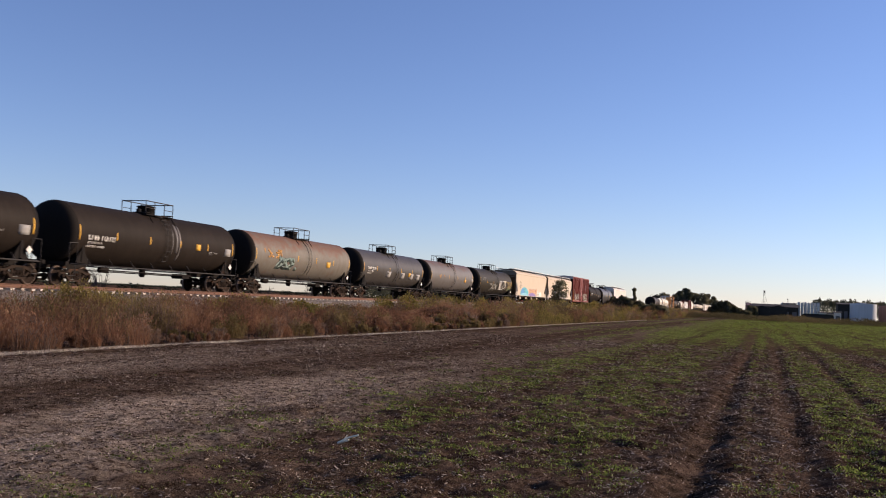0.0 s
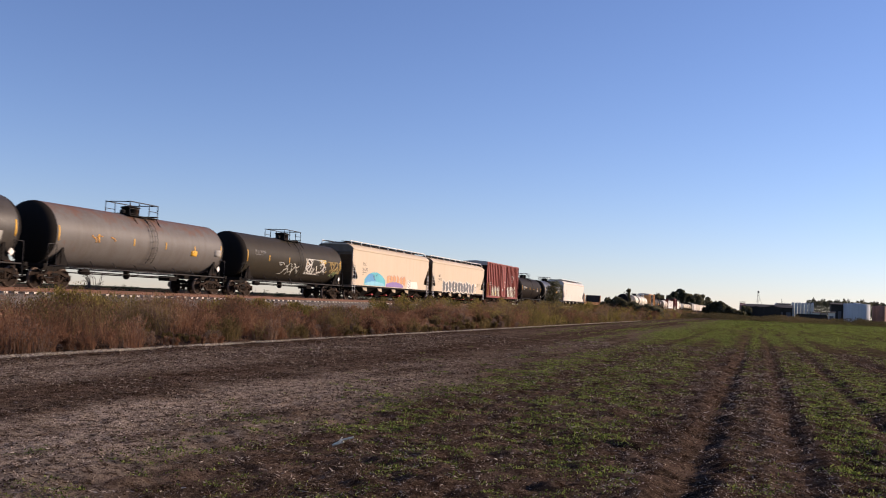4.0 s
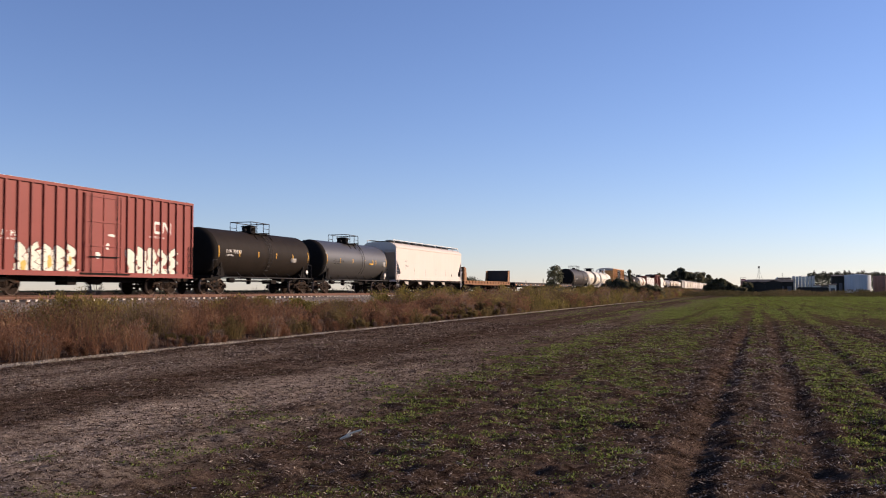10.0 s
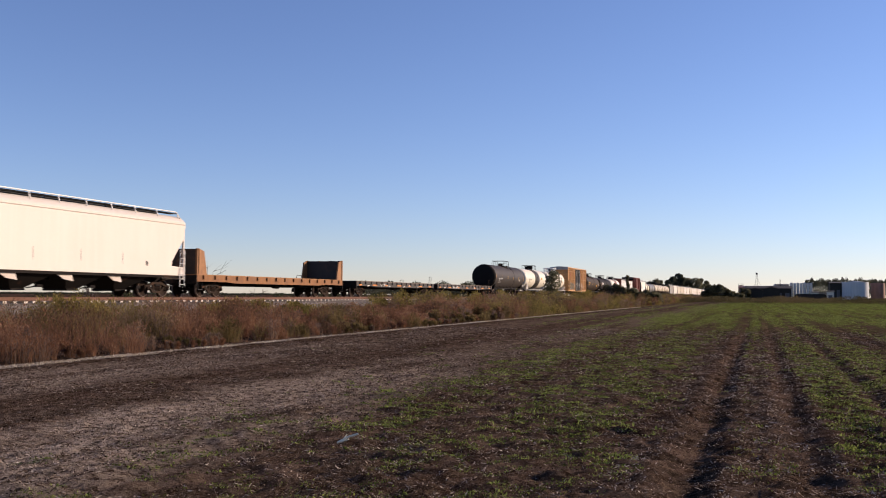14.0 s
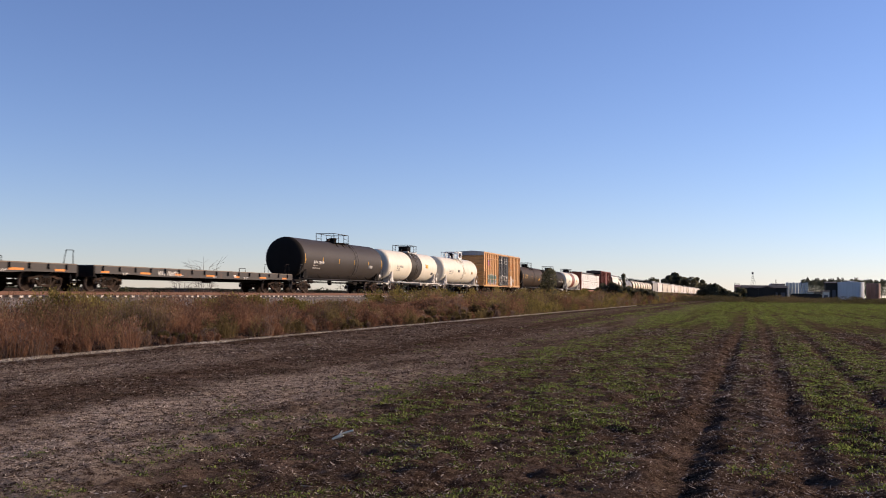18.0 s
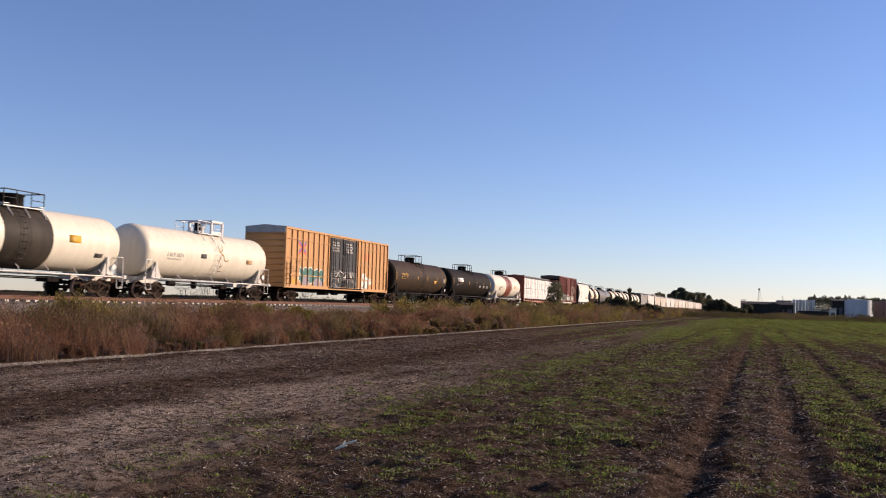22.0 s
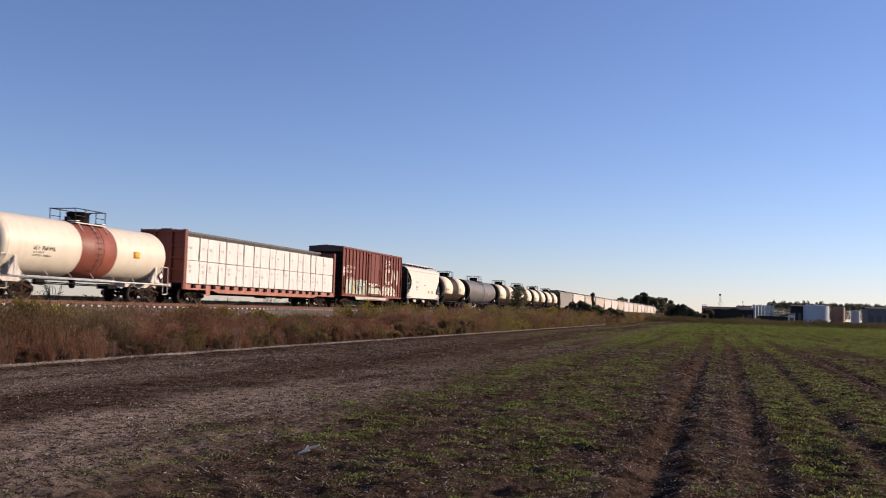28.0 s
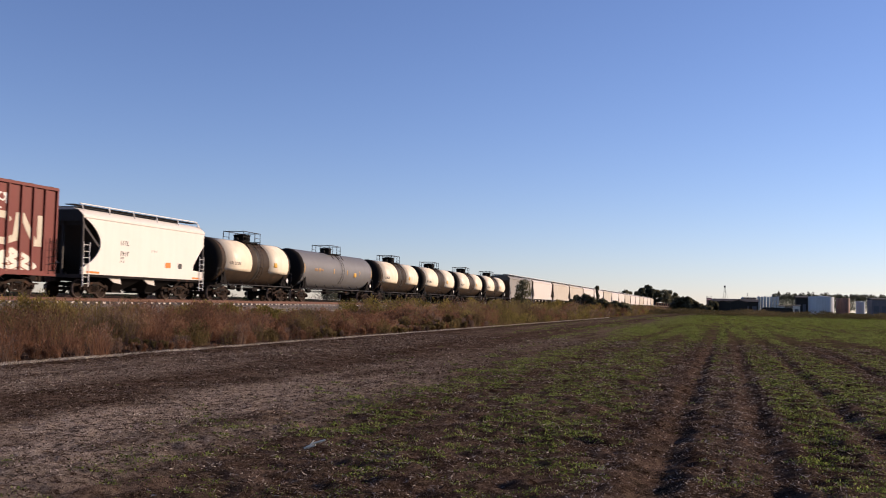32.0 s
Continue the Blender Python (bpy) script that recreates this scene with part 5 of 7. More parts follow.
def build_boxes():
    brick = surface("box_brick_red", (0.225, 0.038, 0.027), 0.55, 0, 0.14, 0.25, (0.12, 0.05, 0.035), size=0.8)
    faded = surface("box_faded_red", (0.165, 0.028, 0.018), 0.6, 0, 0.18, 0.35, (0.10, 0.05, 0.035), size=0.8)
    galvan = surface("galvanized", (0.328, 0.32, 0.312), 0.45, 0.5, 0.12, 0.2)
    yellow = surface("box_yellow", (0.50, 0.262, 0.096), 0.5, 0, 0.10, 0.25, (0.30, 0.15, 0.07), size=0.8)
    ink = surface("door_dark", (0.0328, 0.0328, 0.0351), 0.5, 0, 0.25, 0.25)
    cream = paint("pale_cream", (0.72, 0.67, 0.55))
    mint = paint("mint", (0.46, 0.52, 0.42))
    c = -39.3
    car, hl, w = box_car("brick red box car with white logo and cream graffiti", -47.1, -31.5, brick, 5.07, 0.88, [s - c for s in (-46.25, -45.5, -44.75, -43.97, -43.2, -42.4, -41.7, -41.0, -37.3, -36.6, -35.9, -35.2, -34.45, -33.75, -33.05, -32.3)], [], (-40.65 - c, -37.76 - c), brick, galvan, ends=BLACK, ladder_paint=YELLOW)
    curl(car, w, -35.1 - c, 3.22, 1.6, 0.58, 0.16, WHITE, "white ribbon emblem")
    writing(car, w, -35.4 - c, 2.95, 0.12, [8, 5], WHITE, 1)
    writing(car, w, -hl + 0.95, 3.0, 0.24, [2], WHITE, 1)
    writing(car, w, -hl + 0.95, 2.55, 0.24, [2, 2, 2], WHITE, 2)
    spray(car, w, [(-43.0 - c, 1.12, 4.4, 0.4, 408), (-43.2 - c, 1.5, 3.0, 0.9, 409)], cream, "cream graffiti field")
    glyphs(car, w + 0.008, -45.0 - c, -41.0 - c, 1.25, 2.15, 5, 0.26, DARKMARK, cream, 0.03, 44, "cream graffiti letters", "dark graffiti outline")
    spray(car, w + 0.02, [(-44.4 - c, 1.3, 0.3, 0.5, 410), (-42.8 - c, 1.5, 0.25, 0.6, 411), (-41.5 - c, 1.6, 0.3, 0.4, 412)], paint("lemon", (0.541, 0.394, 0.082)), "yellow graffiti fill")
    spray(car, w, [(-35.2 - c, 1.12, 4.2, 0.4, 413)], cream, "cream graffiti field")
    glyphs(car, w + 0.005, -37.4 - c, -33.0 - c, 1.10, 2.25, 5, 0.34, DARKMARK, cream, 0.035, 47, "cream graffiti letters", "dark graffiti outline")
    spray(car, w + 0.08, [(-39.6 - c, 1.9, 0.3, 0.35, 430), (-38.9 - c, 2.35, 0.25, 0.3, 431), (-38.6 - c, 2.9, 0.5, 0.12, 432)], WHITE)
    # yellow double-door car
    c = 143.75
    car, hl, w = box_car("orange-yellow high box car with dark double doors", 134.4, 153.1, yellow, 5.05, 0.95, [s - c for s in (135.41, 136.24, 137.05, 137.91, 138.81, 139.66, 140.45, 141.25, 146.75, 147.4, 148.15, 148.95, 149.75, 150.6, 151.4, 152.28)], [1.84, 3.02, 4.3], (141.5 - c, 146.45 - c), ink, galvan, doors=2)
    for k, (a, b) in enumerate((((136.5, 3.35), (137.6, 4.1)), ((136.5, 4.1), (137.6, 3.35)))):
        for name, col, d in (("marking_blue", (0.10, 0.12, 0.42), 0.09), ("marking_scarlet", (0.62, 0.08, 0.06), -0.05)):
            p, q = Vector((a[0] - c, a[1] + d)), Vector((b[0] - c, b[1] + d))
            n = Vector((-(q - p).y, (q - p).x)).normalized() * 0.07
            part("emblem", Shape().side([tuple(p - n), tuple(q - n), tuple(q + n), tuple(p + n)], w + 0.001 * k, 0.004), surface(name, col, 0.55, 0, 0.1, 0.2), car, "red and blue crossed bars")
    writing(car, w, 136.1 - c, 2.62, 0.22, [4], DARKMARK, 1)
    writing(car, w, 135.6 - c, 2.2, 0.22, [2, 2, 2], DARKMARK, 2)
    teal = paint("teal", (0.0492, 0.164, 0.139))
    glyphs(car, w, 136.6 - c, 140.4 - c, 1.45, 2.15, 5, 0.34, WHITE, teal, 0.06, 505, "dark teal graffiti letters", "white graffiti outline")
    lilac = paint("lilac", (0.295, 0.246, 0.271))
    arch(car, w + 0.012, 136.9 - c, 138.3 - c, 1.10, 1.85, lilac, 8.0, "lilac grey graffiti")
    arch(car, w + 0.012, 138.7 - c, 140.4 - c, 1.10, 1.72, lilac, 9.0, "lilac grey graffiti")
    spray(car, w, [(148.2 - c, 1.55, 1.5, 1.2, 520), (147.9 - c, 2.1, 0.7, 0.6, 521), (149.4 - c, 1.75, 0.5, 0.5, 522)], WHITE, "white graffiti block")
    scribble(car, w + 0.006, 147.5 - c, 149.0 - c, 1.1, 2.2, 6, 0.04, DARKMARK, 55, "thin dark graffiti lines")
    writing(car, w, 148.0 - c, 3.35, 0.62, [3], surface("marking_scarlet", (0.484, 0.0624, 0.0468)), 1)
    writing(car, w, 147.8 - c, 3.15, 0.14, [9, 4], GREYMARK, 1)
    for d in (141.8, 144.3):
        for row in range(4):
            writing(car, w + 0.078, d - c + 0.05 * (row % 2), 4.42 - 0.2 * row, 0.13, [6, 7] if row % 2 else [5, 6], WHITE, 1)
        writing(car, w + 0.078, d - c, 2.6, 0.09, [6, 5], GREYMARK, 6)
        spray(car, w + 0.078, [(d + 0.9 - c, 1.85, 0.16, 0.3, 530 + int(d))], RED)
        spray(car, w + 0.078, [(d + 1.3 - c, 1.7, 0.18, 0.35, 540 + int(d))], WHITE)
    scribble(car, w + 0.117, 141.7 - c, 146.2 - c, 1.15, 2.3, 26, 0.05, GREYMARK, 57, "pale graffiti over the doors")
    scribble(car, w + 0.118, 142.0 - c, 145.8 - c, 1.9, 2.4, 10, 0.06, WHITE, 58, "white graffiti over the doors")
    part("notice", Shape().side([(135.6 - c, 1.25), (136.1 - c, 1.25), (136.1 - c, 1.55), (135.6 - c, 1.55)], w, 0.004), YELLOW, car, "yellow notice")
    # faded red car with a pale painted lower half
    c = 235.9
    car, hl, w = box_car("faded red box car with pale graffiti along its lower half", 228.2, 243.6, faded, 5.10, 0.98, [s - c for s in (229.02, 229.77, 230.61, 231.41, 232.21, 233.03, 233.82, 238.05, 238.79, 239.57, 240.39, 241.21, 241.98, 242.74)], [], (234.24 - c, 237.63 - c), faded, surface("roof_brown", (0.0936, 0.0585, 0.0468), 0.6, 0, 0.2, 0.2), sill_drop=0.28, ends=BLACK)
    curl(car, w, 239.0 - c, 2.35, 3.7, 1.3, 0.34, paint("cream", (0.574, 0.508, 0.377)), "large faded cream ribbon emblem")
    spray(car, w - 0.004, [(231.7 - c, 1.72, 4.9, 1.15, 601)], mint, "pale mint graffiti field")
    spray(car, w + 0.076, [(235.9 - c, 1.62, 3.0, 0.75, 602)], mint, "pale mint graffiti on the door")
    spray(car, w, [(229.4 - c + 0.62 * k, 1.72, 0.75, 1.35 + 0.12 * (k % 3), 600 + k) for k in range(8)], mint, "pale mint graffiti field")
    spray(car, w + 0.007, [(231.0 - c, 1.7, 0.6, 1.2, 610), (233.3 - c, 1.6, 0.5, 0.9, 612)], paint("straw", (0.492, 0.426, 0.18)), "straw yellow graffiti")
    spray(car, w + 0.007, [(229.15 - c, 1.55, 0.35, 1.0, 614)], paint("ochre", (0.508, 0.246, 0.0574)), "orange graffiti stroke")
    scribble(car, w + 0.012, 230.0 - c, 234.0 - c, 1.2, 2.3, 14, 0.05, DARKMARK, 61, "dark graffiti lines")
    part("graffiti", Shape().side(blob(240.0 - c, 1.55, 4.2, 0.9, 620, 30, 0.12), w, 0.004), cream, car, "cream graffiti field")
    glyphs(car, w + 0.006, 238.2 - c, 242.0 - c, 1.28, 1.95, 5, 0.20, paint("rust", (0.26, 0.09, 0.05)), cream, 0.05, 62, "cream graffiti letters", "rust red graffiti outline")
    part("graffiti", Shape().side([(231.5 - c, 0.72), (231.2 - c, 0.99), (239.4 - c, 0.99), (239.0 - c, 0.76), (236.0 - c, 0.84)], w + 0.084, 0.004), mint, car, "pale mint graffiti on the sill")
    scribble(car, w + 0.08, 234.5 - c, 237.3 - c, 1.3, 2.2, 14, 0.08, cream, 63, "cream graffiti over the door")
    scribble(car, w, 228.5 - c, 229.3 - c, 2.4, 3.4, 10, 0.06, WHITE, 64, "white graffiti tags")
    scribble(car, w, 239.0 - c, 240.3 - c, 3.85, 4.5, 9, 0.07, WHITE, 65, "white graffiti tags")
    writing(car, w, 229.4 - c, 3.35, 0.24, [3, 4, 2], cream, 1)
    writing(car, w, 229.4 - c, 2.95, 0.24, [3, 3, 2], cream, 1)
    writing(car, w, 229.4 - c, 2.45, 0.2, [2, 3, 4], cream, 1)


# ---- flat cars ----
def flat_car(label, y0, y1, body, deck_paint, bulkheads=False, reflect=True, name="flat_car", inset=1.6, pockets=16):
    mid, hl = (y0 + y1) / 2, (y1 - y0) / 2
    car = thing(name, label, "flat car", "flat cars")
    w = 1.5
    for s in (-1, 1):
        beam = [(-hl, 0.88), (-hl, 1.24), (hl, 1.24), (hl, 0.88), (hl - 3.2, 0.88), (hl - 4.2, 0.82), (-hl + 4.2, 0.82), (-hl + 3.2, 0.88)]
        part("side_sill", Shape().side(beam, s * w, -s * 0.1), body, car)
        pocket = Shape().box(min(s * w, s * (w + 0.09)), max(s * w, s * (w + 0.09)), -0.09, 0.09, 1.03, 1.25).mesh("stake_pocket", body)
        for k in range(pockets):
            p = part("stake_pocket", pocket, None, car)
            p.location.y = -hl + 0.7 + (2 * hl - 1.4) * k / (pockets - 1)
        part("end_step", Shape().tube([(s * (w + 0.02), -hl + 0.1, 0.8), (s * (w + 0.02), -hl + 0.1, 0.42), (s * (w + 0.02), -hl + 0.5, 0.42), (s * (w + 0.02), -hl + 0.5, 0.8)], 0.02, 5).tube([(s * (w + 0.02), hl - 0.1, 0.8), (s * (w + 0.02), hl - 0.1, 0.42), (s * (w + 0.02), hl - 0.5, 0.42), (s * (w + 0.02), hl - 0.5, 0.8)], 0.02, 5), RAILING, car)
    plank = Shape()
    n = 44
    for k in range(n):
        a, b = -hl + 2 * hl * k / n, -hl + 2 * hl * (k + 1) / n - 0.012
        plank.box(-w + 0.02, w - 0.02, a, b, 1.20, 1.285 + 0.01 * random.random())
    part("deck", plank, deck_paint, car, "worn plank deck")
    under = Shape().box(-0.35, 0.35, -hl + 0.1, hl - 0.1, 0.66, 1.15)
    for k in range(9):
        y = -hl + 1.2 + (2 * hl - 2.4) * k / 8
        under.box(-w + 0.1, w - 0.1, y - 0.06, y + 0.06, 0.92, 1.19)
    for s in (-1, 1):
        under.box(-w, w, s * hl - 0.06, s * hl + 0.06, 0.72, 1.24)
    part("underframe", under, BLACK, car)
    part("brake_gear", Shape().lathe([(-0.4, 0.16), (0.3, 0.18), (0.34, 0.03)], (0.6, 1.0, 0.72), "Y", 10).tube([(0.5, -hl + 3, 0.66), (0.5, hl - 3, 0.66)], 0.025, 5).tube([(1.2, hl + 0.04, 0.9), (1.2, hl + 0.04, 1.95), (1.2, hl - 0.45, 1.93), (1.2, hl - 0.62, 1.2)], 0.02, 5).tube([(-0.9, hl - 2.2, 1.25), (-0.9, hl - 2.2, 1.6), (-0.9, hl - 3.0, 1.6), (-0.9, hl - 3.0, 1.25)], 0.018, 5), BLACK, car)
    if reflect:
        for k in range(7):
            y = -hl + 0.5 + (2 * hl - 2.0) * k / 6
            part("reflector", Shape().side([(y, 0.92), (y + 0.9 * (0.7 + 0.3 * (k % 2)), 0.92), (y + 0.9 * (0.7 + 0.3 * (k % 2)), 1.02), (y, 1.02)], w, 0.004), ORANGE, car, "orange reflective strip")
        writing(car, w, -hl + 5.2, 0.90, 0.22, [4, 6], WHITE, 1)
        for k in range(4):
            writing(car, w, -hl + 2.2 + 3.6 * k + 1.2 * (k > 0), 0.9, 0.07, [4, 5], WHITE, 2)
        part("notice", Shape().side([(2.6, 0.92), (2.85, 0.92), (2.85, 1.06), (2.6, 1.06)], w, 0.004), WHITE, car)
    if bulkheads:
        rust = surface("bulkhead_rust", (0.30, 0.135, 0.05), 0.65, 0, 0.25, 0.4, rust=0.35)
        for s in (-1, 1):
            e = s * (hl - 0.12)
            part("bulkhead", Shape().box(-w + 0.05, w - 0.05, e - s * 0.06 - 0.05, e - s * 0.06 + 0.05, 1.24, 2.74), surface("bulkhead_board", (0.0468, 0.0351, 0.0296), 0.7, 0, 0.3, 0.4, rust=0.2), car, "dark bulkhead panel")
            for x in (-w + 0.06, -0.5, 0.5, w - 0.06):
                posts = Shape().side([(e, 1.24), (e + s * 0.12, 1.24), (e + s * 0.10, 2.76), (e, 2.76)], x - 0.06, 0.12)
                part("bulkhead_post", posts, rust, car, "rusty orange upright post")
            for x in (-w + 0.06, w - 0.06):
                posts = Shape().side([(e - s * 0.10, 1.24), (e - s * 0.95, 1.24), (e - s * 0.62, 2.62), (e - s * 0.10, 2.76)], x - 0.05, 0.1)
                part("bulkhead_brace", posts, rust, car, "rusty orange upright brace")
    TRAIN.append((car, mid, running_gear(car, hl + 0.6, hl + 0.6, hl - inset, hl - inset)))
    return car, hl, w


def build_flats(tail):
    amber = surface("flat_amber", (0.25, 0.105, 0.032), 0.7, 0, 0.3, 0.6, (0.10, 0.045, 0.025), rust=0.35, size=0.9)
    grey = surface("flat_dark_grey", (0.040, 0.033, 0.029), 0.6, 0, 0.2, 0.35, rust=0.1, size=0.9)
    plank = surface("deck_wood", (0.172, 0.133, 0.101), 0.85, 0, 0.3, 0.0, size=2, bump=0.4)
    flat_car("rusty amber bulkhead flat car with empty deck", 20.9, 41.0, amber, surface("deck_amber", (0.312, 0.148, 0.0546), 0.8, 0, 0.3, 0.0, size=2), bulkheads=True, reflect=False, inset=2.3)
    flat_car("dark grey empty flat car with orange reflectors", 43.7, 62.9, grey, plank)
    flat_car("dark grey empty flat car with orange reflectors and white lettering", 64.1, 84.9, grey, plank)
    # centre-beam car loaded with white-wrapped timber
    y0, y1 = 203.8, 226.7
    c, hl, w = (y0 + y1) / 2, (y1 - y0) / 2, 1.5
    red = surface("beam_red", (0.211, 0.0585, 0.039), 0.6, 0, 0.2, 0.35, rust=0.2, size=0.9)
    rose = surface("sill_rose", (0.42, 0.165, 0.115), 0.6, 0, 0.3, 0.5, (0.16, 0.06, 0.04), rust=0.2, size=1.1)
    wrap = surface("timber_wrap", (0.66, 0.625, 0.58), 0.5, 0, 0.06, 0.22, (0.45, 0.40, 0.36), bump=0.7, size=0.6)
    car = thing("centre_beam_car", "red centre-beam flat car loaded with white-wrapped timber packs", "flat car", "flat cars")
    for s in (-1, 1):
        part("side_sill", Shape().side([(-hl, 0.84), (-hl, 1.14), (hl, 1.14), (hl, 0.84), (hl - 3.4, 0.84), (hl - 4.2, 0.70), (-hl + 4.2, 0.70), (-hl + 3.4, 0.84)], s * w, -s * 0.12), rose, car, "rose-red side sill")
        e = s * hl
        part("bulkhead", Shape().box(-w, w, e - s * 0.25 - 0.04, e - s * 0.25 + 0.04, 1.1, 4.35), red, car, "ribbed red end bulkhead")
        ribs = Shape()
        for x in (-w + 0.05, -0.55, 0.55, w - 0.05):
            ribs.box(x - 0.06, x + 0.06, min(e, e - s * 0.26), max(e, e - s * 0.26), 0.85, 4.36)
        for z in (1.3, 2.0, 2.7, 3.4, 4.25):
            ribs.box(-w, w, min(e - s * 0.05, e - s * 0.24), max(e - s * 0.05, e - s * 0.24), z - 0.05, z + 0.05)
        part("bulkhead_rib", ribs, red, car)
    winch = Shape().box(w - 0.02, w + 0.12, -0.14, 0.14, 0.98, 1.16).lathe([(-0.18, 0.06), (0.18, 0.06)], (w + 0.06, 0, 1.0), "Y", 8).mesh("winch", BLACK)
    strap = Shape().box(w - 0.035, w - 0.022, -0.014, 0.014, 1.14, 4.05).mesh("strap", surface("strap_grey", (0.22, 0.21, 0.20), 0.6))
    edges = [0.35]
    rng = random.Random(12)
    while edges[-1] < 2 * hl - 1.6:
        edges.append(edges[-1] + (1.42 if len(edges) % 2 else 0.92))
    edges[-1] = 2 * hl - 0.32
    for k, (a, b) in enumerate(zip(edges, edges[1:])):
        for s in (-1, 1):
            for lo, hi in ((1.2, 2.55), (2.58, 3.96)):
                g, d = 0.007, rng.uniform(-0.02, 0.02)
                x0, x1 = sorted((s * 0.14, s * (w - 0.06 + d)))
                bm = bmesh.new()
                bmesh.ops.create_cube(bm, size=1)
                for v in bm.verts:
                    v.co = ((x0 + x1) / 2 + v.co.x * (x1 - x0), -hl + (a + b) / 2 + v.co.y * (b - a - 2 * g), (lo + hi) / 2 + v.co.z * (hi - lo))
                bmesh.ops.bevel(bm, geom=bm.edges[:], offset=0.022, segments=2, affect="EDGES")
                bmesh.ops.subdivide_edges(bm, edges=[e for e in bm.edges if e.calc_length() > 0.5], cuts=7, use_grid_fill=True)
                for v in bm.verts:
                    v.co.x += s * (0.035 * noise.noise((v.co.y * 2.2, v.co.z * 1.1, k * 3.0 + lo)) + 0.03 * noise.noise((v.co.y * 4.5, v.co.z * 0.9, k * 7.0 + lo)))
                me = bpy.data.meshes.new("timber_pack")
                bm.to_mesh(me)
                bm.free()
                me.materials.append(wrap)
                part("timber_pack", me, None, car, "white plastic-wrapped timber pack")
        part("strap", strap, None, car).location.y = -hl + a
        wn = part("winch", winch, None, car)
        wn.location.y = -hl + (a + b) / 2
        for z in (1.9, 2.2, 3.3):
            if rng.random() < 0.75:
                writing(car, w - 0.02, -hl + a + 0.25, z, 0.09, [4], surface("marking_faint", (0.328, 0.328, 0.343), 0.6), 2)
    n, steel = 17, surface("beam_grey", (0.101, 0.0975, 0.0936), 0.55, 0.1, 0.2, 0.3)
    for k in range(n):
        a, b = -hl + 0.3 + (2 * hl - 0.6) * k / n, -hl + 0.3 + (2 * hl - 0.6) * (k + 1) / n
        part("beam_top", Shape().prism_y([(-0.35, 4.3), (-0.06, 3.9), (0.06, 3.9), (0.35, 4.3), (0.35, 4.42), (-0.35, 4.42)], a + 0.02, b - 0.02), steel, car, "dark grey centre beam top")
        part("beam_post", Shape().box(-0.1, 0.1, a - 0.05, a + 0.05, 1.1, 4.3), steel, car)
    load = Shape().box(-w + 0.05, w - 0.05, -hl + 0.1, hl - 0.1, 1.10, 1.18).box(-0.35, 0.35, -hl, hl, 0.60, 1.12)
    for k in range(12):
        y = -hl + 1.2 + (2 * hl - 2.4) * k / 11
        load.box(-w + 0.1, w - 0.1, y - 0.06, y + 0.06, 0.86, 1.11)
    part("underframe", load, BLACK, car)
    part("brake_gear", Shape().lathe([(-0.4, 0.16), (0.3, 0.18), (0.34, 0.03)], (0.7, 3.0, 0.68), "Y", 10).tube([(0.8, -hl + 4, 0.6), (0.8, hl - 4, 0.6)], 0.03, 5).box(0.5, 1.0, -0.5, 0.2, 0.5, 0.9), BLACK, car)
    part("identity_panel", Shape().side([(-hl + 2.6, 0.5), (-hl + 3.1, 0.5), (-hl + 3.1, 0.9), (-hl + 2.6, 0.9)], w, 0.01), rose, car)
    TRAIN.append((car, c, running_gear(car, hl + 0.7, hl + 0.7, hl - 2.0, hl - 2.0)))
    # low brown flat cars at the far tail
    dun = surface("flat_dun", (0.156, 0.0936, 0.0585), 0.65, 0, 0.25, 0.4, rust=0.3)
    first, hl, w = flat_car("dull brown bulkhead flat car far down the train", tail, tail + 19.0, dun, plank, bulkheads=True, reflect=False, pockets=8)
    at = tail + 20.4
    for k in range(7):
        TRAIN.append((copy_thing(first, Matrix.Identity(4)), at + 9.5, []))
        at += 20.4


def travel(t):
    """How far the train has moved at t seconds, from its place at the middle of the clip."""
    u = t / 10 - 1.6
    return 100 * (1.29299 * u - 0.0012715 * u * u - 0.0025221 * u ** 3 + 0.00088254 * u ** 4)


def build_train():
    build_tanks()
    tail = build_hoppers()
    build_boxes()
    build_flats(tail)


def motions():
    """The train rolls towards the left; its wheels turn while they pass near."""
    ends = [0.0, 4.0, 8.0, 12.0, 16.0, 20.0, 24.0, 28.0, 32.0]
    for car, mid, sets in TRAIN:
        walk(car, [(t, Matrix.Translation((TRACK_X, mid - travel(t), RAIL))) for t in ends])
        if not sets:
            continue
        shown = [k / FPS for k in range(0, 32 * FPS + 1) if 14 < mid - travel(k / FPS) < 95]
        if len(shown) < 2:
            continue
        for s in sets:
            base = s.location.copy()
            rows = []
            for t in shown:
                rows.append((t, Matrix.Translation(base) @ Matrix.Rotation((travel(t) - travel(shown[0])) / 0.457, 4, "X")))
            if shown[0] > 0.05:
                rows.insert(0, (0.0, rows[0][1]))
            if shown[-1] < 31.95:
                rows.append((32.0, rows[-1][1]))
            walk(s, rows)

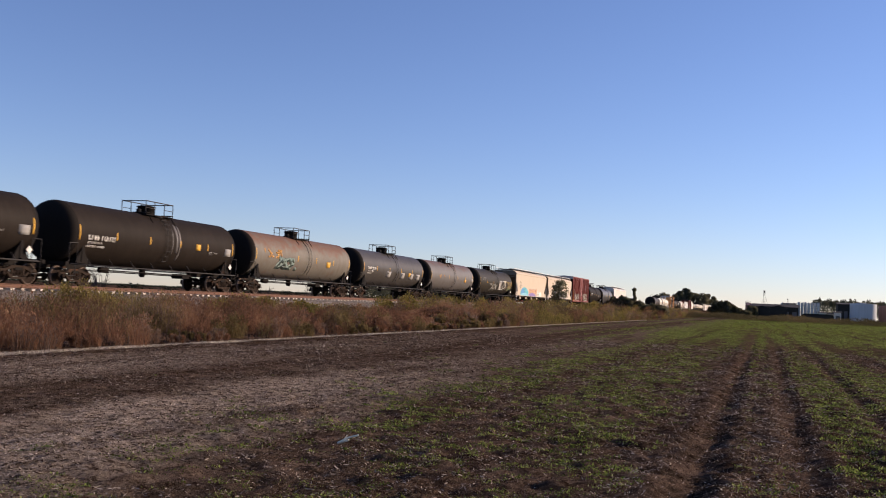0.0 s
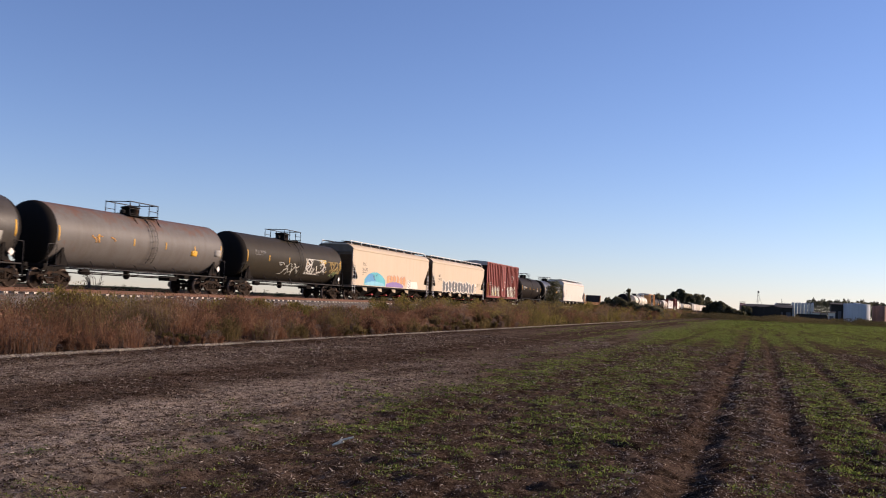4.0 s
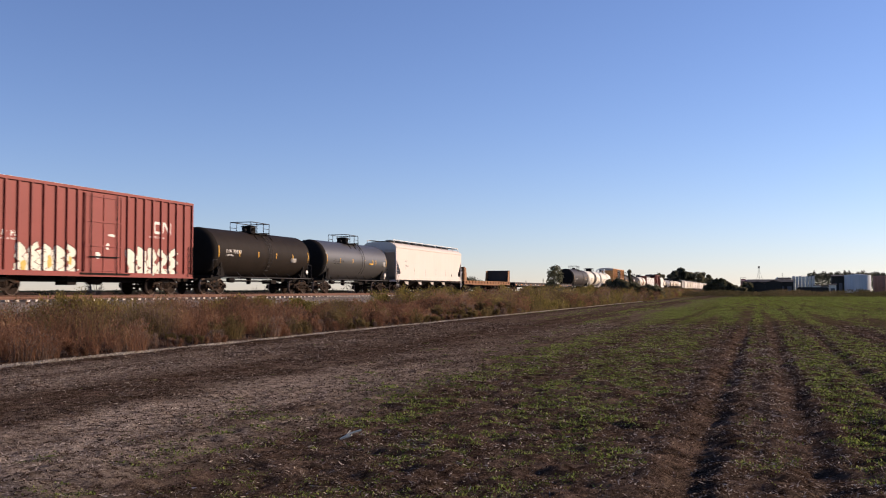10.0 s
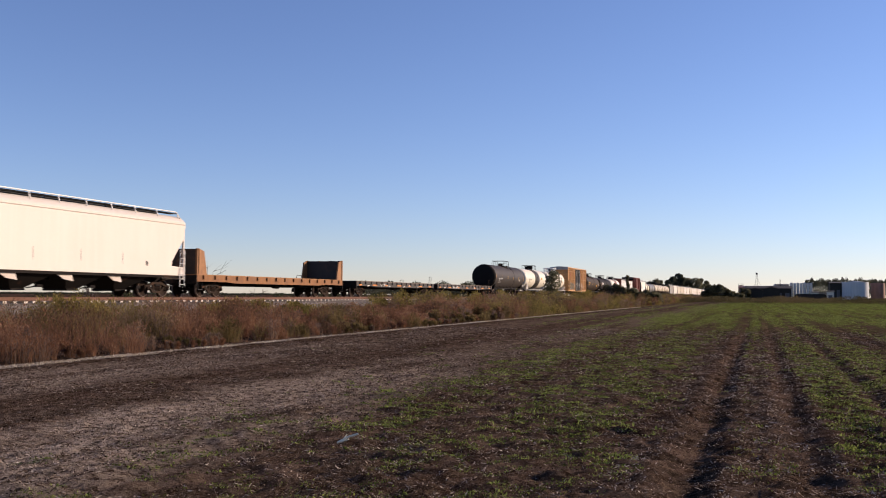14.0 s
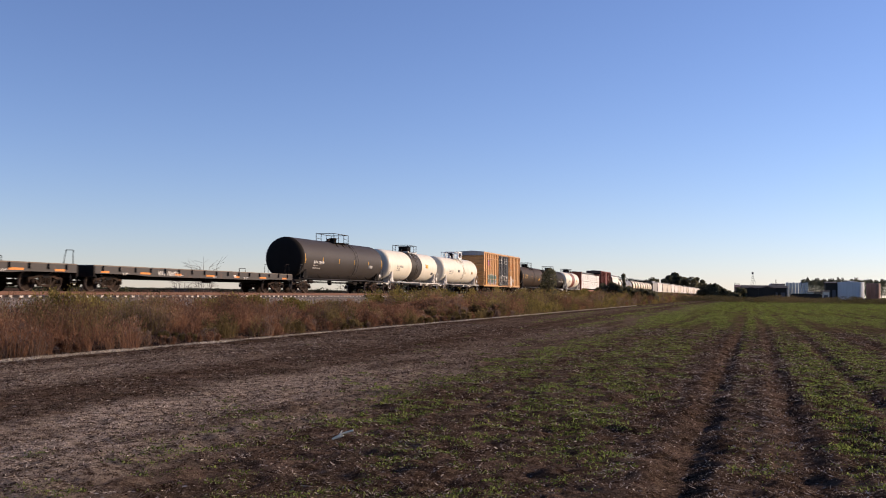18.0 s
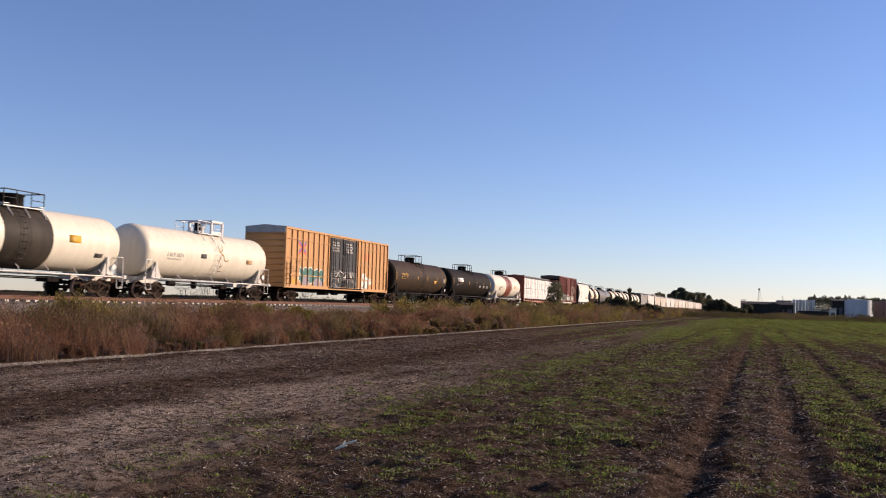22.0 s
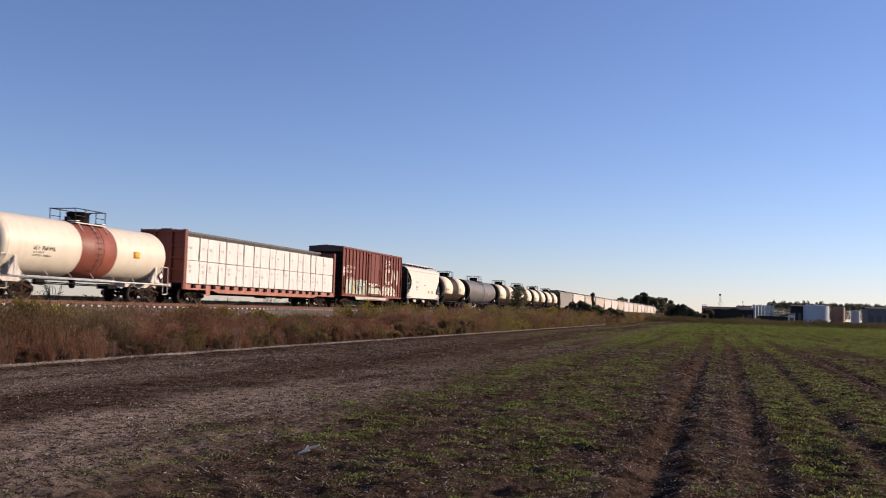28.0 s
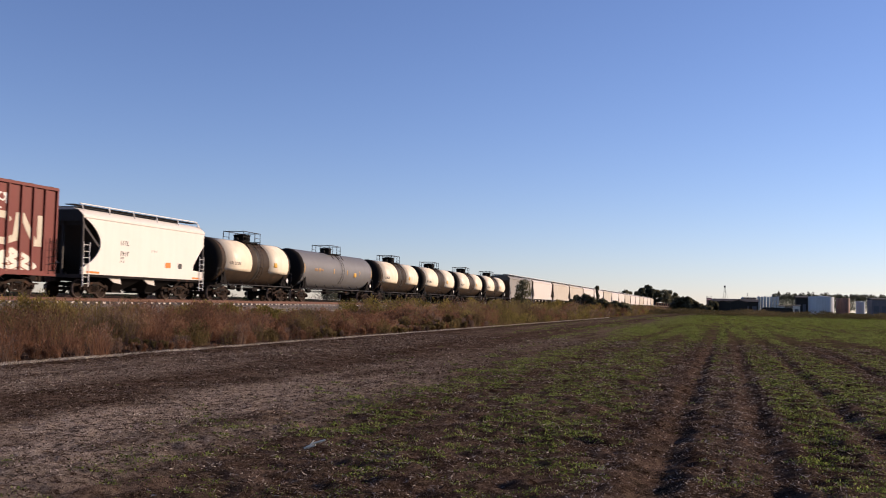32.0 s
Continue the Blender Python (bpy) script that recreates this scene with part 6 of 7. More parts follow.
# ---------- plants ----------
def blades(name, base, height, width, lean, toward, facing, material, label, category, kind="stuff", parent=None):
    """Many curved blades as one mesh; all arguments but the last are arrays, one entry a blade."""
    n = len(height)
    verts = np.zeros((n, 6, 3), dtype=np.float32)
    wv = np.stack([np.cos(facing), np.sin(facing), np.zeros(n)], -1)
    lv = np.stack([np.cos(toward), np.sin(toward), np.zeros(n)], -1) * (lean * height)[:, None]
    for k, (f, s) in enumerate(((0.0, 0.8), (0.55, 1.0), (1.0, 0.12))):
        mid = base + lv * f * f
        mid[:, 2] += height * f * (1 - 0.35 * np.minimum(lean, 1.2) * f)
        verts[:, 2 * k] = mid - wv * (width * s / 2)[:, None]
        verts[:, 2 * k + 1] = mid + wv * (width * s / 2)[:, None]
    at = (np.arange(n) * 6)[:, None]
    faces = np.concatenate([at + np.array([[0, 1, 3, 2]]), at + np.array([[2, 3, 5, 4]])], 1).reshape(-1, 4)
    me = bpy.data.meshes.new(name)
    me.vertices.add(n * 6)
    me.vertices.foreach_set("co", verts.ravel())
    me.loops.add(faces.size)
    me.loops.foreach_set("vertex_index", faces.ravel().astype(np.int32))
    me.polygons.add(len(faces))
    me.polygons.foreach_set("loop_start", (np.arange(len(faces)) * 4).astype(np.int32))
    me.update(calc_edges=True)
    me.materials.append(material)
    ob = new(name, me)
    ob.parent = parent
    return tagged(ob, label, category, kind=kind)


def flakes(name, base, length, width, tilt, turn, material, label, category, kind="stuff", parent=None):
    """Small flat leaves and straws: one diamond each, turned about the upright and tilted up by an angle."""
    n = len(length)
    way = np.stack([np.cos(turn) * np.cos(tilt), np.sin(turn) * np.cos(tilt), np.sin(tilt)], -1)
    side = np.stack([-np.sin(turn), np.cos(turn), np.zeros(n)], -1)
    up = np.cross(way, side)
    roll = np.random.default_rng(n).random(n) * 1.6 - 0.8
    side = side * np.cos(roll)[:, None] + up * np.sin(roll)[:, None]
    verts = np.zeros((n, 4, 3), dtype=np.float32)
    verts[:, 0] = base
    verts[:, 1] = base + way * (length * 0.45)[:, None] + side * (width / 2)[:, None]
    verts[:, 2] = base + way * length[:, None]
    verts[:, 3] = base + way * (length * 0.45)[:, None] - side * (width / 2)[:, None]
    me = bpy.data.meshes.new(name)
    me.vertices.add(n * 4)
    me.vertices.foreach_set("co", verts.ravel())
    me.loops.add(n * 4)
    me.loops.foreach_set("vertex_index", np.arange(n * 4, dtype=np.int32))
    me.polygons.add(n)
    me.polygons.foreach_set("loop_start", (np.arange(n) * 4).astype(np.int32))
    me.update(calc_edges=True)
    me.materials.append(material)
    ob = new(name, me)
    ob.parent = parent
    return tagged(ob, label, category, kind=kind)


def height_field(x, y):
    return np.array([field_relief(a, b) * (max(0.0, min(1.0, (70 - b) / 45)) * 0.85 + 0.15) for a, b in zip(x, y)])


def soft_noise(x, y, scale, seed):
    return np.array([noise.noise((a * scale, b * scale, seed)) for a, b in zip(x, y)])


def clumps(rng, x, y, h, r, per, leaf, wide):
    """Bushy plants: short leaves and panicles round a plume for each (x, y, height, radius)."""
    n = len(x)
    f = rng.random((n, per)) ** 0.75
    swell = np.sin(np.pi * np.clip(0.12 + 0.80 * f, 0, 1)) ** 0.7
    q = np.sqrt(rng.random((n, per))) * swell * r[:, None]
    a = rng.random((n, per)) * 6.28
    lean = rng.normal(0, 0.14, (n, 2, 1)) * h[:, None, None] * f[:, None, :]
    bx = x[:, None] + q * np.cos(a) + lean[:, 0]
    by = y[:, None] + q * np.sin(a) + lean[:, 1]
    bz = 0.06 + h[:, None] * f * (0.80 + 0.18 * rng.random((n, per)))
    m = n * per
    base = np.stack([bx.ravel(), by.ravel(), bz.ravel()], -1)
    grow = np.repeat(leaf, per)
    return base, grow * (0.5 + 0.9 * rng.random(m)), np.repeat(wide, per) * (0.5 + rng.random(m)), 0.35 + 1.0 * rng.random(m), a.ravel() + rng.normal(0, 0.8, m)


def build_weeds():
    """The rank strip between field and railway: rusty dead plants, grey stems, olive and yellow-green clumps."""
    rng = np.random.default_rng(4)
    rusty = leafy("rusty_weeds", [(0.25, (0.07, 0.038, 0.024)), (0.42, (0.152, 0.083, 0.05)), (0.55, (0.234, 0.115, 0.066)), (0.72, (0.339, 0.204, 0.121))], 0.5, 0.2, 0.8, 0.45)
    greyish = leafy("grey_weeds", [(0.25, (0.076, 0.047, 0.036)), (0.5, (0.175, 0.119, 0.088)), (0.75, (0.304, 0.209, 0.149))], 0.5, 0.2, 0.8, 0.45)
    olive = leafy("olive_weeds", [(0.25, (0.058, 0.046, 0.02)), (0.5, (0.158, 0.115, 0.048)), (0.75, (0.292, 0.209, 0.094))], 0.5, 0.25, 0.8, 0.45)
    golden = leafy("yellow_green_weeds", [(0.25, (0.076, 0.066, 0.02)), (0.5, (0.198, 0.16, 0.046)), (0.75, (0.386, 0.286, 0.094))], 0.5, 0.3, 0.8, 0.45)
    tall_y = np.array([0, 22, 30, 38, 47, 57, 63, 70, 100, 180, 330])
    tall_h = np.array([1.10, 1.10, 1.08, 1.0, 0.80, 0.85, 1.3, 1.5, 1.6, 1.75, 1.9])
    def strip(n, y0, y1, power):
        y = y0 + (y1 - y0) * rng.random(n) ** power
        x = -27.4 + 12.4 * rng.random(n)
        inside = x < np.array([edge_at(v) for v in y]) - 0.12
        return x[inside], y[inside]
    # bushy plants near and far
    for span, (count, y0, y1, power, per) in enumerate(((2050, 14.5, 64, 1.1, 165), (1150, 62, 340, 1.8, 110))):
        x, y = strip(count, y0, y1, power)
        n = len(x)
        front = np.clip(0.45 + (np.array([edge_at(v) for v in y]) - x) / 5.5, 0.4, 1.0) * np.where((x < -24.0) & (y < 64), np.where(y > 41, 0.5, 0.7), 1.0)
        h = np.interp(y, tall_y, tall_h) * front * np.clip(0.60 + 1.5 * soft_noise(x, y, 0.34, 6.0) + 0.5 * soft_noise(x, y, 1.0, 26.0) + 0.42 * rng.random(n), 0.25, 1.35)
        r = h * (0.30 + 0.26 * rng.random(n)) * (1.0 if span == 0 else 1.3)
        hue = 1.2 * soft_noise(x, y, 0.22, 9.0) + 0.8 * soft_noise(x, y, 0.6, 19.0) + 0.14 * rng.normal(0, 1, n) + (0.36 if span else 0.14) + 0.16 * (x < -22.5) - 0.20 * np.clip((x + 23.0) / 3.0, 0, 1) * (y < 64)
        hue = np.where((x > -22.0) & (y < 64), np.minimum(hue, 0.5), hue)
        for name, label, mat, lo, hi in (("rusty_weeds", "rusty brown dead weeds along the railway", rusty, -9, 0.06), ("grey_weeds", "grey-brown withered weeds along the railway", greyish, 0.06, 0.24), ("olive_weeds", "olive weeds along the railway", olive, 0.24, 0.52), ("yellow_green_weeds", "yellow-green rank weeds along the railway", golden, 0.52, 9)):
            k = (hue > lo) & (hue <= hi)
            grow = 1 + np.clip((y[k] - 25) / 45, 0, 3.2)
            b = clumps(rng, x[k], y[k], h[k], r[k], per, 0.080 * grow ** 0.8, 0.024 * grow)
            flakes(name + ("_far" if span else ""), *b, mat, label, "weeds")
            # the plants' own upright stems and plumes, fanning out from the foot
            stems = 40 if span == 0 else 16
            m = int(k.sum()) * stems
            cx, cy, ch, cr = (np.repeat(v[k], stems) for v in (x, y, h, r))
            a, q = rng.random(m) * 6.28, np.sqrt(rng.random(m))
            foot = np.stack([cx + 0.75 * q * cr * np.cos(a), cy + 0.75 * q * cr * np.sin(a), np.full(m, 0.02)], -1)
            tall = ch * (0.55 + 0.55 * rng.random(m)) * (1.08 - 0.3 * q)
            blades(name + ("_stems_far" if span else "_stems"), foot, tall, (0.006 + 0.008 * rng.random(m)) * np.repeat(grow, stems), 0.15 + 0.45 * q * rng.random(m), a + rng.normal(0, 0.5, m), rng.random(m) * 6.28, mat, label.replace("weeds", "upright weed stems"), "weeds")
    # fine grass between them
    for name, n, y0, y1, power, w, mat in (("dead_grass", 16000, 9, 70, 1.15, 0.007, rusty), ("grey_grass", 14000, 9, 70, 1.15, 0.007, greyish), ("far_grass", 26000, 66, 340, 1.7, 0.05, olive)):
        x, y = strip(n, y0, y1, power)
        n = len(x)
        front = np.clip(0.35 + (np.array([edge_at(v) for v in y]) - x) / 6.0, 0.3, 1.0)
        h = np.interp(y, tall_y, tall_h) * (0.2 + 0.6 * rng.random(n) ** 1.8) * front * np.clip(1 + 0.8 * soft_noise(x, y, 0.33, 6.0) + 0.4 * soft_noise(x, y, 1.1, 16.0), 0.25, 1.45)
        wide = w * (0.6 + 0.9 * rng.random(n)) * (1 + np.clip((y - 70) / 120, 0, 1.5))
        blades(name, np.stack([x, y, np.full(n, 0.02)], -1), h, wide, 0.25 + 0.9 * rng.random(n) ** 1.4, rng.random(n) * 6.28, rng.random(n) * 6.28, mat, "thin dead grass stems along the railway", "grass")
    # taller yellow-green plants by the ballast
    spots = ((31.2, 1.45), (32.2, 1.35), (34.2, 1.15), (37.2, 1.0), (42.6, 1.1), (44.5, 1.18), (46.4, 1.15), (50.8, 1.1), (65, 1.5), (68, 1.7), (71, 1.8), (75, 1.6), (80, 1.7), (88, 1.75), (99, 1.9), (112, 1.9), (128, 2.1), (150, 2.2), (165, 2.3))
    x, y, h, r = [], [], [], []
    for cy, ch in spots:
        for k in range(9 if cy < 60 else 5):
            y.append(cy + rng.normal(0, 0.45 if cy < 60 else 1.8))
            x.append(-25.7 + rng.normal(0, 0.5))
            h.append(ch * (0.8 + 0.38 * rng.random()))
            r.append(0.30 + 0.2 * rng.random() + 0.002 * cy)
    x, y, h, r = (np.array(v) for v in (x, y, h, r))
    grow = 1 + np.clip((y - 25) / 45, 0, 3.2)
    flakes("tall_weeds", *clumps(rng, x, y, h, r, 330, 0.10 * grow ** 0.8, 0.036 * grow), golden, "tall yellow-green weeds at the foot of the ballast", "weeds")
    # pale mown thatch along the field's edge
    n = 34000
    y = 14 + 125 * rng.random(n) ** 1.5
    x = np.array([edge_at(v) for v in y]) + 0.04 * np.sin(y * 0.9) + rng.normal(0, 1, n) * np.where(y < 26, 0.12, 0.085) - 0.05
    pale = leafy("pale_thatch", [(0.3, (0.36, 0.30, 0.23)), (0.6, (0.62, 0.54, 0.43))], 0.5, 0.4)
    ok = soft_noise(x * 0, y, 0.5, 3.0) + rng.normal(0, 0.25, n) > -0.3
    x, y = x[ok], y[ok]
    n = len(x)
    blades("dry_thatch", np.stack([x, y, np.zeros(n)], -1), 0.02 + 0.06 * rng.random(n) ** 1.5, 0.012 + 0.0005 * y, 0.8 + rng.random(n), rng.random(n) * 6.28, rng.random(n) * 6.28, pale, "pale dry thatch along the field edge", "dry grass")


SOWN_AT = (-16, -9, -7.6, -6.4, -5.5, -4.6, -3.6, -2.9, -2.2, -1.5, -1.1, -0.85, -0.35, -0.15, 0.1, 0.35, 0.48, 0.75, 0.92, 1.2, 1.6, 1.8, 2.05, 2.4, 2.9, 3.5, 3.9, 4.2, 4.75, 5.05, 5.4, 7.1, 7.5, 7.9, 12, 15, 18, 60)
SOWN = (-1.5, -1.2, -0.9, -0.5, -0.12, -0.3, 0.05, 0.32, 0.05, 0.08, -0.1, -0.8, -1.1, -0.3, 0.0, -0.2, -0.8, -0.75, 0.2, 0.5, 0.3, -0.65, -0.5, 0.25, 0.4, -0.4, -0.3, 0.35, 0.3, -0.5, 0.3, 0.25, -0.6, 0.35, 0.4, 0.0, 0.4, 0.4)


def build_crop():
    """Seedlings, litter and stubble on the field."""
    rng = np.random.default_rng(8)
    green = leafy("seedling_green", [(0.25, (0.044, 0.064, 0.016)), (0.5, (0.125, 0.160, 0.034)), (0.75, (0.28, 0.33, 0.085))], 1.2, 0.6, 0.8, 0.45)
    # clumped along rows that run with the track, thinner towards the railway and in the wheel lines
    def sow(n, y0, y1, power, ease):
        y = y0 + (y1 - y0) * rng.random(n) ** power
        x = -15.3 + (15.3 + 4 + 0.22 * y) * rng.random(n)
        row = np.array([min(1.5, 0.1 + 0.025 * b) * noise.noise((a * 0.9, b * 0.03, 2.0)) + 1.05 * noise.noise((a * 1.3, b * 0.8, 5.0)) + (1.15 - min(b, 60) * 0.010) * noise.noise((a * 3.0, b * 2.6, 8.0)) for a, b in zip(x, y)])
        band = np.interp(x, SOWN_AT, SOWN)
        band = np.where((x < -4) & (y > 20), np.maximum(band, band + np.clip((y - 20) / 70, 0, 0.7)), band)
        want = row + band + np.clip((y - 8) / 95, 0, 0.75) + rng.normal(0, 0.24, n)
        keep = (want > 0.24 + np.clip((y - 24) / 60, 0, 0.30)) & (rng.random(n) < np.clip((y1 - y) / ease[1], 0, 1)) & (rng.random(n) < np.clip((y - y0) / ease[0], 0, 1))
        return x[keep], y[keep]
    for name, count, y0, y1, power, k, far, ease in (("seedlings", 200000, 4.0, 38, 1.25, 6, 0, (0.1, 20.0)), ("seedlings_farther", 135000, 15, 90, 1.3, 4, 1, (18.0, 24.0)), ("seedlings_far", 75000, 62, 232, 1.3, 3, 2, (26.0, 0.1))):
        x, y = sow(count, y0, y1, power, ease)
        z = height_field(x, y)
        n = len(x)
        m = n * k
        base = np.repeat(np.stack([x, y, z], -1), k, 0)
        grow = 1 + np.clip((base[:, 1] - 18) / 55, 0, 3.0)
        base[:, :2] += rng.normal(0, 0.022, (m, 2)) * grow[:, None] * 1.5
        size = np.repeat((0.4 + 0.75 * rng.random(n) ** 1.3) * np.clip(y / 11, 0.62, 1), k) * grow ** 0.75
        turn = rng.random(m) * 6.28
        tall = np.minimum(size * (0.015 + 0.033 * rng.random(m)), 0.2)
        flakes(name, base, tall * 1.1, tall * (0.32 + 0.3 * rng.random(m)), 0.25 + 0.9 * rng.random(m), turn, green, ("low green seedlings scattered in rows over the field", "green seedlings farther over the field", "dense green cover at the far end of the field")[far], "seedlings")
    # litter: flat straw and dead leaves, and curled stems that stand up and catch the light
    straw = leafy("field_litter", [(0.2, (0.014, 0.008, 0.006)), (0.42, (0.05, 0.029, 0.019)), (0.55, (0.14, 0.10, 0.078)), (0.80, (0.40, 0.33, 0.27))], 0.8, 0.75, 0.8, 0.2)
    husk = leafy("dead_stems", [(0.2, (0.022, 0.012, 0.009)), (0.45, (0.070, 0.041, 0.031)), (0.65, (0.15, 0.10, 0.077)), (0.88, (0.46, 0.37, 0.30))], 1.1, 0.6, 0.75, 0.3)
    def strew(n, reach, power):
        y = 3.8 + reach * rng.random(n) ** power
        x = -16.0 + (16 + 3 + 0.25 * y) * rng.random(n)
        drift = 0.45 * np.exp(-((x + 7.1) / 0.9) ** 2) * (y < 26) + 0.22 * np.exp(-((x + 12.3) / 1.0) ** 2) - 0.25 * np.exp(-((x + 9.4) / 0.9) ** 2) + 0.2 * np.exp(-((x + 0.95) / 0.2) ** 2) + 0.16 * (x > -4)
        ok = soft_noise(x, y * 0.45, 0.9, 12.0) * 1.0 + 0.6 * soft_noise(x, y, 3.2, 4.0) + drift + rng.random(n) > 0.35 + 0.3 * np.clip((y - 16) / 25, 0, 1)
        return x[ok], y[ok]
    x, y = strew(270000, 42, 1.8)
    n = len(x)
    grow = 1 + np.clip((y - 8) / 30, 0, 1.2)
    base = np.stack([x, y, height_field(x, y) + 0.004], -1)
    flakes("field_litter", base, (0.016 + 0.060 * rng.random(n) ** 2.2) * grow, (0.006 + 0.010 * rng.random(n)) * grow, 0.05 + 0.5 * rng.random(n) ** 2, rng.random(n) * 6.28, straw, "dry straw and dead leaves strewn over the soil", "litter")
    x, y = strew(95000, 20, 1.4)
    n = len(x)
    grow = 1 + np.clip((y - 8) / 22, 0, 1.4)
    base = np.stack([x, y, height_field(x, y) - 0.004], -1)
    turn = rng.random(n) * 6.28
    blades("dead_stems", base, (0.012 + 0.036 * rng.random(n) ** 2) * grow, (0.004 + 0.006 * rng.random(n)) * grow, 0.6 + 1.7 * rng.random(n), turn, turn + 1.57 + rng.normal(0, 0.6, n), husk, "curled dead stems and leaf scraps on the soil", "litter")
    # pale bleached scraps: thick in the drifts, between the wheel lines and scattered elsewhere
    bleached = leafy("bleached_scraps", [(0.25, (0.16, 0.12, 0.098)), (0.5, (0.32, 0.255, 0.21)), (0.75, (0.60, 0.51, 0.42))], 1.4, 0.5, 0.8, 0.25)
    n = 260000
    y = 3.9 + 24 * rng.random(n) ** 1.5
    x = -16.0 + (16 + 3 + 0.25 * y) * rng.random(n)
    lane = 1.15 * np.exp(-((x + 6.9) / 0.95) ** 2) * np.clip((20 - y) / 9, 0, 1) + 0.55 * np.exp(-((x + 12.4) / 0.9) ** 2) + 0.95 * np.exp(-((x + 0.02) / 0.36) ** 2) + 0.7 * np.exp(-((x + 1.12) / 0.22) ** 2) + 0.5 * np.exp(-((x - 1.0) / 0.3) ** 2) + 0.22 * (x > -5)
    ok = lane * (0.45 + 1.3 * soft_noise(x, y * 0.6, 1.5, 33.0) + 0.7 * soft_noise(x, y, 5.0, 34.0)) > rng.random(n)
    x, y = x[ok], y[ok]
    n = len(x)
    grow = 1 + np.clip((y - 8) / 22, 0, 1.2)
    base = np.stack([x, y, height_field(x, y) + 0.006], -1)
    flakes("bleached_scraps", base, (0.012 + 0.045 * rng.random(n) ** 2) * grow, (0.005 + 0.009 * rng.random(n)) * grow, 0.05 + 0.6 * rng.random(n) ** 2, rng.random(n) * 6.28, bleached, "pale bleached straw scraps on the soil", "litter")
    # one bright stalk of straw
    stalk = thing("straw_stalk", "pale bent straw lying on the soil", "straw")
    for tips, thick in ((((-4.20, 9.30, 0.03), (-4.10, 9.36, 0.09), (-4.00, 9.40, 0.12)), 0.011), (((-4.19, 9.32, 0.03), (-4.08, 9.33, 0.07)), 0.009), (((-4.17, 9.34, 0.03), (-4.13, 9.40, 0.11)), 0.007)):
        part("stalk", Shape().tube(tips, thick, 5), surface("straw_pale", (0.78, 0.72, 0.56), 0.8, var=0.08), stalk)


def crown_leaves(rng, lumps, per, size):
    """Leaf blades in uneven lumps (x, y, z, rx, ry, rz): bases, sizes and turns."""
    base = []
    for x, y, z, rx, ry, rz in lumps:
        d = rng.normal(0, 1, (per, 3))
        d /= np.linalg.norm(d, axis=1)[:, None]
        d *= (0.55 + 0.5 * rng.random(per))[:, None]
        base.append(np.array([x, y, z]) + d * np.array([rx, ry, rz]))
    base = np.concatenate(base)
    n = len(base)
    return base, size * (0.6 + 0.8 * rng.random(n)), size * (0.5 + 0.6 * rng.random(n)), 0.2 + rng.random(n), rng.random(n) * 6.28, rng.random(n) * 6.28


def tree(name, label, x, y, height, spread, seed, material, bark, leaf, per=160, lumps=12, low=0.3, shape=0.0, category="tree"):
    """A tapered trunk with limbs, and a crown of leaf clumps with gaps. shape: 0 round, 1 pointed."""
    rng = np.random.default_rng(seed)
    ob = thing(name, label, category, at=(x, y, 0))
    wood = Shape()
    top = height * 0.82
    bends = [Vector((0, 0, 0))]
    for k in range(1, 6):
        bends.append(Vector((rng.normal(0, 0.02 * height), rng.normal(0, 0.02 * height), top * k / 5)))
    for k in range(5):
        wood.tube([bends[k], bends[k + 1]], height * 0.022 * (1 - 0.16 * k), 7)
    spots = []
    for k in range(lumps):
        f = low + (1 - low) * (k + 0.5) / lumps
        wide = spread / 2 * ((1 - shape) * math.sin(math.pi * min(0.95, 0.15 + 0.85 * (f - low) / (1 - low))) ** 0.6 + shape * (1.05 - (f - low) / (1 - low)))
        a = rng.random() * 6.28
        q = wide * (0.25 + 0.6 * rng.random())
        tip = Vector((q * math.cos(a), q * math.sin(a), height * min(f, 0.93)))
        start = Vector((0, 0, height * f * 0.72))
        wood.tube([start, (start + tip) / 2 + Vector((0, 0, 0.02 * height)), tip], height * 0.007, 5)
        s = max(0.28 * spread, 0.1 * height) * (0.55 + 0.5 * rng.random()) * (1 - 0.45 * shape * f)
        spots.append((tip.x, tip.y, tip.z, s, s, s * 0.8))
    part("trunk", wood, bark, ob)
    b = crown_leaves(rng, spots, per, leaf)
    blades("crown", *b, material, "", "", kind="", parent=ob)
    return ob

# ---------- trees, shrubs and the works at the far end ----------
def spot(az, distance):
    """A place by its bearing left of the track's direction and its distance along the track."""
    return -math.tan(radians(az)) * distance


def bare_shrub(x, y, height, seed, bark):
    rng = random.Random(seed)
    ob = thing("bare_shrub", "leafless grey-brown shrub beyond the railway", "shrub", "shrubs beyond the railway", at=(x, y, 0))
    twigs = Shape()
    for k in range(16):
        a, lean = rng.uniform(0, 6.28), rng.uniform(0.08, 0.34)
        h = height * rng.uniform(0.6, 1.0)
        p = [Vector((0.1 * math.cos(a), 0.1 * math.sin(a), 0))]
        for i in range(1, 4):
            a += rng.uniform(-0.4, 0.4)
            p.append(p[-1] + Vector((math.cos(a) * lean * h / 3, math.sin(a) * lean * h / 3, h / 3)))
        twigs.tube(p, 0.014, 4)
        for i in (1, 2, 3):
            for j in range(3):
                b = a + rng.uniform(-1.3, 1.3)
                twigs.tube([p[i], p[i] + Vector((math.cos(b) * 0.22 * h, math.sin(b) * 0.22 * h, 0.2 * h * rng.random()))], 0.010, 3)
    part("branch_tangle", twigs, bark, ob)


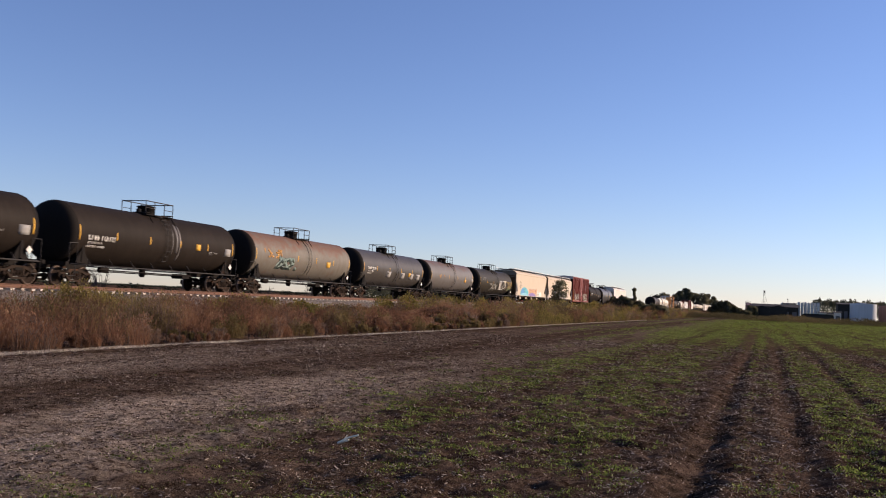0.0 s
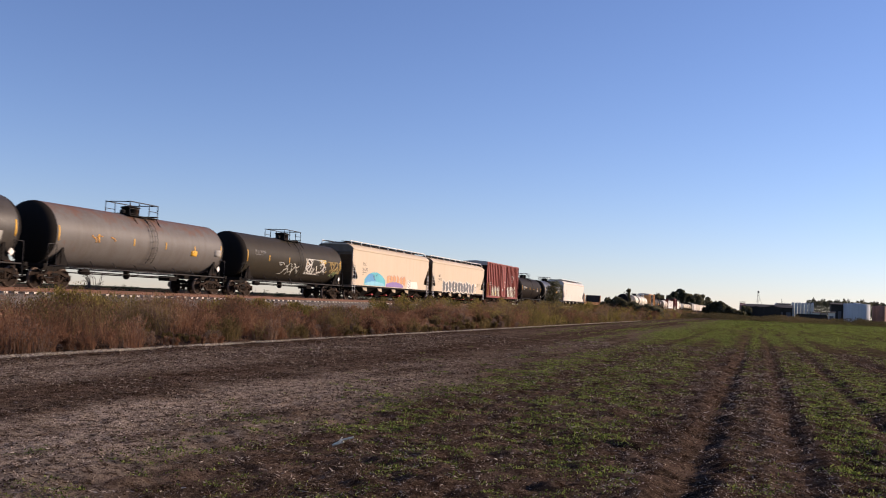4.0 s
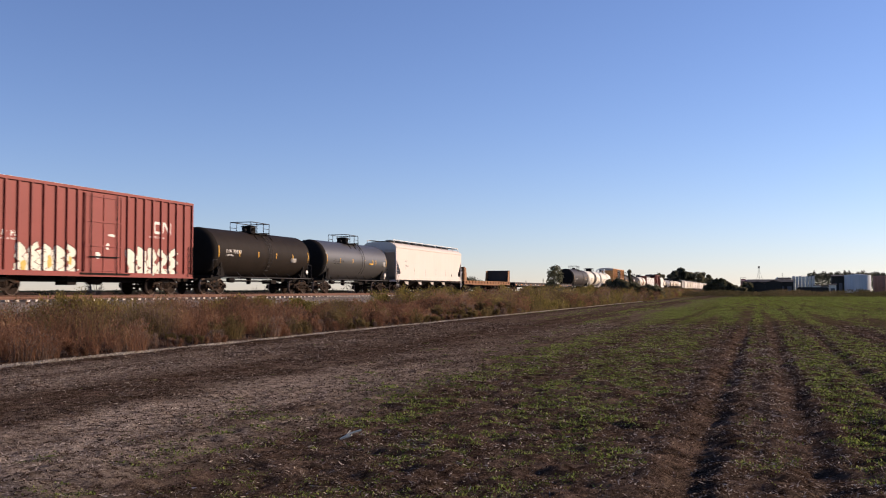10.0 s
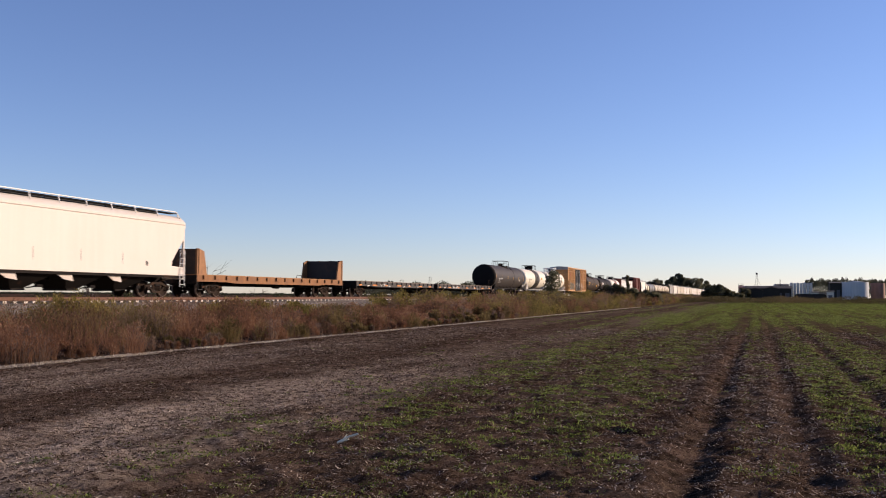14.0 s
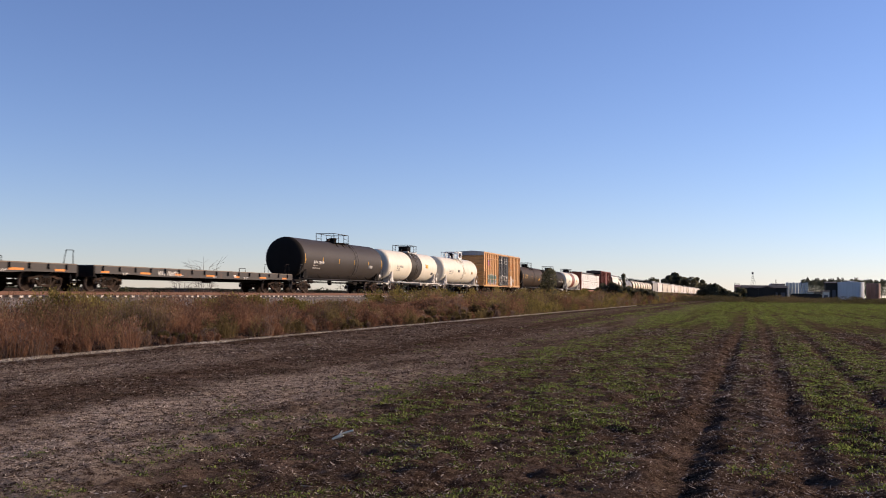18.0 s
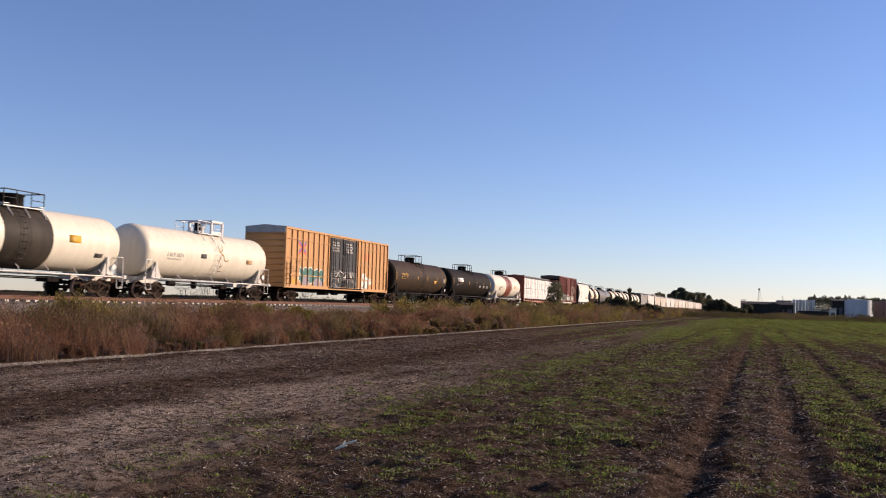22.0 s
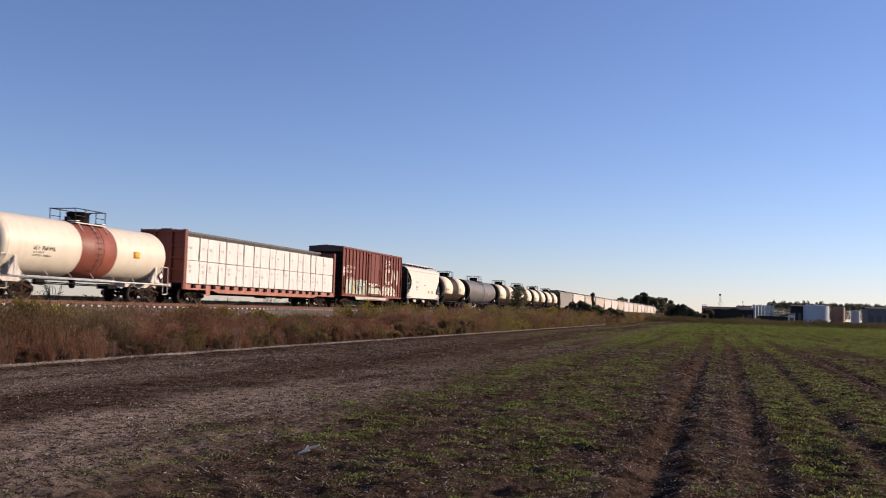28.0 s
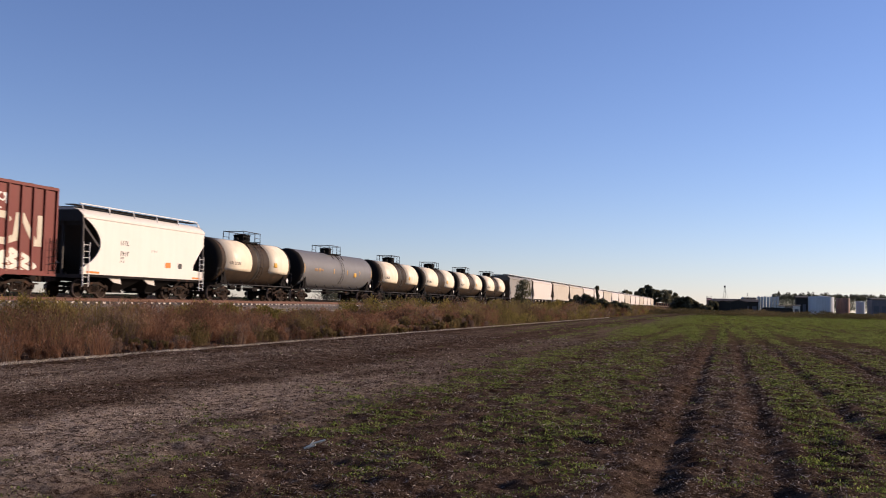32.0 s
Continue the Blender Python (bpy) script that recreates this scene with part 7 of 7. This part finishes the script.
def leafy_bush(name, label, lumps, seed, material, bark, leaf, per, at):
    rng = np.random.default_rng(seed)
    ob = thing(name, label, "bush", at=at)
    stems = Shape()
    for x, y, z, rx, ry, rz in lumps:
        stems.tube([(x * 0.85, y * 0.85, 0), (x, y, z)], 0.05, 5)
    part("stem", stems, bark, ob)
    blades("foliage", *crown_leaves(rng, lumps, per, leaf), material, "", "", kind="", parent=ob)
    return ob


def silo(x, y, r, h, body, roof, label):
    ob = thing("silo", label, "silo", "white silos at the works", at=(x, y, 0))
    part("shell", Shape().lathe([(0, r), (h, r)], (0, 0, 0), "Z", 20), body, ob)
    part("roof", Shape().lathe([(h, r * 1.03), (h + r * 0.5, r * 0.12), (h + r * 0.62, 0.0)], (0, 0, 0), "Z", 20), roof, ob)
    hoops = Shape()
    for k in range(1, 6):
        hoops.lathe([(h * k / 6 - 0.05, r), (h * k / 6 - 0.04, r + 0.04), (h * k / 6 + 0.04, r + 0.04), (h * k / 6 + 0.05, r)], (0, 0, 0), "Z", 20)
    tagged(part("hoop", hoops, roof, ob), kind="stuff")
    part("vent_pipe", Shape().tube([(r * 0.95, -r * 0.5, 0), (r * 0.95, -r * 0.5, h + 0.8)], 0.09, 5), roof, ob)


def storage_tank(x, y, r, h, body, label):
    ob = thing("storage_tank", label, "storage tank", "storage tanks at the works", at=(x, y, 0))
    part("shell", Shape().lathe([(0, r), (h, r)], (0, 0, 0), "Z", 40), body, ob)
    part("roof", Shape().lathe([(h, r + 0.1), (h + 0.08, r + 0.1), (h + r * 0.09, 0.0)], (0, 0, 0), "Z", 40), body, ob)
    rail = Shape().lathe([(h + 1.0, r - 0.05), (h + 1.05, r)], (0, 0, 0), "Z", 40, False)
    for k in range(16):
        a = 2 * math.pi * k / 16
        rail.tube([(r * 0.99 * math.cos(a), r * 0.99 * math.sin(a), h), (r * 0.99 * math.cos(a), r * 0.99 * math.sin(a), h + 1.02)], 0.04, 4)
    part("railing", rail, RAILING, ob)


def hall(name, label, x, y, wide, deep, high, pitch, wall, roof, bays=4):
    ob = thing(name, label, "building", at=(x, y, 0))
    part("wall", Shape().prism_y([(-wide / 2, 0), (wide / 2, 0), (wide / 2, high), (-wide / 2, high)], -deep / 2, deep / 2), wall, ob)
    part("roof", Shape().slab([(-wide / 2 - 0.5, -deep / 2 - 0.5, high + 0.02), (wide / 2 + 0.5, -deep / 2 - 0.5, high + 0.02), (wide / 2 + 0.5, 0, high + pitch), (-wide / 2 - 0.5, 0, high + pitch)], (0, 0, 0.15)).slab([(-wide / 2 - 0.5, deep / 2 + 0.5, high + 0.02), (wide / 2 + 0.5, deep / 2 + 0.5, high + 0.02), (wide / 2 + 0.5, 0, high + pitch), (-wide / 2 - 0.5, 0, high + pitch)], (0, 0, 0.15)), roof, ob)
    for k in range(bays):
        c = -wide / 2 + wide * (k + 0.5) / bays
        part("door", Shape().box(c - wide / bays * 0.3, c + wide / bays * 0.3, -deep / 2 - 0.06, -deep / 2 - 0.004, 0, high * 0.6), surface("hall_door", (0.10, 0.10, 0.11), 0.6), ob)
    return ob


def build_far():
    bark = surface("bark", (0.10, 0.075, 0.055), 0.9, 0, 0.3, 0.0, size=2)
    grey_bark = surface("twig_bark", (0.12, 0.095, 0.08), 0.9, 0, 0.3, 0.0, bump=0)
    dark = leafy("dark_foliage", [(0.3, (0.080, 0.080, 0.050)), (0.55, (0.15, 0.142, 0.085)), (0.8, (0.22, 0.195, 0.12))], 0.2, 0.5, 0.7, 0.5)
    mid = leafy("tree_foliage", [(0.3, (0.028, 0.036, 0.016)), (0.55, (0.062, 0.070, 0.030)), (0.8, (0.12, 0.11, 0.05))], 0.5, 0.6, 0.6, 0.25)
    pine = leafy("pine_foliage", [(0.3, (0.050, 0.056, 0.040)), (0.6, (0.095, 0.10, 0.065)), (0.85, (0.16, 0.15, 0.09))], 0.05, 0.5, 0.7, 0.5)
    pale = leafy("young_foliage", [(0.3, (0.08, 0.082, 0.045)), (0.55, (0.15, 0.145, 0.08)), (0.8, (0.23, 0.205, 0.12))], 0.5, 0.6, 0.6, 0.35)
    # the young tree before the railway
    tree("young_tree", "young grey-green tree standing alone before the railway", spot(11.48, 118), 118, 4.55, 3.0, 5, pale, bark, 0.14, 130, 26, 0.10, 0.3)
    # leaning pole wrapped in creeper, with the thicket at its foot
    pole = thing("creeper_pole", "weathered timber pole wrapped in dark creeper", "pole", at=(spot(7.03, 176), 176, 0))
    part("post", Shape().tube([(0, 0, 0), (-0.1, 0, 5.1)], 0.14, 8), bark, pole)
    rng = np.random.default_rng(3)
    blades("creeper", *crown_leaves(rng, [(-0.08, 0, 4.9, 0.36, 0.36, 0.42), (-0.1, 0, 4.2, 0.24, 0.24, 0.5), (0.05, 0, 3.4, 0.28, 0.28, 0.6), (0, 0, 2.5, 0.3, 0.3, 0.7), (0.1, 0, 1.6, 0.4, 0.4, 0.8)], 220, 0.2), dark, "", "", kind="", parent=pole)
    y = 174
    lumps = []
    r2 = random.Random(4)
    for az, top in ((8.5, 2.6), (8.2, 3.5), (7.9, 3.7), (7.6, 3.5), (7.3, 3.2), (6.9, 2.9), (6.6, 2.7), (6.3, 2.3), (5.9, 2.5), (5.6, 2.3), (5.3, 2.1)):
        x = spot(az, y) - spot(7.03, y)
        lumps.append((x, r2.uniform(-1, 1), top * 0.45, 0.85, 1.0, top * 0.5))
        lumps.append((x + r2.uniform(-0.4, 0.4), r2.uniform(-1, 1), top * 0.75, 0.5, 0.6, top * 0.25))
    leafy_bush("thicket", "dark tangled thicket round the pole beside the railway", lumps, 6, dark, bark, 0.34, 420, (spot(7.03, y), y + 1, 0))
    # rounded bushes where the line leaves sight
    lumps = []
    y = 470
    for az, top in ((2.7, 3.6), (2.5, 5.0), (2.3, 6.0), (2.1, 6.7), (1.9, 6.9), (1.7, 6.4), (1.5, 5.4), (1.3, 4.4), (1.1, 3.5), (0.85, 2.7), (0.6, 2.2)):
        x = spot(az, y) - spot(1.7, y)
        lumps += [(x, r2.uniform(-2, 2), top * 0.5, 1.3, 1.5, top * 0.46), (x + r2.uniform(-0.6, 0.6), r2.uniform(-1, 1), top * 0.8, 0.8, 0.9, top * 0.2)]
    leafy_bush("bush_clump", "rounded dark bushes where the railway leaves sight", lumps, 7, dark, bark, 0.8, 420, (spot(1.7, y), y, 0))
    # the copse behind the train's tail
    r2 = random.Random(9)
    for az, el, wide in ((6.1, 0.62, 9), (5.8, 0.80, 11), (5.45, 0.92, 12), (5.1, 0.88, 11), (4.75, 0.86, 11), (4.45, 1.12, 9), (4.2, 1.30, 8), (4.0, 1.25, 9), (3.75, 1.02, 11), (3.45, 0.95, 12), (3.1, 0.98, 12), (2.85, 1.0, 11), (2.6, 0.86, 10), (2.42, 0.6, 8)):
        d = 880 + r2.uniform(-15, 25)
        tall = el > 1.1
        tree("copse_tree", "tall bare-stemmed pine over the copse" if tall else "dark round broadleaf tree in a distant copse", spot(az, d), d, 1.6 + d * math.tan(radians(el)), wide, int(az * 100), pine if tall else dark, bark, 0.85, 210, 13, 0.5 if tall else 0.06, 0.0)
    # pines behind the works
    rng = np.random.default_rng(12)
    lumps = []
    for k in range(150):
        az = -2.9 - 7.2 * k / 150 + r2.uniform(-0.06, 0.06)
        d = 1000 + r2.uniform(-40, 60)
        h = 1.6 + d * math.tan(radians(0.80 + 0.22 * r2.random() + (0.08 if r2.random() < 0.15 else 0)))
        lumps += [(spot(az, d), d, h * 0.5, 2.6, 2.6, h * 0.42), (spot(az, d), d, h * 0.86, 1.6, 1.6, h * 0.14)]
    blades("pine_wood", *crown_leaves(rng, lumps, 80, 0.95), pine, "dark line of pines behind the works", "wood")
    # woods along the horizon beyond the railway
    lumps = []
    for k in range(170):
        az = 14.5 + 9.0 * k / 170 + r2.uniform(-0.06, 0.06)
        d = 820 + r2.uniform(-30, 60)
        h = 1.6 + d * math.tan(radians(0.50 + 0.30 * (0.5 + 0.5 * math.sin(k * 0.21)) + 0.12 * r2.random()))
        lumps.append((spot(az, d), d, h * 0.5, 3.4, 3.0, h * 0.5))
    blades("far_wood", *crown_leaves(rng, lumps, 150, 0.9), pine, "low dark wood along the far horizon", "wood")
    lumps = []
    for k in range(120):
        az = 24 + 22 * k / 120
        d = 1500.0
        x, yy = -math.sin(radians(az)) * d, math.cos(radians(az)) * d
        lumps.append((x, yy, 0.6, 9, 9, 0.8 + 1.6 * r2.random() ** 2))
    blades("horizon_wood", *crown_leaves(rng, lumps, 130, 1.5), pine, "thin line of woods on the horizon", "wood")
    # shrubs beyond the railway
    for k, (az, x, h) in enumerate(((38.3, -39.5, 2.5), (33.2, -40.5, 2.2), (31.9, -44.0, 3.9), (29.0, -39.5, 1.9), (26.2, -41.0, 2.4), (23.6, -40.0, 2.2))):
        bare_shrub(x, -x / math.tan(radians(az)), h, 50 + k, grey_bark)
    for k, (az, x, h) in enumerate(((36.8, -38.6, 1.75), (34.6, -39.5, 1.6), (30.2, -39.0, 1.7), (27.6, -39.5, 1.75), (24.8, -39.0, 1.9), (22.4, -40.0, 1.9), (41.0, -39.0, 1.6))):
        yy = -x / math.tan(radians(az))
        r3 = random.Random(k)
        lumps = [(r3.uniform(-0.9, 0.9), r3.uniform(-0.9, 0.9), h * 0.55, 0.55, 0.55, h * 0.42) for i in range(6)]
        leafy_bush("low_shrub", "low olive shrub beyond the railway bank", lumps, 70 + k, mid, grey_bark, 0.09, 170, (x, yy, 0))
    # weeds beyond the field's far end
    rng = np.random.default_rng(15)
    n = 620
    yy = 224 + 44 * rng.random(n)
    xx = -22 + 112 * rng.random(n)
    dun = leafy("far_weeds", [(0.3, (0.045, 0.040, 0.020)), (0.55, (0.092, 0.076, 0.036)), (0.75, (0.16, 0.11, 0.06))], 0.06, 0.3, 0.8, 0.45)
    hh = 0.8 + 0.9 * rng.random(n) * (0.5 + 0.7 * np.sin(xx * 0.21) ** 2)
    flakes("far_weeds", *clumps(rng, xx, yy, hh, 1.1 + 0.9 * rng.random(n), 90, np.full(n, 0.32), np.full(n, 0.13)), dun, "olive-brown weeds beyond the far end of the field", "weeds")
    # the works: silos, tanks, elevator mast, sheds
    white = surface("silo_white", (0.64, 0.60, 0.53), 0.6, 0.0, 0.12, 0.35, (0.30, 0.24, 0.18), size=0.4)
    zinc = surface("silo_zinc", (0.36, 0.37, 0.38), 0.45, 0.4, 0.1, 0.2)
    tank = surface("tank_farm_white", (0.46, 0.48, 0.50), 0.5, 0, 0.05, 0.15, size=0.3)
    rust = surface("tank_farm_rust", (0.30, 0.16, 0.12), 0.6, 0, 0.15, 0.3, rust=0.3, size=0.3)
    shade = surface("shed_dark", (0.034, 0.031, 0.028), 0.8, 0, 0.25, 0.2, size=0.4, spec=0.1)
    roofing = surface("shed_roof", (0.075, 0.065, 0.06), 0.8, 0.0, 0.2, 0.2, size=0.4, spec=0.15)
    d = 600
    for k in range(7):
        az = -2.10 - 0.172 * k
        silo(spot(az, d), d, 0.80, 9.6 - 0.2 * (k % 2), white, zinc, "tall narrow white silo in a row at the works")
    for k in range(3):
        silo(spot(-1.25 - 0.3 * k, d + 22), d + 22, 1.3, 8.9, zinc, zinc, "grey steel silo behind the dark shed")
    storage_tank(spot(-5.42, d), d, 7.2, 10.2, tank, "large pale storage tank in shade at the works")
    storage_tank(spot(-6.55, d + 12), d + 12, 3.9, 9.8, rust, "rust-red storage tank beside the pale tank")
    storage_tank(spot(-7.45, d + 25), d + 25, 2.6, 8.2, tank, "small pale storage tank at the works")
    hall("shed", "long low dark shed before the silos", spot(-0.85, d - 8), d - 8, 25.0, 12.0, 6.3, 1.5, shade, roofing, 6)
    hall("warehouse", "dark brown warehouse beside the storage tank", spot(-4.5, d + 8), d + 8, 9.0, 14.0, 9.6, 0.9, shade, roofing, 3)
    hall("warehouse", "grey steel warehouse at the end of the works", spot(-8.7, d), d, 17.0, 20.0, 9.2, 1.0, surface("shed_mauve", (0.17, 0.15, 0.155), 0.7, 0, 0.2, 0.3, size=0.4), roofing, 4)
    for az, wide, high in ((-3.35, 3.2, 4.0), (-3.75, 2.6, 3.4), (-4.12, 3.4, 4.4)):
        hall("site_hut", "small white site hut beside the covered pile", spot(az, d - 40), d - 40, wide, 5.0, high, 0.5, white, roofing, 1)
    hall("shed", "rust-brown lean-to at the end of the dark shed", spot(0.52, d - 6), d - 6, 3.6, 9.0, 6.8, 0.9, rust, rust, 1)
    hall("shed", "pale conveyor house over the dark shed", spot(-1.62, d + 6), d + 6, 7.0, 6.0, 8.4, 0.6, white, roofing, 2)
    for az, half, high, label in ((-0.15, 4.2, 6.6, "dark curved-roof shed bay"), (-1.02, 4.6, 7.3, "dark gabled shed bay with a brown roof")):
        bay = thing("shed", label, "building", at=(spot(az, d - 16), d - 16, 0))
        part("wall", Shape().prism_y([(-half, 0), (half, 0), (half, high - 1.4), (0, high - 0.1), (-half, high - 1.4)], -1.5, 1.5), shade, bay)
        part("roof", Shape().prism_y([(-half - 0.3, high - 1.5), (-half * 0.5, high - 0.5), (0, high), (half * 0.5, high - 0.5), (half + 0.3, high - 1.5), (half + 0.3, high - 1.3), (half * 0.5, high - 0.28), (0, high + 0.22), (-half * 0.5, high - 0.28), (-half - 0.3, high - 1.3)], -1.9, 1.6), surface("shed_roof_brown", (0.13, 0.085, 0.065), 0.8, 0, 0.2, 0.3, size=0.4), bay)
    wall = thing("stacked_pile", "long low dark covered pile before the works", "stack", at=(spot(-3.1, 520), 520, 0))
    part("cover", Shape().prism_y([(-7.6, 0), (7.6, 0), (7.4, 2.6), (6.5, 3.1), (-6.5, 3.1), (-7.4, 2.6)], -3, 3), shade, wall)
    for k, (az, h, s) in enumerate(((-0.24, 15.9, 0.55), (-1.5, 11.8, 0.3))):
        mast = thing("elevator_mast", "thin lattice elevator mast with guy spouts" if k == 0 else "short lattice mast behind the shed", "mast", at=(spot(az, d), d, 0))
        lat = Shape()
        for a in range(4):
            cx, cy = s * (1 if a in (0, 1) else -1), s * (1 if a in (1, 2) else -1)
            lat.tube([(cx, cy, 0), (cx * 0.8, cy * 0.8, h)], 0.05, 5)
        n = int(h)
        for i in range(n):
            lat.tube([(-s, -s, i * h / n), (s, -s, (i + 1) * h / n)], 0.025, 4).tube([(s, -s, i * h / n), (-s, -s, (i + 1) * h / n)], 0.025, 4)
        part("lattice", lat, shade, mast)
        if k == 0:
            part("head", Shape().box(-0.5, 0.5, -0.5, 0.5, h - 1.2, h), shade, mast)
            part("spout", Shape().tube([(0, 0, h - 2), (-1.4, 0, 7.6)], 0.05, 6), shade, mast)
            part("spout", Shape().tube([(0, 0, h - 2), (2.2, 0, 7.6)], 0.05, 6), shade, mast)
    for k, (az, h) in enumerate(((0.55, 5.6), (0.3, 5.0))):
        tree("yard_tree", "dark broadleaf tree beside the works shed", spot(az, d - 22), d - 22, h, 5.5, 300 + k, dark, bark, 0.9, 130, 11, 0.06, 0.0)
    storage_tank(spot(0.62, d), d, 1.6, 8.2, rust, "small rust-red tank by the shed")

build_ground()
build_train()
build_far()
build_weeds()
build_crop()
build_track()
motions()
